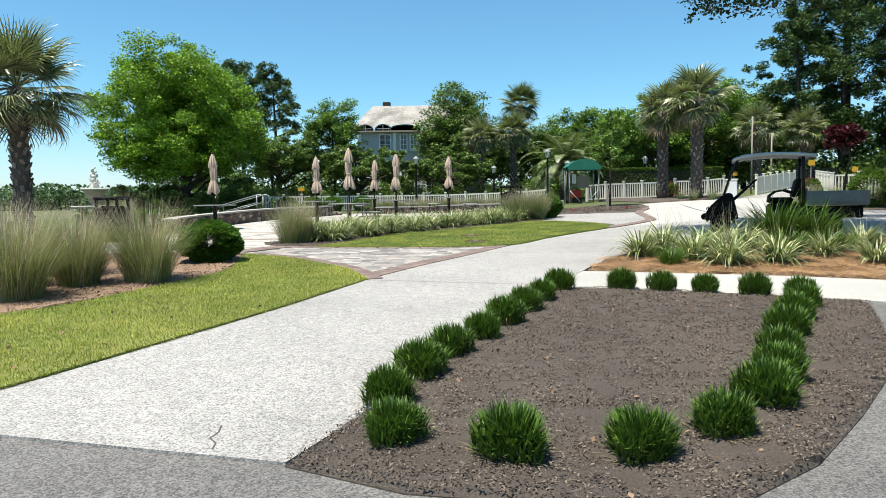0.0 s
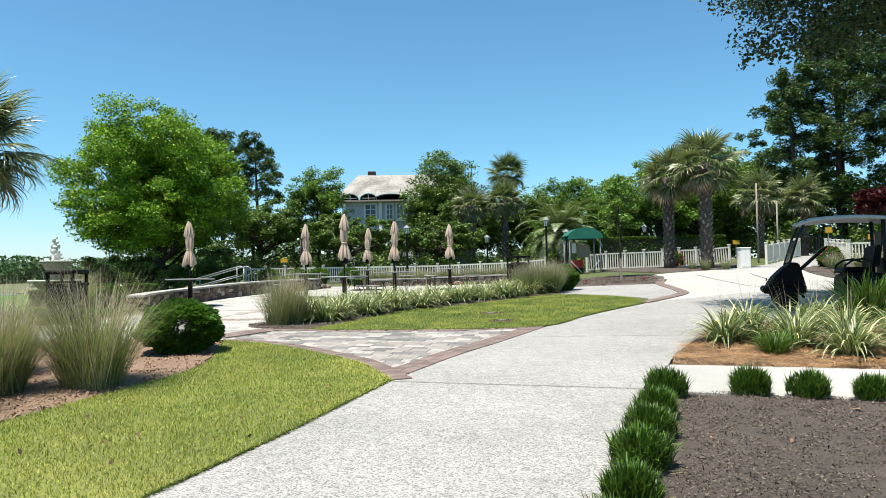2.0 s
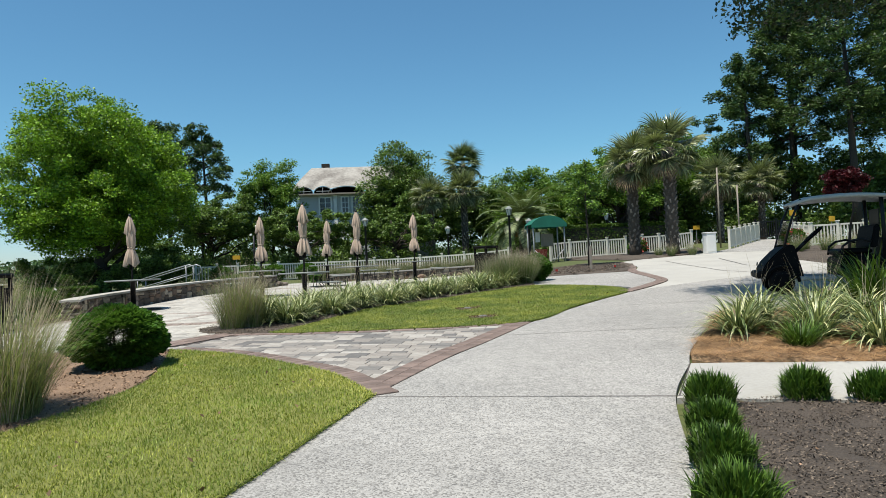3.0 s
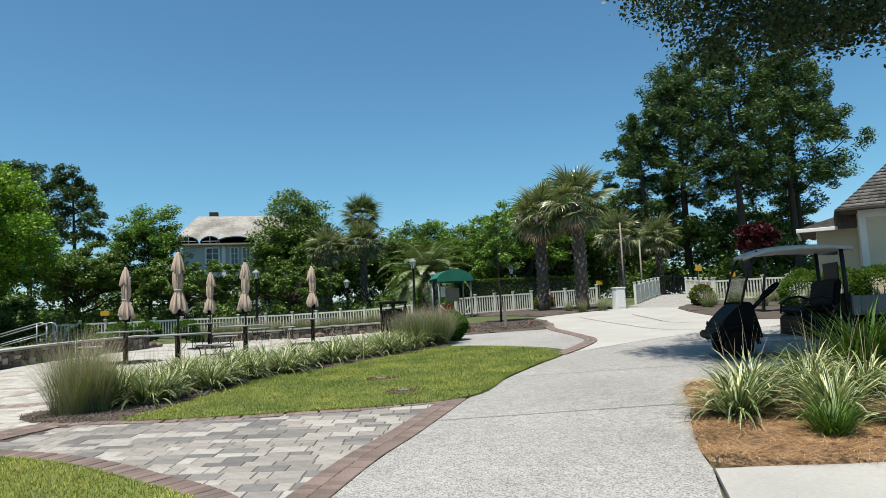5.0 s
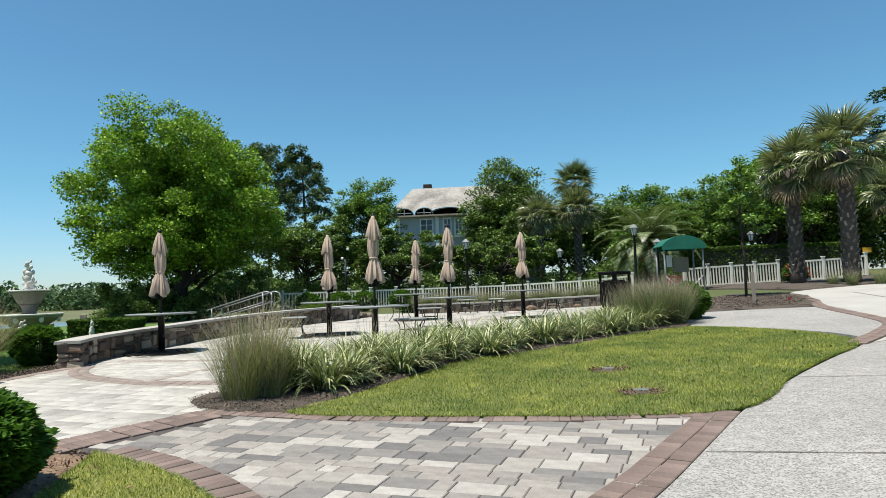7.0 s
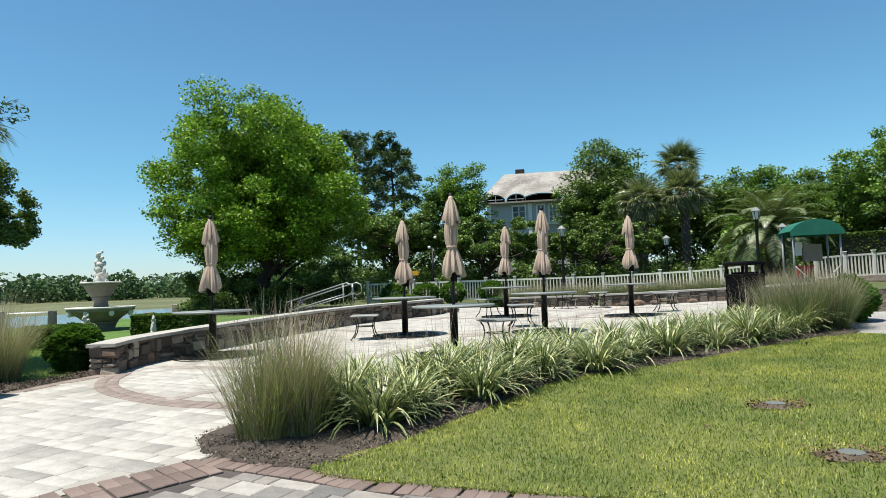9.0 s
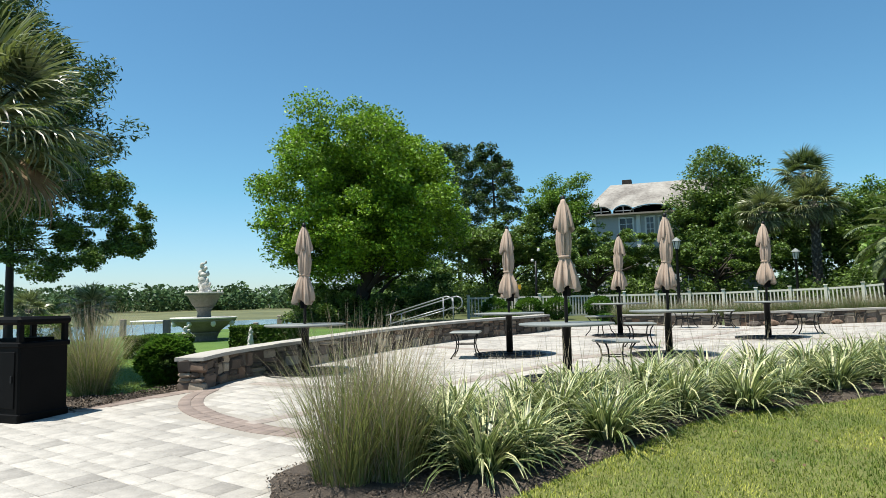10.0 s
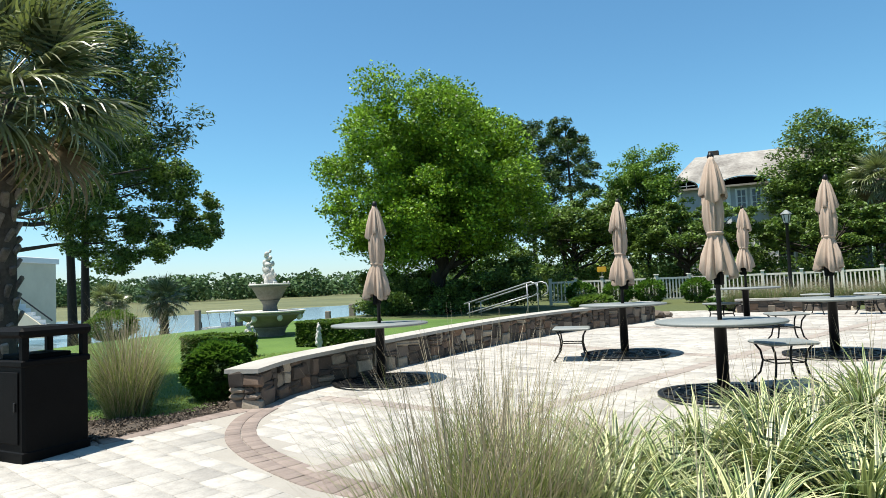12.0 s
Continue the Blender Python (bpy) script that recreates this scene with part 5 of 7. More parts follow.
    # rim rings in paler stone than the basins stand in for sunlit edges
    part("lower_rim", lathe(bmesh.new(), [(0.79, 1.12), (0.87, 1.12), (0.885, 1.145), (0.87, 1.17), (0.79, 1.165)], 40), "stone_pale", f, "basin rim in paler stone, its sunlight put into the colour", flat=False)
    part("upper_rim", lathe(bmesh.new(), [(0.44, 1.81), (0.515, 1.81), (0.525, 1.83), (0.515, 1.85), (0.44, 1.845)], 32), "stone_pale", f, "basin rim in paler stone, its sunlight put into the colour", flat=False)
    for k in range(10):
        a = k * math.pi / 5
        part("rim_knob", lathe(bmesh.new(), [(0.02, 1.84), (0.03, 1.87), (0.015, 1.9)], 6, (0.47 * math.cos(a), 0.47 * math.sin(a))), "stone_pale", f, flat=False)
    for k in range(8):
        a = k * math.pi / 4 + 0.2
        part("mask", lathe(bmesh.new(), [(0.03, 0.92), (0.07, 0.98), (0.06, 1.06), (0.02, 1.1)], 8, (0.79 * math.cos(a), 0.79 * math.sin(a))), "stone_pale", f, flat=False)
    s = fused(part("statue", statue_mesh(3, 0.95, FIGURE), "stone_pale", flat=False))
    s.matrix_basis = pose(x, y, z + 1.76, 0, 0, 20)
    tagged(s, "white carved stone figure crowning the fountain", "statue")


fountain(-13.85, 26.95, 0.32)
for x, y, h, a in ((-12.15, 24.3, 0.6, 30), (-10.35, 24.2, 0.55, 110)):
    s = fused(part("statue", statue_mesh(int(h * 100), h, [(p[0] * 1.2, p[1], p[2], p[3] * 1.1, p[4]) for p in FIGURE]), "stone_pale", flat=False), 0.014)
    s.matrix_basis = pose(x, y, gz(x, y), 0, 0, a)
    tagged(s, "small white garden statue beside the fountain", "statue", "garden statues")


# ---- handrail and steps behind the wall ----
def handrail(x, y, turn):
    r = thing("handrail", "bent silver tube handrail beside steps", "rail", "handrails", (x, y), turn)
    for o in (0.0, 0.75):
        pts = [(-2.6, o, 0.42), (-0.3, o, 1.02), (-0.1, o, 1.06), (0.06, o, 1.0), (0.12, o, 0.86), (0.1, o, 0.7), (-0.1, o, 0.6)]
        rail = part("rail", tube(bmesh.new(), pts, 0.024, 8), "grey_metal", r, flat=False)
        part("lower_rail", tube(bmesh.new(), [(-2.5, o, 0.1), (-0.2, o, 0.66)], 0.02, 8), "grey_metal", r, flat=False)
        for px, pz in ((-2.4, 0.46), (-0.25, 1.02)):
            part("post", tube(bmesh.new(), [(px, o, -0.05), (px, o, pz)], 0.022, 8), "grey_metal", r, flat=False)
    return r


handrail(-9.0, 33.6, -8)


# ---- shade canopy ----
def shade_canopy():
    c = thing("canopy_shelter", "green canvas canopy on silver tube legs", "canopy", "", (8.25, 40.0))
    w, d, h = 0.85, 0.7, 2.1
    for i in (-1, 1):
        for j in (-1, 1):
            part("leg", tube(bmesh.new(), [(i * w, j * d, -0.05), (i * w, j * d, h)], 0.04, 8), "grey_metal", c, flat=False)
        part("brace", tube(bmesh.new(), [(i * w, -d, 0.75), (i * (w - 0.65), -d, 0.05)], 0.025, 6), "grey_metal", c, flat=False)
    arc = [(u * (w + 0.12), h + 0.45 * (1 - u * u) ** 0.8) for u in [-1 + k / 6 for k in range(13)]]
    slab = arc + [(x * 0.98, z - 0.03) for x, z in arc[::-1]]
    end = arc + [(w + 0.12, h - 0.18), (-w - 0.12, h - 0.18)]
    for nm, loop, y0, y1 in (("roof_canvas", slab, -d - 0.12, d + 0.12), ("front_valance", end, -d - 0.15, -d - 0.125), ("back_valance", end, d + 0.125, d + 0.15)):
        bm = bmesh.new()
        p, q = [[bm.verts.new((x, y, z)) for x, z in loop] for y in (y0, y1)]
        if nm == "roof_canvas":
            for k in range(12):
                j = 25 - k
                bm.faces.new((p[k], p[k + 1], p[j - 1], p[j]))
                bm.faces.new((q[k], q[k + 1], q[j - 1], q[j]))
        else:
            bm.faces.new(p)
            bm.faces.new(q)
        for k in range(len(loop)):
            j = (k + 1) % len(loop)
            bm.faces.new((p[k], p[j], q[j], q[k]))
        bmesh.ops.recalc_face_normals(bm, faces=bm.faces[:])
        part(nm, bm, "green_canvas", c)
    part("kiosk_board", boxed(-0.25, 0.45, 0.1, 0.16, 0.9, 1.6, 0.01), "wood_grey", c, "framed notice board")
    part("kiosk_paper", boxed(-0.55, -0.3, 0.1, 0.13, 1.15, 1.7, 0.005), "white_paint", c, "pale posted notice")
    part("tub", lathe(bmesh.new(), [(0.3, 0.3), (0.36, 0.75), (0.3, 0.75), (0.26, 0.4)], 16, (-0.35, -0.2)), "red", c, "red plastic tub")
    part("tub_stand", boxed(-0.65, -0.05, -0.45, 0.05, 0.0, 0.3, 0.01), "black_metal", c)


shade_canopy()


# ---- young staked tree ----
def young_tree(x, y):
    t = thing("young_tree", "slender young staked tree in dark mulch", "tree", "", (x, y))
    g = np.random.default_rng(77)
    part("trunk", tube(bmesh.new(), [(0, 0, -0.05), (0.02, 0, 1.2), (-0.03, 0.02, 2.6), (0.02, 0, 3.6)], [0.05, 0.042, 0.03, 0.012], 8), "bark_dark", t, flat=False)
    bl = []
    for k in range(16):
        a, z = k * 2.4, 1.7 + 0.13 * k
        e = (0.75 * math.cos(a) * (1 - k / 26), 0.75 * math.sin(a) * (1 - k / 26), z + 0.55)
        part("branch", tube(bmesh.new(), [(0, 0, z), (e[0] * 0.5, e[1] * 0.5, z + 0.2), e], [0.014, 0.009, 0.004], 5), "bark_dark", t, flat=False)
        bl.append((np.array(e), 0.28))
        bl.append((np.array(e) * np.array([0.6, 0.6, 1]), 0.22))
    part("crown", leaf_cloud("crown", crown_points(g, bl, 2600, 0.1), 0.07, 78), "leaf_mid", t)


young_tree(7.6, 30.6)
part("stake_post", boxed(-0.04, 0.04, -0.04, 0.04, -0.1, 0.9), "wood_grey").matrix_basis = pose(6.9, 28.2, gz(6.9, 28.2))
tagged(bpy.data.objects["stake_post"], "short weathered timber stake in the mulch", "stake")
for x, y in ((5.2, 27.0), (7.4, 27.2)):
    fl = thing("marker_flag", "small red marker flag on a wire", "flag", "marker flags", (x, y))
    part("wire", tube(bmesh.new(), [(0, 0, 0), (0, 0, 0.18)], 0.004, 5), "grey_metal", fl)
    part("flag", boxed(0, 0.09, -0.003, 0.003, 0.11, 0.18), "red", fl)


# ---- golf cart ----
def wheel(parent, x, y, r=0.22):
    bm = lathe(bmesh.new(), [(r * 0.62, -0.1), (r * 0.9, -0.1), (r, -0.07), (r, 0.07), (r * 0.9, 0.1), (r * 0.62, 0.1)], 24)
    w = part("wheel", bm, "black_plastic", parent, flat=False)
    w.matrix_basis = pose(x, y, r, 90)
    part("rim", lathe(bmesh.new(), [(0.02, -0.085), (r * 0.6, -0.08), (r * 0.63, 0.0), (r * 0.6, 0.08), (0.02, 0.085)], 16), "grey_metal", w, "silver wheel rim", flat=False)


def profile_body(bm, pts, y0, y1):
    a = [bm.verts.new((x, y0, z)) for x, z in pts]
    b = [bm.verts.new((x, y1, z)) for x, z in pts]
    n = len(pts)
    bm.faces.new(a)
    bm.faces.new(b[::-1])
    for k in range(n):
        bm.faces.new((a[k], b[k], b[(k + 1) % n], a[(k + 1) % n]))
    bmesh.ops.recalc_face_normals(bm, faces=bm.faces[:])
    bmesh.ops.bevel(bm, geom=bm.edges[:], offset=0.02, segments=2, affect="EDGES")
    return bm


def golf_cart(x, y, turn):
    c = thing("golf_cart", "black utility golf cart with pale roof and grey cargo bed", "golf cart", "", (x, y, gz(x, y) + 0.03), turn)
    part("front_cowl", profile_body(bmesh.new(), [(-1.2, 0.28), (-1.2, 0.46), (-1.1, 0.62), (-0.92, 0.8), (-0.76, 0.92), (-0.64, 0.9), (-0.52, 0.42), (-0.5, 0.28)], -0.53, 0.53), "black_plastic", c)
    part("bumper", boxed(-1.3, -1.16, -0.5, 0.5, 0.3, 0.44, 0.04), "black_plastic", c)
    part("floor_pan", boxed(-0.6, 0.25, -0.56, 0.56, 0.24, 0.32, 0.02), "grey_metal", c, "scuffed metal floor plate")
    part("seat_base", profile_body(bmesh.new(), [(0.08, 0.26), (0.1, 0.62), (0.2, 0.68), (0.8, 0.68), (0.84, 0.6), (0.84, 0.26)], -0.57, 0.57), "black_plastic", c)
    part("chassis", boxed(0.8, 1.95, -0.5, 0.5, 0.34, 0.6, 0.03), "black_plastic", c)
    part("seat_cushion", boxed(0.1, 0.62, -0.52, 0.52, 0.68, 0.8, 0.05), "black_plastic", c)
    part("seat_back", profile_body(bmesh.new(), [(0.58, 0.8), (0.66, 1.2), (0.74, 1.22), (0.76, 1.16), (0.7, 0.8)], -0.52, 0.52), "black_plastic", c)
    bed = part("cargo_bed", boxed(0.86, 2.05, -0.6, 0.6, 0.62, 0.67, 0.01), "bed_grey", c, "weathered grey cargo bed")
    for j in (-0.6, 0.57):
        part("bed_side", boxed(0.86, 2.05, j, j + 0.03, 0.67, 0.93, 0.008), "bed_grey", bed)
        for k in range(5):
            part("side_rib", boxed(0.98 + 0.24 * k, 1.02 + 0.24 * k, -0.612 if j < 0 else 0.6, -0.6 if j < 0 else 0.612, 0.67, 0.92), "bed_grey", bed)
    part("headboard", boxed(0.86, 0.89, -0.57, 0.57, 0.67, 0.98, 0.008), "bed_grey", bed)
    part("tailgate", boxed(2.02, 2.05, -0.57, 0.57, 0.67, 0.93, 0.008), "bed_grey", bed)
    for j in (-0.54, 0.54):
        part("arm_rest", tube(bmesh.new(), [(0.12, j, 0.68), (0.14, j, 0.84), (0.26, j, 0.93), (0.44, j, 0.96), (0.6, j, 0.9)], 0.022, 8), "black_metal", c, flat=False)
        part("front_strut", tube(bmesh.new(), [(-0.82, j, 0.86), (-0.66, j, 1.4), (-0.5, j, 1.74)], 0.022, 8), "black_metal", c, flat=False)
        part("rear_strut", tube(bmesh.new(), [(0.8, j, 0.6), (0.8, j, 1.2), (0.78, j, 1.74)], 0.035, 8), "black_metal", c, flat=False)
        part("mudguard", tube(bmesh.new(), [(-0.88 + 0.29 * math.cos(a), j * 1.02, 0.22 + 0.29 * math.sin(a)) for a in [0.25 * k for k in range(13)]], 0.03, 6), "black_plastic", c, flat=False)
        part("headlight", lathe(bmesh.new(), [(0.035, 0), (0.035, 0.02)], 12), "dark_glass", c).matrix_basis = pose(-1.17, j * 0.7, 0.56, 0, -75)
    part("mesh_panel", boxed(0.79, 0.81, -0.3, 0.3, 1.2, 1.5), "black_metal", c)
    bm = bmesh.new()
    rows = []
    for k in range(15):
        u = k / 14
        px = -0.66 + 1.72 * u
        dip = 0.07 * (2 * u - 1) ** 2 + (0.05 * (1 - u / 0.12) if u < 0.12 else 0)
        rows.append([bm.verts.new((px, yy * (0.5 if k in (0, 14) and abs(yy) > 0.6 else 1), 1.83 - dip - 0.05 * (yy / 0.62) ** 2 - lo)) for yy, lo in ((-0.62, 0.06), (-0.62, 0), (-0.3, 0), (0.3, 0), (0.62, 0), (0.62, 0.06), (0.3, 0.05), (-0.3, 0.05))])
    for a, b in zip(rows, rows[1:]):
        for k in range(8):
            bm.faces.new((a[k], a[(k + 1) % 8], b[(k + 1) % 8], b[k]))
    bm.faces.new(rows[0][::-1])
    bm.faces.new(rows[-1])
    bmesh.ops.recalc_face_normals(bm, faces=bm.faces[:])
    part("roof", bm, "cart_roof", c, "pale moulded roof", flat=False)
    wind = part("windshield", boxed(-0.012, 0.012, -0.5, 0.5, 0.0, 0.5, 0.004), "clear_glass", c, "clear low windscreen")
    wind.matrix_basis = pose(-0.8, 0, 0.88, 0, 16)
    part("steering_column", tube(bmesh.new(), [(-0.62, -0.27, 0.75), (-0.3, -0.27, 1.06)], 0.035, 8), "black_metal", c, flat=False)
    bm = bmesh.new()
    tube(bm, [(0.19 * math.cos(a), 0.19 * math.sin(a), 0) for a in (2 * math.pi * k / 24 for k in range(25))], 0.02, 6)
    for k in range(3):
        tube(bm, [(0, 0, 0), (0.18 * math.cos(2.1 * k), 0.18 * math.sin(2.1 * k), 0)], 0.016, 6)
    lathe(bm, [(0.06, -0.02), (0.06, 0.02)], 12)
    part("steering_wheel", bm, "black_plastic", c, flat=False).matrix_basis = pose(-0.28, -0.27, 1.08, 0, -42)
    for wx in (-0.88, 1.35):
        for wy in (-0.48, 0.48):
            wheel(c, wx, wy)


golf_cart(7.42, 15.65, -24)


# ---- signs, poles, cabinet beside the bridge ----
def sign_post(x, y, top, panel="yellow", w=0.45):
    s = thing("sign_post", "small yellow sign on a thin post", "sign", "yellow signs", (x, y))
    h = top - gz(x, y)
    part("post", tube(bmesh.new(), [(0, 0, -0.05), (0, 0, h)], 0.025, 6), "grey_metal", s)
    part("panel", boxed(-w / 2, w / 2, -0.05, -0.03, h - 0.26, h, 0.02), panel, s, "yellow panel")


sign_post(19.5, 45.2, 3.2)
sign_post(17.39, 31.9, 3.2, w=0.3)
sign_post(20.67, 33.9, 2.95, w=0.3)
sign_post(-9.6, 46.0, 2.55)
for x, y, h in ((18.2, 39.8, 6.2), (19.4, 39.9, 5.2)):
    p = part("utility_pole", tube(bmesh.new(), [(0, 0, -0.1), (0, 0, h - gz(x, y))], [0.05, 0.04], 10), "wood_grey", flat=False)
    p.matrix_basis = pose(x, y, gz(x, y))
    tagged(p, "thin grey timber pole beyond the fence", "pole", "poles")
cab = thing("service_cabinet", "white boxy service cabinet beside the path", "cabinet", "", (14.35, 33.6))
part("body", boxed(-0.24, 0.24, -0.2, 0.2, 0.0, 0.95, 0.02), "white_paint", cab)
part("lid", boxed(-0.27, 0.27, -0.23, 0.23, 0.95, 1.0, 0.015), "white_paint", cab)
part("door", boxed(-0.19, 0.19, -0.212, -0.2, 0.1, 0.86, 0.006), "white_paint", cab)
cl = thing("camera_mast", "slim dark mast with white lights", "lamp", "", (-8.2, 44.2))
part("mast", tube(bmesh.new(), [(0, 0, -0.05), (0, 0, 2.75)], [0.07, 0.05], 8), "black_metal", cl, flat=False)
for i in (-1, 1):
    part("floodlight", boxed(i * 0.16 - 0.07, i * 0.16 + 0.07, -0.06, 0.06, 2.72 + 0.25 * (i + 1), 2.86 + 0.25 * (i + 1), 0.03), "white_paint", cl)


# ---- house ----
def house(x, y, z, w, turn):
    h = thing("house", "grey stucco house with weathered pale roof and eyebrow dormers", "house", "", (x, y, z), turn)
    part("wall", boxed(-w / 2, w / 2, 0, 9, 0, 7.35, 0.02), "house_wall", h)
    lows = ((-5.45, 0.78, 0.62), (-3.7, 0.78, 0.66), (-1.55, 1.6, 0.6))

    def swell(px):
        """Rise of the eave over the dormers."""
        return max(hh * max(0.0, math.cos(min(1.0, abs(px - cx) / (r * 1.35)) * math.pi / 2)) ** 0.8 for cx, r, hh in lows)
    bm = bmesh.new()
    rows = []
    n = 72
    for k in range(n + 1):
        u = k / n
        px = -w / 2 - 0.5 + (w + 1.0) * u
        col = []
        for q in range(9):
            v = q / 8
            top = -w / 2 + 1.3 + (w - 2.6) * u
            col.append(bm.verts.new((px + (top - px) * v, -0.65 + 4.05 * v, 7.35 + 2.95 * v ** 0.85 + swell(px) * (1 - v) ** 2)))
        rows.append(col)
    for a, b in zip(rows, rows[1:]):
        for q in range(8):
            bm.faces.new((a[q], b[q], b[q + 1], a[q + 1]))
    for side in (0, -1):
        e = rows[side]
        back = bm.verts.new((e[0].co.x, 9.6, 7.35))
        bt = bm.verts.new((e[-1].co.x, 6.4, 10.3))
        bm.faces.new(e + [bt, back] if side == 0 else (e + [bt, back])[::-1])
    bmesh.ops.recalc_face_normals(bm, faces=bm.faces[:])
    roof = part("roof", bm, "roof", h)
    # the eave's shadow line is put into the fascia's darker colour
    part("fascia", boxed(-w / 2 - 0.5, w / 2 + 0.5, -0.62, -0.5, 7.2, 7.34), "wood_grey", h, "thin fascia coloured dark for the eave shadow under the roof edge")
    part("soffit", boxed(-w / 2 - 0.45, w / 2 + 0.45, -0.5, 0.0, 7.26, 7.34), "white_paint", h)
    part("chimney", boxed(-4.1, -3.3, 4.3, 5.0, 9.6, 10.85, 0.03), "bark_dark", roof, "short dark chimney")
    for cx, r, hh in lows:
        bm = bmesh.new()
        bm.faces.new([bm.verts.new((cx - r * math.cos(math.pi * k / 14), -0.5, 7.34 + hh * 0.86 * math.sin(math.pi * k / 14))) for k in range(15)])
        bmesh.ops.solidify(bm, geom=bm.faces[:], thickness=0.1)
        win = part("dormer_window", bm, "dark_glass", roof)
        pts = [(cx - r * 1.02 * math.cos(math.pi * k / 14), -0.56, 7.36 + hh * 0.88 * math.sin(math.pi * k / 14)) for k in range(15)]
        part("dormer_frame", tube(bmesh.new(), pts, 0.045, 5), "wood_grey", win, flat=False)
        if r < 1:
            part("dormer_bar", boxed(cx - 0.025, cx + 0.025, -0.62, -0.57, 7.36, 7.34 + hh * 0.84), "house_wall", win)
            part("dormer_bar", boxed(cx - r * 0.8, cx + r * 0.8, -0.62, -0.57, 7.5, 7.55), "house_wall", win)
    for cx, big in ((-3.55, 1), (-1.7, 0), (-0.7, 0), (1.0, 1), (3.4, 1)):
        for z0, z1 in ((5.5, 6.95), (1.2, 3.2)):
            hw = 0.52 if big else 0.3
            win = part("window", boxed(cx - hw - 0.1, cx + hw + 0.1, -0.06, 0.05, z0 - 0.12, z1 + 0.12, 0.02), "white_paint", h, "white window frame")
            part("sill", boxed(cx - hw - 0.18, cx + hw + 0.18, -0.16, -0.06, z0 - 0.2, z0 - 0.12), "white_paint", win)
            for i in (-1, 1):
                for k in range(3):
                    zz = z0 + (z1 - z0) * k / 3
                    part("pane", boxed(cx + i * hw / 2 - hw / 2 + 0.04, cx + i * hw / 2 + hw / 2 - 0.04, -0.09, -0.065, zz + 0.03, zz + (z1 - z0) / 3 - 0.03), "dark_glass", win)
    for cx in (-w / 2 + 0.2, -2.6, 2.2):
        part("pilaster", boxed(cx - 0.16, cx + 0.16, -0.1, -0.005, 0, 7.2, 0.01), "white_paint", h, "white corner pilaster")
    return h


house(-2.1, 68, 1.2, 12.6, 0)


# ---- cream building beside the drive ----
def shingled(name, parent, a, b, c, d, rows, along):
    """Overlapping shingle courses on the slope between the eave a-b and the ridge d-c."""
    a, b, c, d = (Vector(q) for q in (a, b, c, d))
    n = (b - a).cross(d - a).normalized()
    if n.z < 0:
        n = -n
    rng = random.Random(rows)
    verts, faces = [], []
    for r in range(rows):
        v0, v1 = r / rows, (r + 1.15) / rows
        l0, r0 = a.lerp(d, v0), b.lerp(c, v0)
        l1, r1 = a.lerp(d, min(v1, 1)), b.lerp(c, min(v1, 1))
        u = -rng.uniform(0, 1 / along)
        while u < 1:
            w = rng.uniform(0.7, 1.3) / along
            p, q = max(u, 0), min(u + w * 0.96, 1)
            if q > p:
                k = len(verts)
                lift = n * (0.03 + rng.uniform(0, 0.012))
                low = n * -0.02
                quad = [l0.lerp(r0, p), l0.lerp(r0, q), l1.lerp(r1, q), l1.lerp(r1, p)]
                verts += [tuple(quad[0] + lift), tuple(quad[1] + lift), tuple(quad[2] + n * 0.004), tuple(quad[3] + n * 0.004), tuple(quad[0] + low), tuple(quad[1] + low)]
                faces += [(k, k + 1, k + 2, k + 3), (k + 4, k + 5, k + 1, k)]
            u += w
    return tagged(part(name, raw(name, verts, faces), "shingle", parent), kind="stuff")


def cream_building(x, y, turn):
    b = thing("cream_building", "cream stucco building with a grey shingle roof", "building", "", (x, y), turn)
    h, ln, dp = 3.15, 9.0, 5.0
    wall = part("wall", boxed(0, ln, 0, dp, -0.2, h, 0.015), "tan_wall", b)
    part("wing_wall", boxed(-1.2, 0.0, 2.2, dp, -0.2, h - 0.35, 0.015), "tan_wall", b)
    part("frieze", boxed(-0.04, ln + 0.04, -0.04, 0.0, h - 0.3, h - 0.02, 0.01), "white_paint", wall)
    part("corner_board", boxed(-0.03, 0.16, -0.03, 0.0, -0.1, h - 0.3, 0.008), "white_paint", wall)
    part("plinth", boxed(-0.05, ln + 0.05, -0.05, 0.0, -0.2, 0.35, 0.01), "cap", wall)
    for cx in (2.6, 5.8):
        win = part("window", boxed(cx - 0.6, cx + 0.6, -0.07, 0.0, 0.9, 2.4, 0.015), "white_paint", wall, "white window frame")
        for i in (-1, 1):
            for k in range(2):
                part("pane", boxed(cx + i * 0.28 - 0.24, cx + i * 0.28 + 0.24, -0.085, -0.072, 0.98 + 0.7 * k, 1.6 + 0.7 * k), "dark_glass", win)
    e, top, mid = 0.55, h + 2.9, dp / 2
    e0, e1, e2, e3 = (-e, -e, h), (ln + e, -e, h), (ln + e, dp + e, h), (-e, dp + e, h)
    r0, r1 = (mid, mid, top), (ln - mid, mid, top)
    bm = bmesh.new()
    q = [bm.verts.new(p) for p in (e0, e1, e2, e3, r0, r1)]
    for f in ((0, 1, 5, 4), (2, 3, 4, 5), (3, 0, 4), (1, 2, 5), (3, 2, 1, 0)):
        bm.faces.new([q[k] for k in f])
    roof = part("roof", bm, "shingle", b)
    shingled("shingles", roof, e0, e1, r1, r0, 26, 34)
    shingled("shingles", roof, e3, e0, r0, tuple(Vector(r0) + Vector((0.01, 0.01, 0))), 26, 18)
    part("gutter", boxed(-e - 0.06, ln + e + 0.06, -e - 0.1, -e, h - 0.12, h + 0.0, 0.03), "bark_dark", roof, "dark gutter")
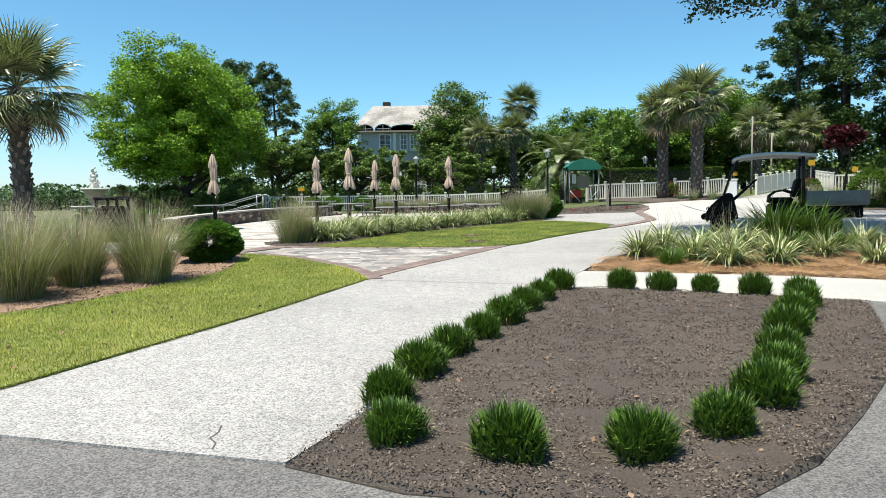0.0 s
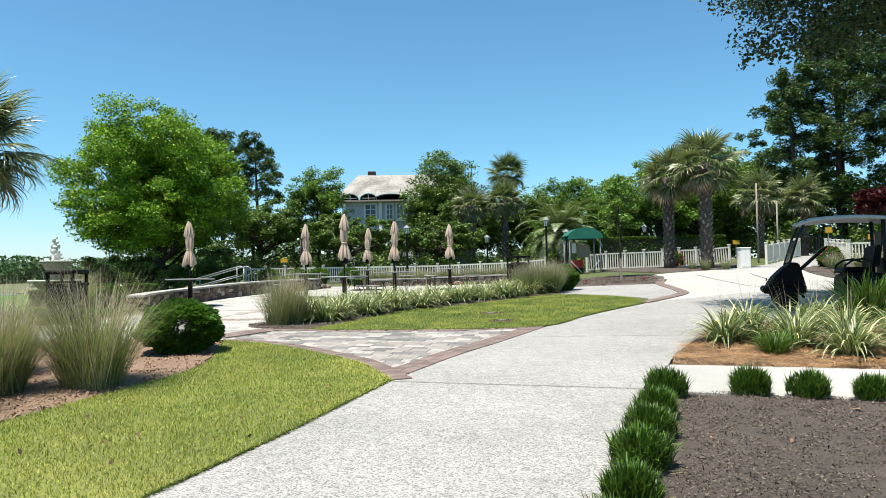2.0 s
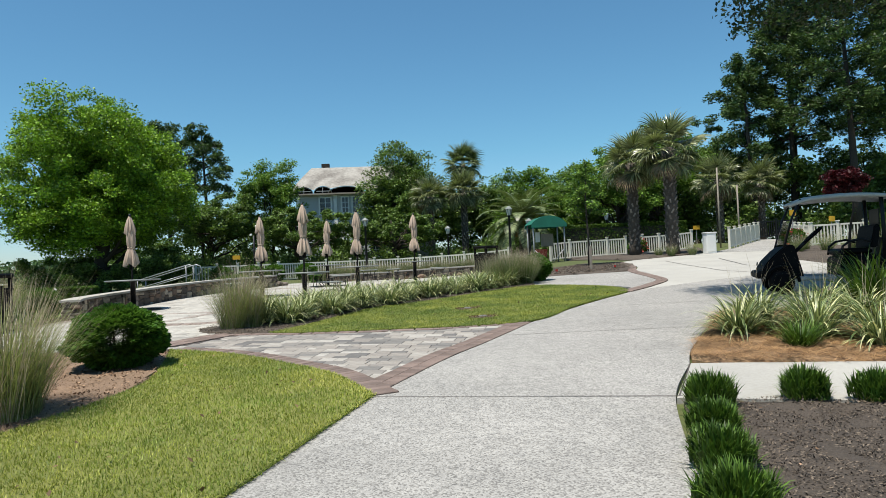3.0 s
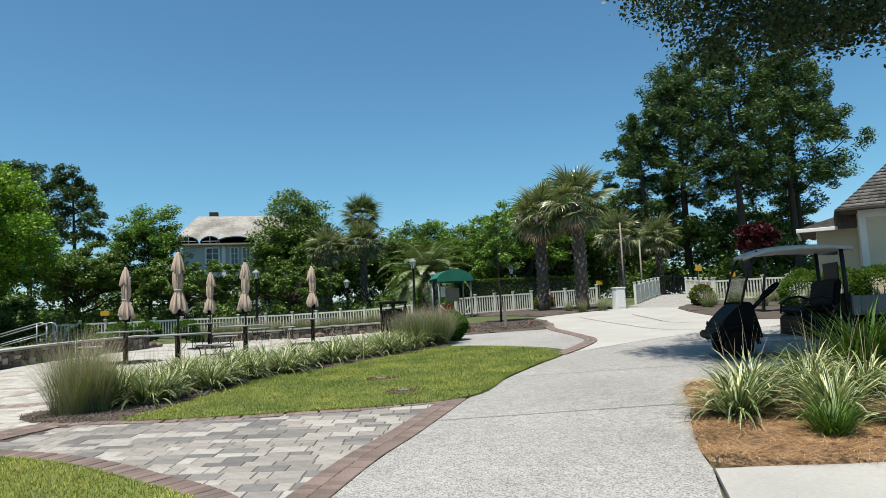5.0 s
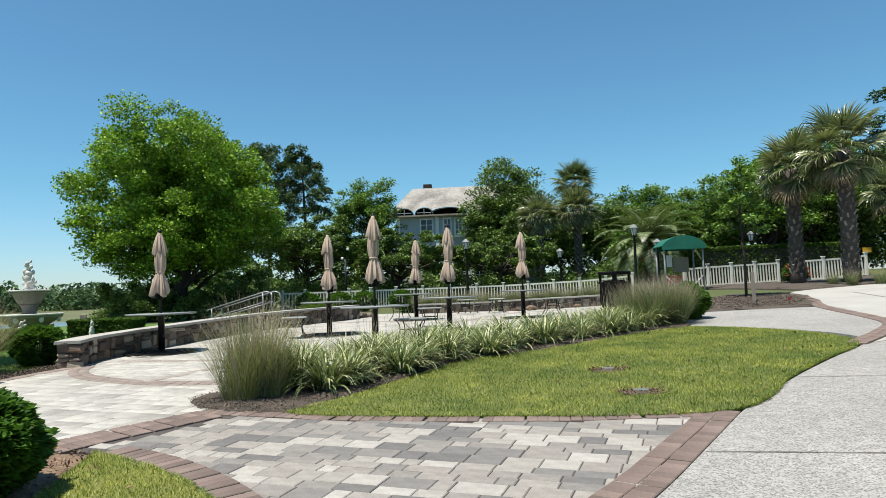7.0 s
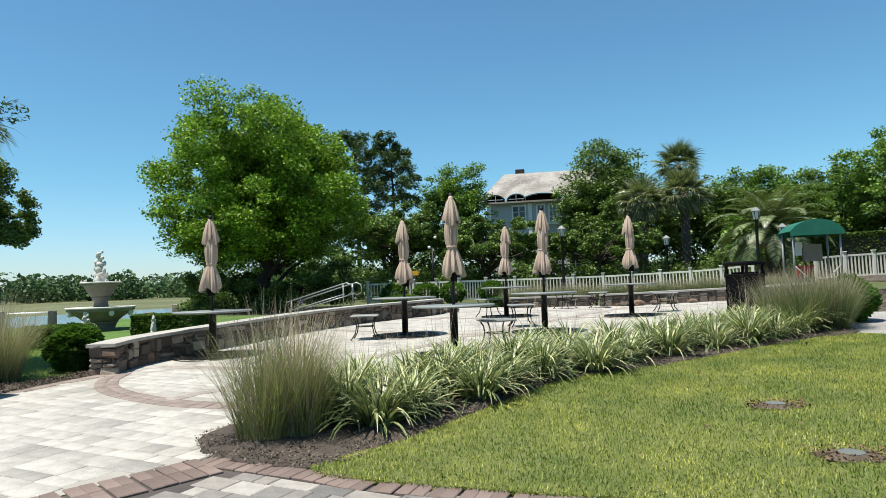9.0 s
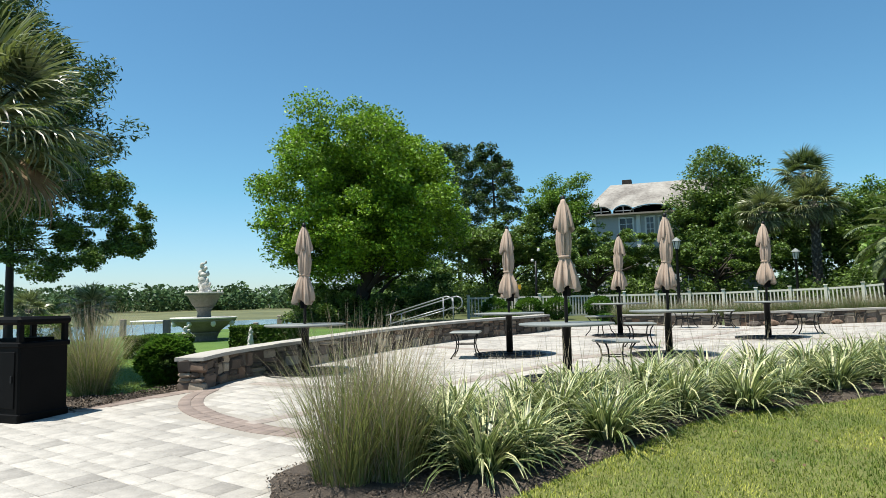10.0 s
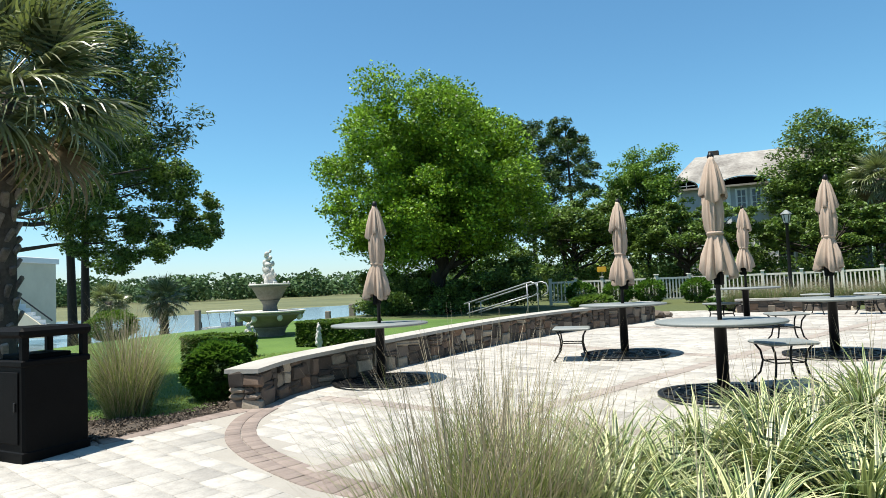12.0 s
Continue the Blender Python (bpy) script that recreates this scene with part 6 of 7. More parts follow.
    part("gutter", boxed(-e - 0.1, -e, -e, dp + e, h - 0.12, h + 0.0, 0.03), "bark_dark", roof, "dark gutter")
    wing = part("wing_roof", profile_body(bmesh.new(), [(-1.7, h - 0.42), (-1.7, h - 0.32), (0.0, h + 0.15), (0.0, h - 0.4)], 1.7, dp + e), "shingle", b)
    part("fascia", boxed(-1.78, -1.7, 1.7, dp + e, h - 0.46, h - 0.32, 0.01), "white_paint", wing)
    part("fascia", boxed(-1.76, -0.56, 1.62, 1.7, h - 0.46, h - 0.34, 0.01), "white_paint", wing)
    return b


cream_building(16.4, 22.4, -44)
sg = thing("pedestal_sign", "tan tapered wooden sign on a dark post", "sign", "", (14.4, 18.3), -44)
part("post", tube(bmesh.new(), [(0, 0, -0.05), (0, 0, 1.3)], [0.06, 0.05], 8), "bark_dark", sg, flat=False)
for k in range(3):
    part("foot", tube(bmesh.new(), [(0, 0, 0.35), (0.35 * math.cos(2.1 * k), 0.35 * math.sin(2.1 * k), 0.02)], 0.035, 6), "bark_dark", sg, flat=False)
panel = part("panel", profile_body(bmesh.new(), [(-0.1, 1.2), (-0.3, 1.72), (0.3, 1.72), (0.1, 1.2)], -0.09, -0.05), "wood_tan", sg, "tan wooden panel")
for k in range(3):
    part("text_bar", boxed(-0.16 + 0.03 * (2 - k), 0.16 - 0.03 * (2 - k), -0.1, -0.092, 1.4 + 0.09 * k, 1.43 + 0.09 * k), "bark_dark", panel)

# ---- creek side ----
def pile(x, y, top):
    p = part("timber_pile", boxed(-0.16, 0.16, -0.16, 0.16, -1.0, top - gz(x, y), 0.03), "wood_grey")
    p.matrix_basis = pose(x, y, gz(x, y), 0, 0, 20)
    tagged(p, "weathered square timber pile at the creek", "pile", "dock piles")


for x, y, z in ((-34.85, 45.0, 1.05), (-26.9, 40.0, 1.1), (-23.3, 45.0, 1.15), (-28.5, 50.0, 0.6)):
    pile(x, y, z)
boat = thing("motor_boat", "white open motor boat with a canopy moored on the creek", "boat", "", (-43.5, 56.5, -1.4), 10)
bm = bmesh.new()
sec = []
for k in range(9):
    u = k / 8
    wd = 0.95 * (1 - max(0, u - 0.45) ** 2 * 3.0)
    sec.append([bm.verts.new((-2.4 + 5.2 * u, s * wd * q, z + 0.25 * u * u)) for s, q, z in ((-1, 1, 0.65), (-1, 0.75, -0.05), (1, 0.75, -0.05), (1, 1, 0.65))])
for p, q in zip(sec, sec[1:]):
    for k in range(3):
        bm.faces.new((p[k], q[k], q[k + 1], p[k + 1]))
bm.faces.new(sec[0])
bm.faces.new(sec[-1][::-1])
bmesh.ops.solidify(bm, geom=bm.faces[:], thickness=0.06)
part("hull", bm, "white_paint", boat)
part("deck", boxed(-2.2, 2.0, -0.75, 0.75, 0.3, 0.36), "white_paint", boat)
part("console", boxed(-0.3, 0.3, -0.35, 0.35, 0.36, 1.05, 0.05), "white_paint", boat)
part("bimini", boxed(-1.3, 1.1, -0.9, 0.9, 1.95, 2.05, 0.04), "white_paint", boat, "white canvas sun top")
for i in (-1.2, 1.0):
    for j in (-0.8, 0.8):
        part("bimini_pole", tube(bmesh.new(), [(i * 0.8, j, 0.6), (i, j, 1.96)], 0.025, 6), "grey_metal", boat)
part("outboard", boxed(-2.75, -2.4, -0.2, 0.2, 0.2, 1.1, 0.06), "black_plastic", boat)


def stair_house():
    b = thing("stair_building", "cream stucco building with an outside stair", "building", "", (-58.0, 44.5, -0.8), 25)
    part("wall", boxed(-6.5, 2.6, 0, 7, 0, 6.4, 0.03), "tan_wall", b)
    part("cornice", boxed(-6.7, 2.8, -0.2, 7.2, 6.0, 6.5, 0.05), "white_paint", b)
    part("end_pier", boxed(1.5, 2.75, -0.35, 0.0, 0, 5.8, 0.04), "tan_wall", b)
    part("pier_cap", boxed(1.35, 2.9, -0.5, 0.1, 5.8, 6.05, 0.04), "white_paint", b)
    part("band_course", boxed(-6.58, 2.85, -0.42, 0.0, 3.3, 3.55, 0.02), "yellow", b, "ochre band course")
    part("stair_wall", profile_body(bmesh.new(), [(2.6, 0.0), (2.6, 3.2), (6.4, 0.4), (6.4, 0.0)], -0.1, 0.15), "tan_wall", b)
    for k in range(9):
        part("step", boxed(2.6 + k * 0.4, 3.0 + k * 0.4, 0.2, 1.5, 0, 3.0 - k * 0.33), "white_paint", b)
    part("stair_rail", tube(bmesh.new(), [(2.6, 0.0, 4.2), (6.4, 0.0, 1.3)], 0.06, 8), "black_metal", b)


stair_house()


# ---- planting: bed tufts ----
rng = np.random.default_rng(11)


def tuft_ball(seed, r=0.2, h=0.36):
    """A shorn, upright clump: blades rise close together and end near one height."""
    g = np.random.default_rng(seed)
    n = 1500
    a = g.uniform(0, 2 * np.pi, n)
    q = np.sqrt(g.uniform(0.05, 1, n))
    rim = q * r * (1 + 0.16 * np.sin(3 * a + seed) + 0.1 * np.sin(5 * a))
    z = g.uniform(0.0, 1.0, n) ** 0.8 * h * (0.92 - 0.42 * q ** 3) * 0.72
    root = np.stack([rim * np.cos(a), rim * np.sin(a), z], 1)
    return blades("tuft", (root, a + g.normal(0, 0.9, n), g.uniform(0.07, 0.15, n), g.uniform(0.05, 0.75, n) * q, g.uniform(0.1, 1.1, n) * (0.4 + q), g.uniform(0.01, 0.018, n)), 3)


tuft_meshes = [tuft_ball(s) for s in (1, 2, 3)]
skirt_meshes = [blades("dry_skirt", clump_specs(np.random.default_rng(s), 70, 0.2, (0.08, 0.2), (0.9, 1.5), (0.1, 0.5), (0.006, 0.011)), 3) for s in (5, 6)]
TUFTS = [(-0.29, 3.72), (0.35, 3.5), (1.03, 3.48), (1.6, 3.8), (2.1, 4.3), (2.42, 4.82), (2.72, 5.4), (3.15, 6.1), (3.6, 6.85), (4.05, 7.5),
         (-0.38, 4.4), (-0.18, 5.0), (0.05, 5.6), (0.36, 6.2), (0.62, 6.82), (0.9, 7.5), (1.2, 8.15), (1.52, 8.85), (2.36, 8.9), (2.84, 8.7), (3.34, 8.55), (3.87, 8.3), (4.3, 8.05)]
for i, (x, y) in enumerate(TUFTS):
    s = 0.76 + 0.16 * ((i * 37) % 10) / 10
    o = thing("liriope_tuft", "", "")
    part("foliage", tuft_meshes[i % 3], "tuft", o)
    part("dry_skirt", skirt_meshes[i % 2], "dry_blade", o, "tan dry blades at the base")
    o.matrix_basis = pose(x, y, gz(x, y) + 0.03, 0, 0, 71 * i) @ Matrix.Diagonal((s, s, s, 1))
    tagged(o, "clipped dark green grassy tuft edging the mulch bed", "plant", "mulch bed tufts")


def lily_clump(seed, n=200, long=(0.35, 0.72)):
    g = np.random.default_rng(seed)
    return blades("lily", clump_specs(g, n, 0.13, long, (0.15, 1.15), (0.8, 2.0), (0.018, 0.033)), 6, True)


green_meshes = [blades("green_clump", clump_specs(np.random.default_rng(s), 420, 0.16, (0.25, 0.55), (0.1, 0.9), (0.5, 1.5), (0.01, 0.018)), 4) for s in (28, 29)]
lily_meshes = [lily_clump(s) for s in (21, 22, 23, 24)]


single_leaves = [blades("leaf", clump_specs(np.random.default_rng(s), 1, 0.05, (0.5, 0.75), (0.2, 0.8), (0.9, 1.5), (0.03, 0.04)), 6, True) for s in range(60, 66)]
stalk_meshes = [blades("stalks", clump_specs(np.random.default_rng(s), 9, 0.12, (0.7, 1.0), (0.1, 0.4), (0.1, 0.4), (0.004, 0.006)), 4) for s in (25, 26, 27)]


def lily(x, y, i, s=1.0, label="variegated flax lily with cream-striped arching leaves", group="plaza bed lilies"):
    o = thing("flax_lily", label, "plant", group)
    o.matrix_basis = pose(x, y, gz(x, y) + 0.04, 0, 0, 53 * i) @ Matrix.Diagonal((s, s, s, 1))
    tagged(part("foliage", lily_meshes[i % 4], "strap", o), kind="stuff")
    if group == "plaza bed lilies" and i < 14:
        for j in range(24):
            part("leaf", single_leaves[(i + j) % 6], "strap", o).matrix_basis = pose(0.05 * math.cos(j * 2.4), 0.05 * math.sin(j * 2.4), 0, 0, 0, 137.5 * j)
    part("flower_stalk", stalk_meshes[i % 3], "reed_tan", o, "thin dry flower stalks")


row = curve_pts([(-2.85, 16.35), (-2.1, 17.5), (-1.45, 18.8), (-0.3, 20.0), (0.9, 21.0), (2.0, 22.0), (2.7, 22.6)], 0.6)
k = 0
for i, (x, y) in enumerate(row):
    for o in (0.0, 0.5, 1.0):
        g = random.Random(i * 3 + int(o * 10))
        lily(x - o * 0.75 + g.uniform(-0.12, 0.12), y + o * 0.7 + g.uniform(-0.12, 0.12), k, g.uniform(0.9, 1.15))
        k += 1
for i, (x, y, s) in enumerate([(3.55, 12.0, 1.05), (4.1, 12.5, 1.15), (4.3, 11.55, 1.1), (4.6, 10.8, 1.1), (5.5, 11.0, 1.05), (4.9, 12.5, 1.0), (5.5, 12.3, 1.0), (6.6, 11.65, 0.8), (7.75, 12.4, 1.0), (6.95, 10.75, 0.9), (8.3, 11.6, 1.0), (9.2, 10.6, 1.0), (8.2, 10.2, 0.9), (5.6, 13.2, 1.0)]):
    lily(x, y, i, s * 1.08, "variegated flax lily growing in pine straw", "straw bed lilies")
for i, (x, y, s) in enumerate([(6.7, 13.5, 2.2), (7.3, 13.3, 1.9), (3.73, 11.0, 0.8), (6.2, 12.0, 1.1), (8.8, 12.4, 1.4), (7.0, 12.1, 1.1)]):
    o = thing("green_clump", "", "")
    part("foliage", green_meshes[i % 2], "tuft", o)
    part("dry_skirt", skirt_meshes[i % 2], "dry_blade", o, "tan dry blades at the base")
    o.matrix_basis = pose(x, y, gz(x, y) + 0.03, 0, 0, 40 * i) @ Matrix.Diagonal((s, s, s, 1))
    tagged(o, "plain green grassy clump in pine straw", "plant", "straw bed clumps")


def tall_grass(seed, h, n=900, plumes=240, spread=0.22):
    g = np.random.default_rng(seed)
    a = blades("reeds", clump_specs(g, n, spread, (0.4 * h, 0.98 * h), (0.03, 0.55), (0.2, 1.3), (0.004, 0.008)), 6)
    b = blades("plumes", clump_specs(g, plumes, spread, (0.75 * h, 1.17 * h), (0.02, 0.55), (0.05, 0.8), (0.0035, 0.007)), 6)
    return a, b


grass_kinds = [tall_grass(s, h, n, pl, sp) for s, h, n, pl, sp in ((31, 1.25, 620, 210, 0.23), (32, 1.1, 520, 200, 0.23), (33, 1.3, 620, 210, 0.23), (34, 1.3, 1400, 460, 0.3), (35, 1.25, 1300, 420, 0.28), (36, 1.2, 420, 100, 0.2), (37, 1.15, 420, 100, 0.2))]


green_reeds = [a.copy() for a, b in grass_kinds]


def ornamental(x, y, kind, s=1.0, label="tall ornamental grass clump with dry tan plumes", squash=1.0, extra=0.03, green=False):
    t = thing("ornamental_grass", label, "grass", "ornamental grasses")
    a, b = grass_kinds[kind]
    if green:
        a = green_reeds[kind]
    part("blades", a, "reed_green" if green else "reed", t)
    part("plumes", b, "reed_tan", t, "dry tan stems and plumes")
    t.matrix_basis = pose(x, y, gz(x, y) + extra, 0, 0, 77 * x) @ Matrix.Diagonal((s, s, s * squash, 1))


for i, (x, y, s) in enumerate([(-4.44, 10.05, 1.0), (-5.3, 9.75, 0.95), (-5.5, 8.6, 1.0), (-6.3, 9.6, 1.05), (-6.4, 8.3, 1.05), (-7.4, 9.2, 1.1), (-7.2, 10.6, 1.0), (-8.3, 10.3, 1.05), (-6.0, 10.8, 0.9), (-6.9, 7.6, 1.0), (-8.4, 8.8, 1.05), (-9.4, 9.6, 1.0)]):
    ornamental(x, y, 3 + i % 2, s)
ornamental(-3.65, 16.0, 0, 0.94)
ornamental(-3.42, 16.2, 1, 1.0)
ornamental(-3.6, 16.45, 2, 0.86)
for x, y, s in ((2.7, 22.8, 0.86), (3.15, 22.9, 0.82), (2.4, 23.2, 0.78), (3.3, 23.3, 0.75)):
    ornamental(x, y, 3, s, "green ornamental grass at the end of the lily bed", green=True)
for x, y, s in ((-9.0, 18.75, 0.98), (-9.25, 18.95, 0.95), (-8.95, 18.6, 0.6)):
    ornamental(x, y, 2, s, "ornamental grass drooping behind the litter bin", green=s < 0.7)


def shrub(x, y, r, h, seed, mat="leaf_shrub", n=5000, size=0.045, label="dense rounded green shrub", category="shrub", group="", name="shrub"):
    g = np.random.default_rng(seed)
    t = thing(name, label, category, group, (x, y))
    bm = bmesh.new()
    for k in range(6):
        a = k * 1.05
        tube(bm, [(0.05 * math.cos(a), 0.05 * math.sin(a), -0.03), (r * 0.6 * math.cos(a), r * 0.6 * math.sin(a), h * 0.6)], [0.02, 0.008], 5)
    part("branching", bm, "bark_dark", t)
    d = g.normal(size=(n, 3))
    d /= np.linalg.norm(d, axis=1)[:, None]
    wob = np.array([1 + 0.16 * noise.noise(Vector(q) * 2.2 + Vector((seed, 0, 0))) + 0.1 * noise.noise(Vector(q) * 6 + Vector((0, seed, 0))) for q in d])
    q = d * (wob * (0.62 + 0.38 * g.uniform(0, 1, n) ** 0.5))[:, None] * np.array([r, r, h * 0.5]) + np.array([0, 0, h * 0.5])
    part("foliage", leaf_cloud("foliage", q, size, seed, up=0.5), mat, t)
    return t


shrub(-4.33, 12.5, 0.57, 0.8, 41, n=26000, size=0.04, label="dense rounded glossy green shrub in the mulch bed")
shrub(-8.72, 19.85, 0.42, 0.74, 42, n=14000, label="round green shrub beside the stone wall end")

shrub(3.75, 24.0, 0.5, 0.85, 43, n=9000, label="round green shrub behind the ornamental grass")

# ---- lawns: blades ----
def turf(poly, n, seed, name="turf_blades", mat="blade"):
    g = np.random.default_rng(seed)
    p = np.array([(x, y, gz(x, y) + 0.035) for x, y in scatter(poly, n, seed)])
    part_ob = part(name, blades(name, (p, g.uniform(0, 6.28, n), g.uniform(0.018, 0.042, n), g.uniform(0, 0.9, n), g.uniform(0, 1.2, n), g.uniform(0.004, 0.0095, n)), 1), mat)
    tagged(part_ob, "short mown grass blades of the lawn", "grass", kind="stuff")


def fringe(poly, n, seed):
    """Longer blades that hang over a lawn's edge."""
    g = np.random.default_rng(seed)
    seg = [(a, b, math.hypot(b[0] - a[0], b[1] - a[1])) for a, b in zip(poly, poly[1:] + poly[:1])]
    total = sum(q[2] for q in seg)
    root, head = [], []
    for a, b, ln in seg:
        for k in range(int(n * ln / total)):
            u = g.uniform()
            x, y = a[0] + (b[0] - a[0]) * u, a[1] + (b[1] - a[1]) * u
            t = math.atan2(b[1] - a[1], b[0] - a[0]) + math.pi / 2
            if inside(x + 0.03 * math.cos(t), y + 0.03 * math.sin(t), poly):
                t += math.pi
            o = g.uniform(-0.03, 0.012)
            root.append((x + o * math.cos(t), y + o * math.sin(t), gz(x, y) + 0.026))
            head.append(t + g.normal(0, 0.7))
    m = len(root)
    me = blades("turf_fringe", (np.array(root), np.array(head), g.uniform(0.02, 0.055, m), g.uniform(0.3, 1.2, m), g.uniform(0.3, 1.4, m), g.uniform(0.004, 0.008, m)), 3)
    tagged(part("turf_fringe", me, "blade"), "longer grass blades along the lawn edge", "grass", kind="stuff")


fringe(LAWN_LEFT, 12000, 53)
fringe(LAWN_MID, 14000, 54)
turf(LAWN_LEFT, 110000, 51, mat="blade_dry")
turf(LAWN_MID, 120000, 52)
turf([(-9.4, 18.55), (-8.75, 18.65), (-8.5, 19.1), (-8.45, 20.6), (-8.15, 23.8), (-10.5, 24.2), (-12.5, 22.0), (-12.5, 18.6)], 26000, 55)

# ---- palms ----
def fan_frond(g, petiole, blade, mesh_v, mesh_f, m, n=28, droop=0.5, wide=0.036):
    """Leaf segments of one fan frond: joined near the stalk, split and hanging towards their tips."""
    for k in range(n):
        a = (k / (n - 1) - 0.5) * 4.0
        ln = blade * (0.72 + 0.28 * math.cos(a * 0.8)) * g.uniform(0.9, 1.1)
        w = wide * blade
        px, py, pz, bend = petiole, 0.0, 0.0, -0.15
        prev = None
        hang = g.uniform(0.6, 1.3)
        for s in range(6):
            u = s / 5
            ww = w * min(1.0, 0.25 + 2.2 * u) * (1 - u ** 1.6) + 0.003
            c = Vector((px, py, pz - 0.1 * blade * (abs(a) / 2) ** 2 * u))
            sd = Vector((-math.sin(a), math.cos(a), 0.5 if k % 2 else -0.5)) * ww
            i = len(mesh_v)
            mesh_v.append(tuple(m @ (c - sd)))
            mesh_v.append(tuple(m @ (c + sd)))
            if prev is not None:
                mesh_f.append((prev, prev + 1, i + 1, i))
            prev = i
            bend += droop * u ** 1.5 * hang
            px += math.cos(a) * math.cos(bend) * ln / 5
            py += math.sin(a) * math.cos(bend) * ln / 5
            pz -= math.sin(bend) * ln / 5


def cabbage_palm(x, y, top, seed, r=0.17, fronds=38, blade=0.85, mat="frond", label="cabbage palm with a rough grey trunk and fan fronds", lean=(0.0, 0.0), boots=True, stalk=0.9, wide=0.036, segments=28):
    g = random.Random(seed)
    t = thing("cabbage_palm", label, "palm tree", "palms", (x, y))
    h = top - gz(x, y)
    bm = bmesh.new()
    tip = Vector((lean[0], lean[1], h))
    pts = [(tip.x * (i / 8) ** 1.5, tip.y * (i / 8) ** 1.5, -0.1 + (h + 0.1) * i / 8) for i in range(9)]
    tube(bm, pts, [r * 1.35] + [r * (1.1 - 0.02 * i) for i in range(8)], 12)
    part("trunk", bm, "palm_bark", t, flat=False)
    if boots:
        bm = bmesh.new()
        for k in range(int(h * 26)):
            u = 0.06 + 0.94 * k / (h * 26)
            a = k * 2.4
            p = Vector((tip.x * u ** 1.5, tip.y * u ** 1.5, h * u))
            d = Vector((math.cos(a), math.sin(a), 0))
            box(bm, -0.04, 0.04, -0.02, 0.035, -0.07, 0.11, 0.012, Matrix.Translation(p + d * (r * 1.02)) @ Matrix.Rotation(a - math.pi / 2, 4, "Z") @ Matrix.Rotation(-0.35 - 0.25 * g.random(), 4, "X") @ Matrix.Rotation(g.uniform(-0.6, 0.6), 4, "Y") @ Matrix.Diagonal((g.uniform(0.8, 1.3), 1, g.uniform(0.7, 1.4), 1)))
        tagged(part("trunk_bark", bm, "palm_boot", t, "stubs of old frond bases"), kind="stuff")
    v, f, v2, f2 = [], [], [], []
    st = bmesh.new()
    for k in range(fronds):
        u = k / fronds
        el = math.radians(78 - 138 * u ** 0.85 + g.uniform(-10, 10))
        az = k * 2.4 + g.uniform(-0.3, 0.3)
        m = Matrix.Translation(tip) @ Matrix.Rotation(az, 4, "Z") @ Matrix.Rotation(-el, 4, "Y") @ Matrix.Rotation(g.uniform(-0.5, 0.5), 4, "X")
        ln = stalk * g.uniform(0.8, 1.1)
        dead = u > 0.93
        fan_frond(g, ln, blade * g.uniform(0.85, 1.1), v2 if dead else v, f2 if dead else f, m, segments, 0.42 + 0.5 * u, wide)
        tube(st, [m @ Vector((0, 0, 0)), m @ Vector((ln * 0.5, 0, 0.02)), m @ Vector((ln + 0.1, 0, 0))], [0.02, 0.014, 0.008], 5)
    part("crown_core", st, "frond", t)
    part("crown", raw("crown", v, f), mat, t)
    if f2:
        part("dead_fronds", raw("dead_fronds", v2, f2), "thatch", t, "brown hanging dead fronds")
    return t


cabbage_palm(-11.8, 19.0, 4.8, 61, r=0.22, fronds=52, blade=1.15, stalk=1.0, wide=0.02, segments=38)
cabbage_palm(12.9, 34.3, 6.5, 62, r=0.26, fronds=34, blade=1.05, stalk=1.0)
cabbage_palm(11.8, 36.2, 6.1, 63, r=0.24, fronds=34, blade=1.05, stalk=0.95)
cabbage_palm(3.2, 55, 6.6, 64, r=0.22, fronds=36, blade=1.1)
cabbage_palm(5.8, 55, 7.0, 65, r=0.22, fronds=36, blade=1.2)
cabbage_palm(20.5, 44, 6.0, 66, r=0.18, fronds=32, blade=1.0)
cabbage_palm(24.5, 46, 6.0, 67, r=0.18, fronds=32, blade=1.0)
cabbage_palm(9.9, 84.5, 13.4, 68, r=0.25, fronds=40, blade=1.7, stalk=1.4, mat="frond_dark", boots=False, label="tall fan palm above the far trees")


def date_palm(x, y, top, seed, long=3.2, n=46):
    g = random.Random(seed)
    t = thing("date_palm", "feather-leaved date palm with arching fronds", "palm tree", "palms", (x, y))
    h = top - gz(x, y)
    part("trunk", tube(bmesh.new(), [(0, 0, -0.1), (0, 0, h * 0.5), (0, 0, h)], [0.38, 0.32, 0.36], 14), "palm_bark", t, flat=False)
    v, f = [], []
    for k in range(n):
        u = k / n
        az, el = k * 2.4, math.radians(80 - 105 * u)
        p, ang = Vector((0, 0, h)), el
        d2 = Vector((math.cos(az), math.sin(az), 0))
        sidev = Vector((-math.sin(az), math.cos(az), 0))
        ln = long * g.uniform(0.85, 1.05)
        for s in range(40):
            w = s / 40
            step = d2 * math.cos(ang) + Vector((0, 0, math.sin(ang)))
            if s > 2:
                lf = 0.55 * math.sin(math.pi * (0.12 + 0.85 * w)) * ln / 3.2
                for sg in (-1, 1):
                    tipv = p + sidev * sg * lf * 0.85 + step * lf * 0.55 - Vector((0, 0, 0.12 * lf))
                    i = len(v)
                    v += [tuple(p), tuple(p + step * 0.05), tuple(tipv), tuple(p + sidev * sg * lf * 0.4 + step * (lf * 0.26 - 0.03))]
                    f.append((i, i + 1, i + 2, i + 3))
            p = p + step * ln / 40
            ang -= 1.5 / 40 * (0.4 + 1.3 * w)
    part("crown", raw("crown", v, f), "frond_dark", t)
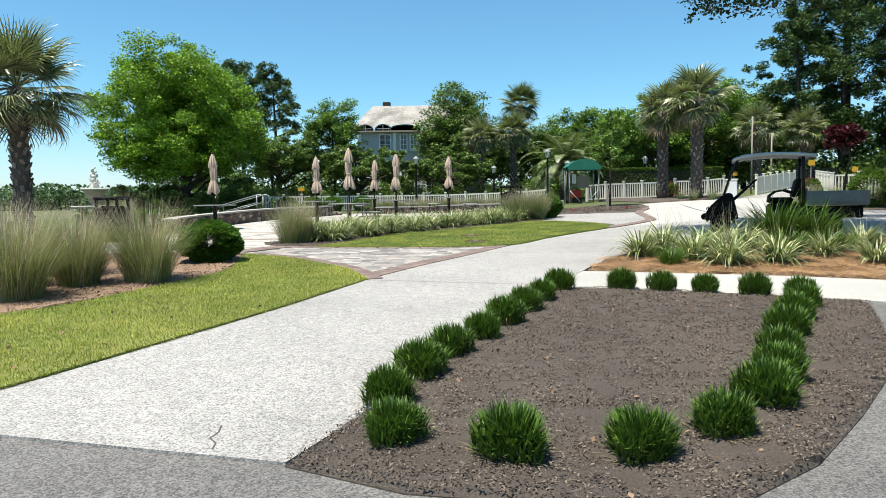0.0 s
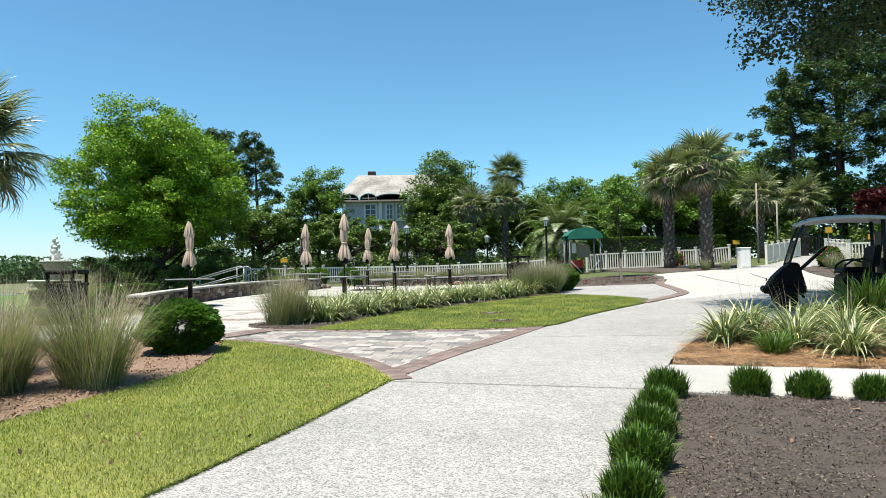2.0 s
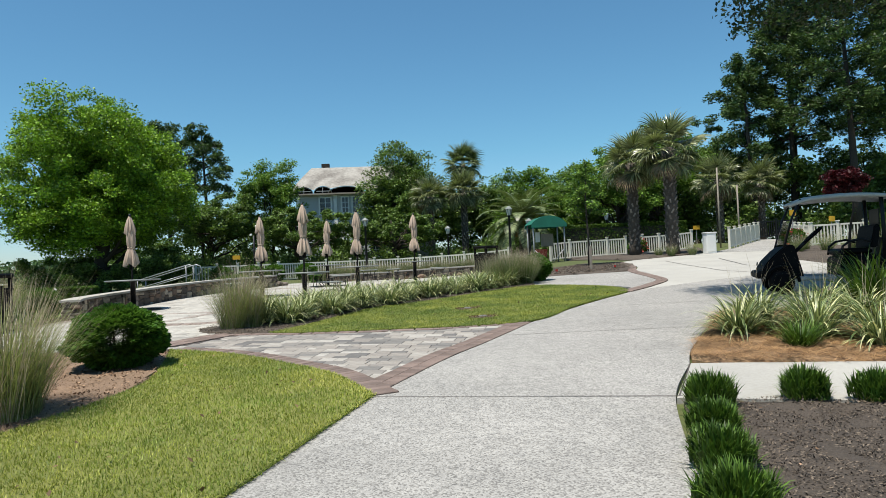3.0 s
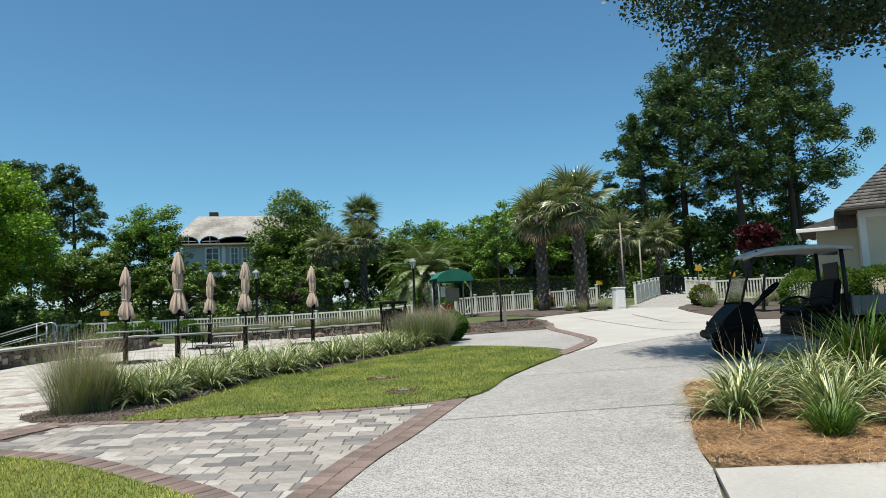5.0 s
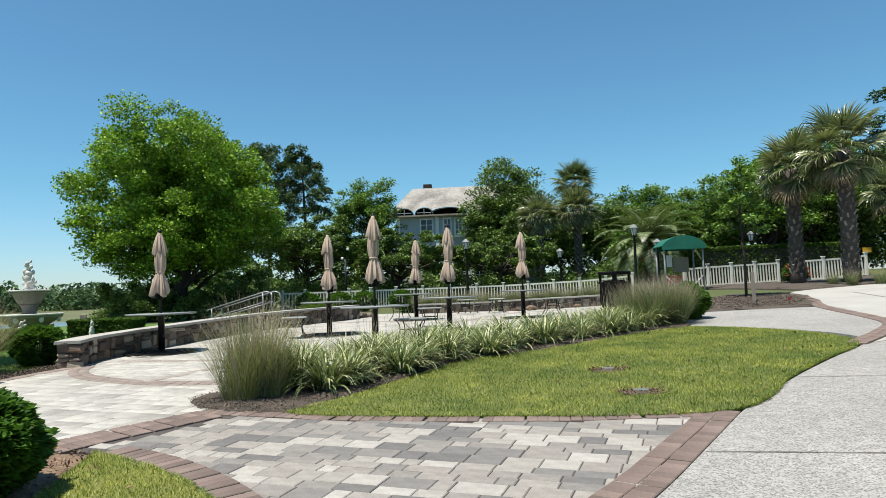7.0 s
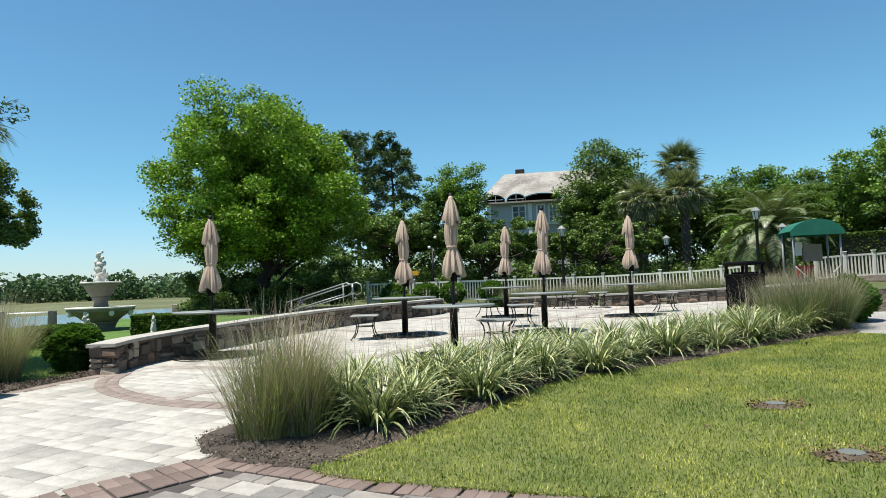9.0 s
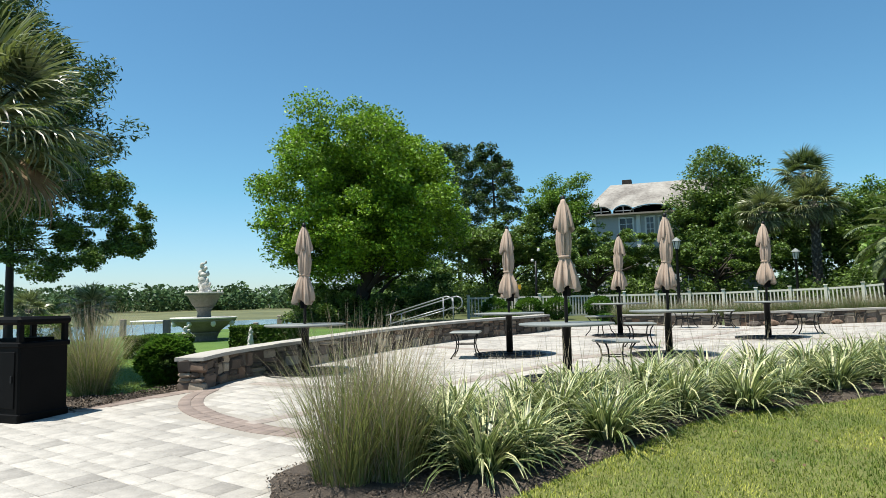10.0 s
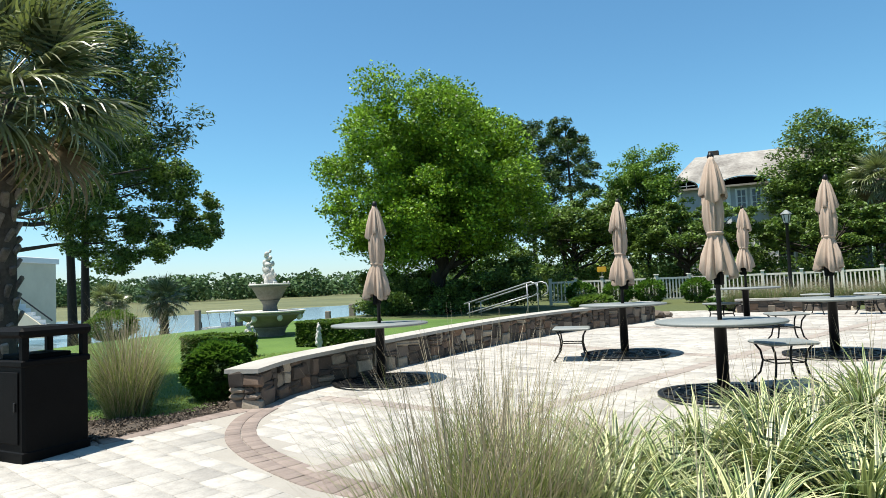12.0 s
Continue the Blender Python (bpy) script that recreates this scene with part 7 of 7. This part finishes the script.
    for k in range(7):
        a, e = k * 0.9, Vector((0.5 * math.cos(k * 0.9), 0.5 * math.sin(k * 0.9), h - 0.35 - 0.06 * k))
        st = part("fruit_stalk", tube(bmesh.new(), [(0, 0, h), (e.x * 0.7, e.y * 0.7, h + 0.12), tuple(e)], [0.03, 0.025, 0.012], 5), "orange", t, "orange hanging fruit stalk", flat=False)
        bl = [(np.array(e) + np.array([0.1 * math.cos(q), 0.1 * math.sin(q), -0.08 * q]), 0.12) for q in range(5)]
        part("fruit", leaf_cloud("fruit", crown_points(np.random.default_rng(k), bl, 120, 0.1), 0.05, k), "orange", st)
    return t


date_palm(8.2, 45.2, 3.9, 71, 3.5, 60)

# ---- trees ----
tree("maple_tree", "broad bright green maple with a dense crown", (-14.4, 38.0), 9.7, 5.05, 0.7, "leaf_maple", 210000, 0.08, 84, 0.34, 400, 0.115, "bark_dark", flat=0.15, low=-0.85, taper=0.06, core=110, fuzz=0.1)
TREES = [
    ("pine_tree", "tall pine with a flat rounded crown", (-19.3, 66), 13.9, 3.2, 7.0, "leaf_pine", 9000, 0.34, 0.25),
    ("pine_tree", "tall pine with a flat rounded crown", (-16.0, 66), 12.8, 3.0, 7.5, "leaf_pine", 9000, 0.34, 0.25),
    ("pine_tree", "tall pine with a flat rounded crown", (-23.5, 66), 12.5, 3.5, 6.0, "leaf_pine", 9000, 0.34, 0.25),
    ("oak_tree", "dark spreading oak behind the fence", (-12.5, 52), 6.3, 3.5, 0.8, "leaf_oak", 12000, 0.22, 0.2),
    ("crape_tree", "feathery crape myrtle behind the fence", (-8.8, 55), 9.0, 2.6, 1.2, "leaf_mid", 12000, 0.2, 0.15),
    ("oak_tree", "dark spreading oak behind the fence", (-6.0, 50), 4.7, 3.3, 0.6, "leaf_oak", 12000, 0.2, 0.2),
    ("oak_tree", "rounded oak beside the house", (1.7, 66), 12.4, 4.2, 2.0, "leaf_oak", 16000, 0.26, 0.3),
    ("oak_tree", "dark oak behind the fence", (0.4, 52), 4.3, 3.2, 0.5, "leaf_oak", 12000, 0.2, 0.2),
    ("oak_tree", "dark oak behind the fence", (3.5, 60), 7.0, 3.6, 0.5, "leaf_oak", 12000, 0.24, 0.2),
    ("oak_tree", "dark oak behind the fence", (8.5, 62), 7.5, 3.8, 0.5, "leaf_oak", 12000, 0.24, 0.2),
    ("broad_tree", "mid-green broadleaf tree beyond the fence", (15.7, 88), 11.5, 4.0, 2.0, "leaf_mid", 9000, 0.34, 0.2),
    ("broad_tree", "mid-green broadleaf tree beyond the fence", (20.0, 88), 12.0, 4.2, 2.0, "leaf_mid", 9000, 0.34, 0.2),
    ("broad_tree", "mid-green broadleaf tree beyond the fence", (22.5, 80), 9.6, 4.5, 1.5, "leaf_bright", 9000, 0.34, 0.2),
    ("broad_tree", "bright green broadleaf tree behind the fence", (13.4, 52), 5.6, 3.4, 0.8, "leaf_bright", 10000, 0.2, 0.15),
    ("broad_tree", "dense green tree behind the palms", (15.0, 47), 7.6, 3.2, 1.0, "leaf_mid", 12000, 0.2, 0.2),
    ("broad_tree", "dense green tree behind the palms", (19.0, 50), 8.6, 3.6, 1.0, "leaf_mid", 12000, 0.22, 0.2),
    ("broad_tree", "dark green tree in the wood", (25.0, 56), 9.0, 4.5, 0.8, "leaf_oak", 12000, 0.26, 0.2),
    ("broad_tree", "dark green tree in the wood", (38.0, 53), 8.0, 4.6, 0.8, "leaf_oak", 12000, 0.26, 0.2),
    ("broad_tree", "dark green tree in the wood", (31.0, 58), 8.6, 4.6, 0.8, "leaf_oak", 12000, 0.26, 0.2),
    ("pine_tree", "very tall pine in a dense stand", (30.5, 45), 17.5, 3.6, 7.5, "leaf_pine", 14000, 0.3, 0.3),
    ("pine_tree", "very tall pine in a dense stand", (34.8, 45), 16.5, 3.6, 7.0, "leaf_pine", 14000, 0.3, 0.3),
    ("pine_tree", "very tall pine in a dense stand", (29.5, 50), 15.8, 3.3, 7.0, "leaf_pine", 14000, 0.3, 0.28),
    ("pine_tree", "very tall pine in a dense stand", (26.3, 50), 12.5, 2.8, 6.0, "leaf_pine", 12000, 0.3, 0.25),
    ("pine_tree", "very tall pine in a dense stand", (38.0, 48), 17.0, 4.0, 6.0, "leaf_pine", 12000, 0.3, 0.3),
    ("pine_tree", "very tall pine in a dense stand", (31.0, 52), 18.0, 4.0, 7.0, "leaf_pine", 12000, 0.3, 0.3),
    ("pine_tree", "tall pine on the creek bank", (-32.55, 34.9), 19.0, 5.2, 6.5, "leaf_pine", 14000, 0.28, 0.24),
    ("pine_tree", "tall pine on the creek bank", (-33.0, 35.9), 17.5, 4.8, 6.5, "leaf_pine", 14000, 0.28, 0.24),
]
for i, (nm, lb, p, h, sp, bare, mt, n, sz, tr) in enumerate(TREES):
    if nm == "pine_tree":
        pine(nm, lb, p, h + 0.3, sp, max(bare * 0.9, h * 0.38), 100 + i, tr, 260 if h > 15 else 150)
        continue
    tree(nm, lb, p, h + 0.3, sp * 1.15, max(bare * 0.5, 1.5 if p[1] < 64 else 0.5), mt, int(n * 2.2), sz * 0.52, 100 + i, tr, 150, 0.21, "bark_dark", 0.25, low=-0.8, group="woodland trees", dome=0.65)
# oak leaning out over the creek lawn
lean, g1 = [], random.Random(5)
for k in range(130):
    s = g1.uniform(0, 1)
    lo, hi = 5.3 - 1.3 * math.sin(math.pi * min(1, s * 1.25)), 11.2 - 4.4 * s ** 2
    z, side = g1.uniform(lo, hi), g1.uniform(-1.3, 1.3)
    lean.append(((3.6 + 4.2 * s - 0.75 * side, 1.2 + 4.2 * s + 0.65 * side, z), g1.uniform(0.2, 0.62)))
tree("oak_tree", "live oak leaning over the creek bank", (-31.2, 29.6), 10.6, 3.0, 6.0, "leaf_oak", 80000, 0.075, 141, 0.3, 60, 0.2, "bark_dark", 0.2, low=-0.5, group="woodland trees", extra=lean, limbs=5)
# overhanging live oak by the cart; its grid of unseen lumps is added to shade it
tree("live_oak", "large live oak overhanging the drive", (12.4, 14.0), 11.5, 7.0, 5.2, "leaf_live_oak_backlit", 150000, 0.06, 140, 0.4, 200, 0.22, "bark_dark", 0.2, low=-0.8, extra=[((-8.0 + 0.9 * (k % 5), -1.2 + 0.9 * (k // 5), 9.2 + 0.5 * (k % 3)), 1.2) for k in range(20)] * 2 + [((-6.9, 1.1, 4.75), 0.2), ((-6.6, 0.9, 4.95), 0.35), ((-6.2, 0.7, 5.0), 0.55), ((-6.5, 1.4, 5.3), 0.55), ((-5.7, 0.3, 5.0), 0.65), ((-5.4, 1.0, 5.4), 0.8), ((-4.9, 0.2, 5.3), 0.8), ((-4.3, 0.8, 5.5), 0.9), ((-3.8, -0.4, 5.4), 0.9), ((-3.2, 0.6, 5.7), 1.0), ((-5.9, 1.6, 6.0), 0.8), ((-5.0, 2.0, 6.4), 1.0), ((-4.0, 2.4, 6.6), 1.1), ((-4.6, -0.6, 6.2), 1.0), ((-5.6, 0.4, 6.6), 1.0), ((-5.8, 3.4, 7.2), 0.9), ((-4.8, 4.2, 7.4), 1.0), ((-6.0, 1.2, 7.6), 1.1), ((-4.8, 0.8, 7.9), 1.3)], limbs=8)


def thicket(name, label, spots, seed, n, size, mat):
    """Dense undergrowth as one mass of leaves. spots: (x, y, radius, height)."""
    g = np.random.default_rng(seed)
    bl = []
    for x, y, r, h in spots:
        for k in range(9):
            a, q = g.uniform(0, 6.28), g.uniform(0, 1) ** 0.5
            zz = h * g.uniform(0.1, 0.9)
            bl.append((np.array([x + r * q * math.cos(a), y + r * q * math.sin(a), gz(x, y) + zz]), r * 0.45 * (1.15 - 0.5 * zz / h)))
    tagged(part(name, leaf_cloud(name, crown_points(g, bl, n, 0.1), size, seed), mat), label, "shrubs", kind="stuff")


g0 = random.Random(4)
thicket("undergrowth", "dark evergreen undergrowth behind the fence", [(-22 + 1.6 * i + g0.uniform(-1, 1), 50 + g0.uniform(0, 3), 1.8, g0.uniform(1.4, 3.0)) for i in range(26)], 5, 45000, 0.1, "leaf_oak")
thicket("undergrowth", "tall dark woodland filling the background", [(-26 + 2.4 * i + g0.uniform(-1, 1), 57 + g0.uniform(0, 6), 3.2, g0.uniform(4.3, 5.5)) for i in range(30)], 6, 55000, 0.17, "leaf_oak")
thicket("undergrowth", "shaded woodland behind the bridge", [(19 + 2.0 * i + g0.uniform(-1, 1), 50 - 0.5 * i + g0.uniform(0, 3), 2.8, g0.uniform(4.0, 6.5)) for i in range(15)], 7, 45000, 0.18, "leaf_oak")
thicket("undergrowth", "mixed green shrubs behind the fence", [(9.0 + 1.5 * i + g0.uniform(-1, 1), 51 + g0.uniform(0, 2), 1.8, g0.uniform(3.0, 4.6)) for i in range(9)], 8, 30000, 0.14, "leaf_mid")
# added leaf mass that closes gaps and stands in for the maple's deep shade
thicket("undergrowth", "shrubs added in place of the dark shade under the maple", [(-18.5 + 0.9 * i, 39.5 + g0.uniform(-1, 2), 1.1, g0.uniform(1.2, 2.3)) for i in range(9)] + [(-16.0 + 0.8 * i, 36.2 + 0.3 * i, 0.9, 1.5) for i in range(5)], 9, 50000, 0.07, "leaf_oak")


def far_wood():
    g = np.random.default_rng(9)
    pts = []
    for i in range(700):
        a = g.uniform(-1.75, 0.2)
        d = g.uniform(330, 430)
        x, y = -2 + d * math.sin(a), 13 + d * math.cos(a)
        h, r = g.uniform(5, 13), g.uniform(5, 10)
        c = g.normal(size=(160, 3))
        c /= np.linalg.norm(c, axis=1)[:, None]
        pts.append(np.array([x, y, h * 0.55 - 0.6]) + c * np.array([r, r, h * 0.5]))
    me = leaf_cloud("far_wood", np.concatenate(pts), 1.3, 10, up=0.3)
    tagged(part("far_wood", me, "far_wood"), "distant dark green woods across the marsh", "trees", kind="stuff")


far_wood()


def hedge(x0, x1, y0, y1, h, seed, n, mat="leaf_bright", label="clipped bright green hedge", turn=0.0):
    g = np.random.default_rng(seed)
    cx, cy = (x0 + x1) / 2, (y0 + y1) / 2
    t = thing("hedge", label, "hedge", "hedges", (cx, cy), turn)
    a, b = (x1 - x0) / 2, (y1 - y0) / 2
    p = g.uniform(-1, 1, (n, 3))
    f = g.integers(0, 4, n)
    for k, (ax, s) in enumerate(((0, -1), (0, 1), (1, -1), (1, 1))):
        p[f == k, ax] = s * g.uniform(0.85, 1.0, (f == k).sum())
    topm = g.uniform(size=n) < 0.4
    p[topm, 2] = g.uniform(0.85, 1.02, topm.sum())
    q = np.stack([p[:, 0] * a, p[:, 1] * b, (p[:, 2] + 1) / 2 * h], 1)
    part("foliage", leaf_cloud("foliage", q, 0.07, seed, up=0.6), mat, t)
    # a plain dark box fills the hedge behind its leaves
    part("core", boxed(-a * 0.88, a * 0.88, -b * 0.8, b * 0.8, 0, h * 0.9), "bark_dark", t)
    return t


hedge(10.0, 18.5, 44.4, 45.6, 2.0, 91, 20000)
hedge(-12.3, -11.2, 22.6, 23.4, 0.45, 92, 6000, label="clipped green hedge beside the fountain")
hedge(-11.3, -9.7, 24.7, 25.5, 0.5, 93, 9000, label="clipped green hedge beside the fountain")
hedge(-4.0, -0.6, 34.0, 34.8, 0.35, 94, 4000, "leaf_shrub", "low clipped green planting above the planter wall")
for i, (x, y) in enumerate([(-9.3, 40.6), (-7.9, 41.0), (-6.7, 41.4), (-5.0, 42.2)]):
    shrub(x, y, 0.62, 1.0, 300 + i, n=2600, size=0.07, label="round dark shrub in front of the fence", group="fence shrubs")
shrub(-8.0, 37.0, 0.8, 0.55, 310, n=2600, size=0.07, mat="leaf_bright", label="low spreading green shrub by the lawn")
shrub(13.7, 40.6, 0.55, 0.95, 311, n=2600, size=0.07, label="shrub with pink blossom by the fence")
shrub(13.6, 40.3, 0.57, 1.0, 312, n=80, size=0.08, mat="flower", label="pink blossom over the fence shrub", name="blossom")
tree("red_maple", "small dark red maple in the mulch bed", (14.8, 25.0), 3.2, 0.8, 1.8, "leaf_red", 6000, 0.07, 320, 0.06, 40, 0.3, "bark_dark", 0.2)
for i in range(20):
    x = -3.3 + 0.46 * i
    ornamental(x, 33.9 + 0.3 * math.sin(i * 2.1), 3 + i % 2, 0.6 + 0.07 * (i % 3), "soft green grass in the raised planter", 0.85, 0.1, True)
for x, y, s in ((12.4, 33.4, 0.7), (13.3, 33.2, 0.75), (12.0, 33.9, 0.65), (16.2, 29.8, 0.9), (16.9, 29.0, 0.95), (17.5, 28.2, 0.9), (18.8, 28.4, 1.0), (17.0, 30.6, 0.9), (20.4, 28.6, 1.0), (19.6, 30.0, 0.95)):
    ornamental(x, y, 5, s, "green grass clump in dark mulch", 0.8, green=True)
cabbage_palm(-32.2, 40.0, 1.8, 330, r=0.2, fronds=26, blade=0.9, stalk=0.7, label="short palm on the creek bank")
cabbage_palm(-43.0, 45.0, 1.8, 331, r=0.2, fronds=26, blade=0.9, stalk=0.8, label="short palm on the creek bank")
shrub(-21.0, 28.0, 0.75, 1.0, 332, mat="leaf_bright", n=6000, size=0.05, label="yellow-green shrub near the palm")
for x, y in ((-1.4, 31.6), (-0.4, 31.4)):
    copy_thing(first, pose(x, y, gz(x, y) + 0.035, 0, 0, 20 * x))

# ---- loose litter on the beds ----
flakes("mulch_chips", "loose dark bark chips on the mulch bed", BED, 60000, 0.009, 401, "chip", 0.03, 2.6, 0.025)
flakes("mulch_chips", "loose dark bark chips in the lily bed", FLAX, 26000, 0.011, 402, "chip", 0.04, 2.4, 0.03)
flakes("mulch_chips", "loose brown bark chips among the tall grasses", [q for q in MULCH_W if q[0] > -14.5], 30000, 0.018, 403, "chip_brown", 0.036, 2.2, 0.03)
flakes("mulch_chips", "loose dark chips behind the bin", [(-12, 16.9), (-8.65, 16.9), (-8.2, 17.9), (-8.0, 19.3), (-8.42, 20.6), (-8.45, 19.05), (-8.7, 18.6), (-9.4, 18.5)], 12000, 0.016, 404, "chip", 0.03, 2.2, 0.03)
flakes("mulch_chips", "loose brown mulch round the staked tree", [(3.6, 25.6), (5.0, 26.0), (6.9, 25.8), (8.2, 27.7), (8.9, 30.8), (7.5, 32), (5, 30.8), (3.9, 28)], 14000, 0.02, 411, "chip", 0.04, 2.2, 0.04)
flakes("fallen_leaves", "scattered brown fallen leaves on the lawn", LAWN_MID, 120, 0.03, 405, "litter", 0.075, 1.4)
flakes("fallen_leaves", "scattered brown fallen leaves on the lawn", LAWN_LEFT, 120, 0.03, 406, "litter", 0.075, 1.4)
flakes("fallen_leaves", "scattered dry leaves on the mulch", BED, 90, 0.03, 407, "chip_brown", 0.036, 1.4, 0.025)


def straw_litter(poly, n, seed):
    g = np.random.default_rng(seed)
    p = np.array([(x, y, gz(x, y) + 0.035 + lumpy(x, y, 0.05)) for x, y in scatter(poly, n, seed)])
    me = blades("straw", (p, g.uniform(0, 6.28, n), g.uniform(0.1, 0.22, n), g.uniform(1.25, 1.6, n), g.uniform(-0.2, 0.3, n), g.uniform(0.003, 0.006, n)), 1)
    tagged(part("pine_straw", me, "needle"), "loose rusty pine needles", "mulch", kind="stuff")


straw_litter([q for q in STRAW if q[0] < 9], 60000, 408)


def valve_cover(x, y, seed):
    g = np.random.default_rng(seed)
    v = thing("valve_cover", "small grey cover in a bare patch of lawn", "cover", "valve covers", (x, y))
    bm = bmesh.new()
    rim = [bm.verts.new(((0.15 + 0.05 * g.uniform(-1, 1)) * math.cos(a) * 1.4, (0.15 + 0.05 * g.uniform(-1, 1)) * math.sin(a), 0.036)) for a in (2 * math.pi * k / 18 for k in range(18))]
    mid = [bm.verts.new((q.co.x * 0.7, q.co.y * 0.7, 0.062)) for q in rim]
    for k in range(18):
        bm.faces.new((rim[k], rim[(k + 1) % 18], mid[(k + 1) % 18], mid[k]))
    bm.faces.new(mid)
    part("bare_soil", bm, "soil", v, "bare brown soil round the cover")
    part("lid", lathe(bmesh.new(), [(0.085, 0.05), (0.085, 0.067), (0.075, 0.07)], 20), "bed_grey", v, "grey plastic lid")
    q = g.uniform(-0.2, 0.2, (160, 3)) * np.array([1.3, 1, 0])
    q = q[np.hypot(q[:, 0], q[:, 1]) > 0.09]
    part("dry_thatch", leaf_cloud("dry_thatch", q + np.array([0, 0, 0.066]), 0.016, seed, up=1.0, long=2.6), "litter", v, "dry brown thatch")


valve_cover(0.72, 17.21, 1)
valve_cover(0.78, 15.65, 2)


def rock(x, y, r, seed):
    bm = bmesh.new()
    for v in bmesh.ops.create_icosphere(bm, subdivisions=2, radius=r)["verts"]:
        v.co *= 1 + 0.35 * noise.noise(v.co * 3 / r + Vector((seed, 0, 0)))
        v.co.z *= 0.55
    o = part("rock", bm, "stone")
    o.matrix_basis = pose(x, y, gz(x, y) + 0.04 + r * 0.3, 0, 0, 50 * seed)
    tagged(o, "rough brown rock at the foot of the wall", "rock", "loose rocks")


for i, (x, y, r0) in enumerate([(-5.0, 31.0, 0.22), (-4.8, 31.4, 0.16), (-5.3, 31.3, 0.2), (0.4, 32.0, 0.16), (0.8, 31.9, 0.2), (1.3, 32.05, 0.15), (1.8, 31.95, 0.18), (2.4, 32.1, 0.14)]):
    rock(x, y, r0, i + 1)
for i, (x, y) in enumerate(((14.6, 22.9), (15.4, 22.3), (16.0, 21.6))):
    shrub(x, y, 0.75, 1.4, 315 + i, n=4500, size=0.06, mat="leaf_bright", label="yellow-green shrub against the cream building", group="building shrubs")
shrub(17.0, 31.2, 0.5, 0.95, 313, n=2600, size=0.07, label="shrub with pink blossom beside the bridge")
shrub(16.95, 31.0, 0.52, 1.0, 314, n=70, size=0.08, mat="flower", label="pink blossom over the bridge shrub", name="blossom")


# ---- single pavers and bricks of the apron ----
piece_meshes = {}
rng = random.Random(8)
apron_pieces = clear_of(paver_layout(TRI, PAVE_TURN, 12, 0.1, 0.9), band(APRON_BAND, 0.48, 2), 0.2)
for x, y, w, d in apron_pieces:
    key = (round(w, 3), round(d, 3))
    if key not in piece_meshes:
        piece_meshes[key] = paver_mesh(w, d)
        piece_meshes[key].materials.append(M["paver"])
    o = new("paver", piece_meshes[key])
    o.parent = tri_bed
    o.matrix_basis = lay(x, y, 0.026 + rng.uniform(-0.002, 0.002), PAVE_TURN)


def brick_course(ctrl, width, rows, h, parent):
    key = ("brick", round(width / rows, 3))
    if key not in piece_meshes:
        piece_meshes[key] = paver_mesh(0.105, width / rows, 0.003)
        piece_meshes[key].materials.append(M["brick"])
    for x, y, w, d, t in band(ctrl, width, rows):
        o = new("brick", piece_meshes[key])
        o.parent = parent
        o.matrix_basis = lay(x, y, h + rng.uniform(-0.002, 0.002), t)


brick_course([(-1.15, 10.05), (-0.24, 11.87), (0.4, 12.9), (1.42, 14.59)], 0.34, 2, 0.034, tri_bed)
brick_course([(-4.1, 13.8), (-3.4, 13.35), (-2.75, 12.75), (-2.12, 11.95), (-1.59, 11.2), (-1.15, 10.05)], 0.26, 1, 0.036, tri_bed)
brick_course([(-3.95, 15.28), (-2.9, 14.98), (-2.3, 14.78), (-0.6, 14.55), (1.3, 14.45)], 0.2, 1, 0.036, tri_bed)
brick_course(APRON_BAND, 0.48, 2, 0.036, tri_bed)
kerb = new("brick_kerb")
tagged(kerb, "curved brown brick edging of the path", "edging", kind="structure")
brick_course([(4.6, 18.4), (5.6, 19.5), (6.55, 20.8), (6.95, 22.3), (7.5, 25.2), (8.6, 28.2), (9.3, 31.5)], 0.3, 2, 0.045, kerb)
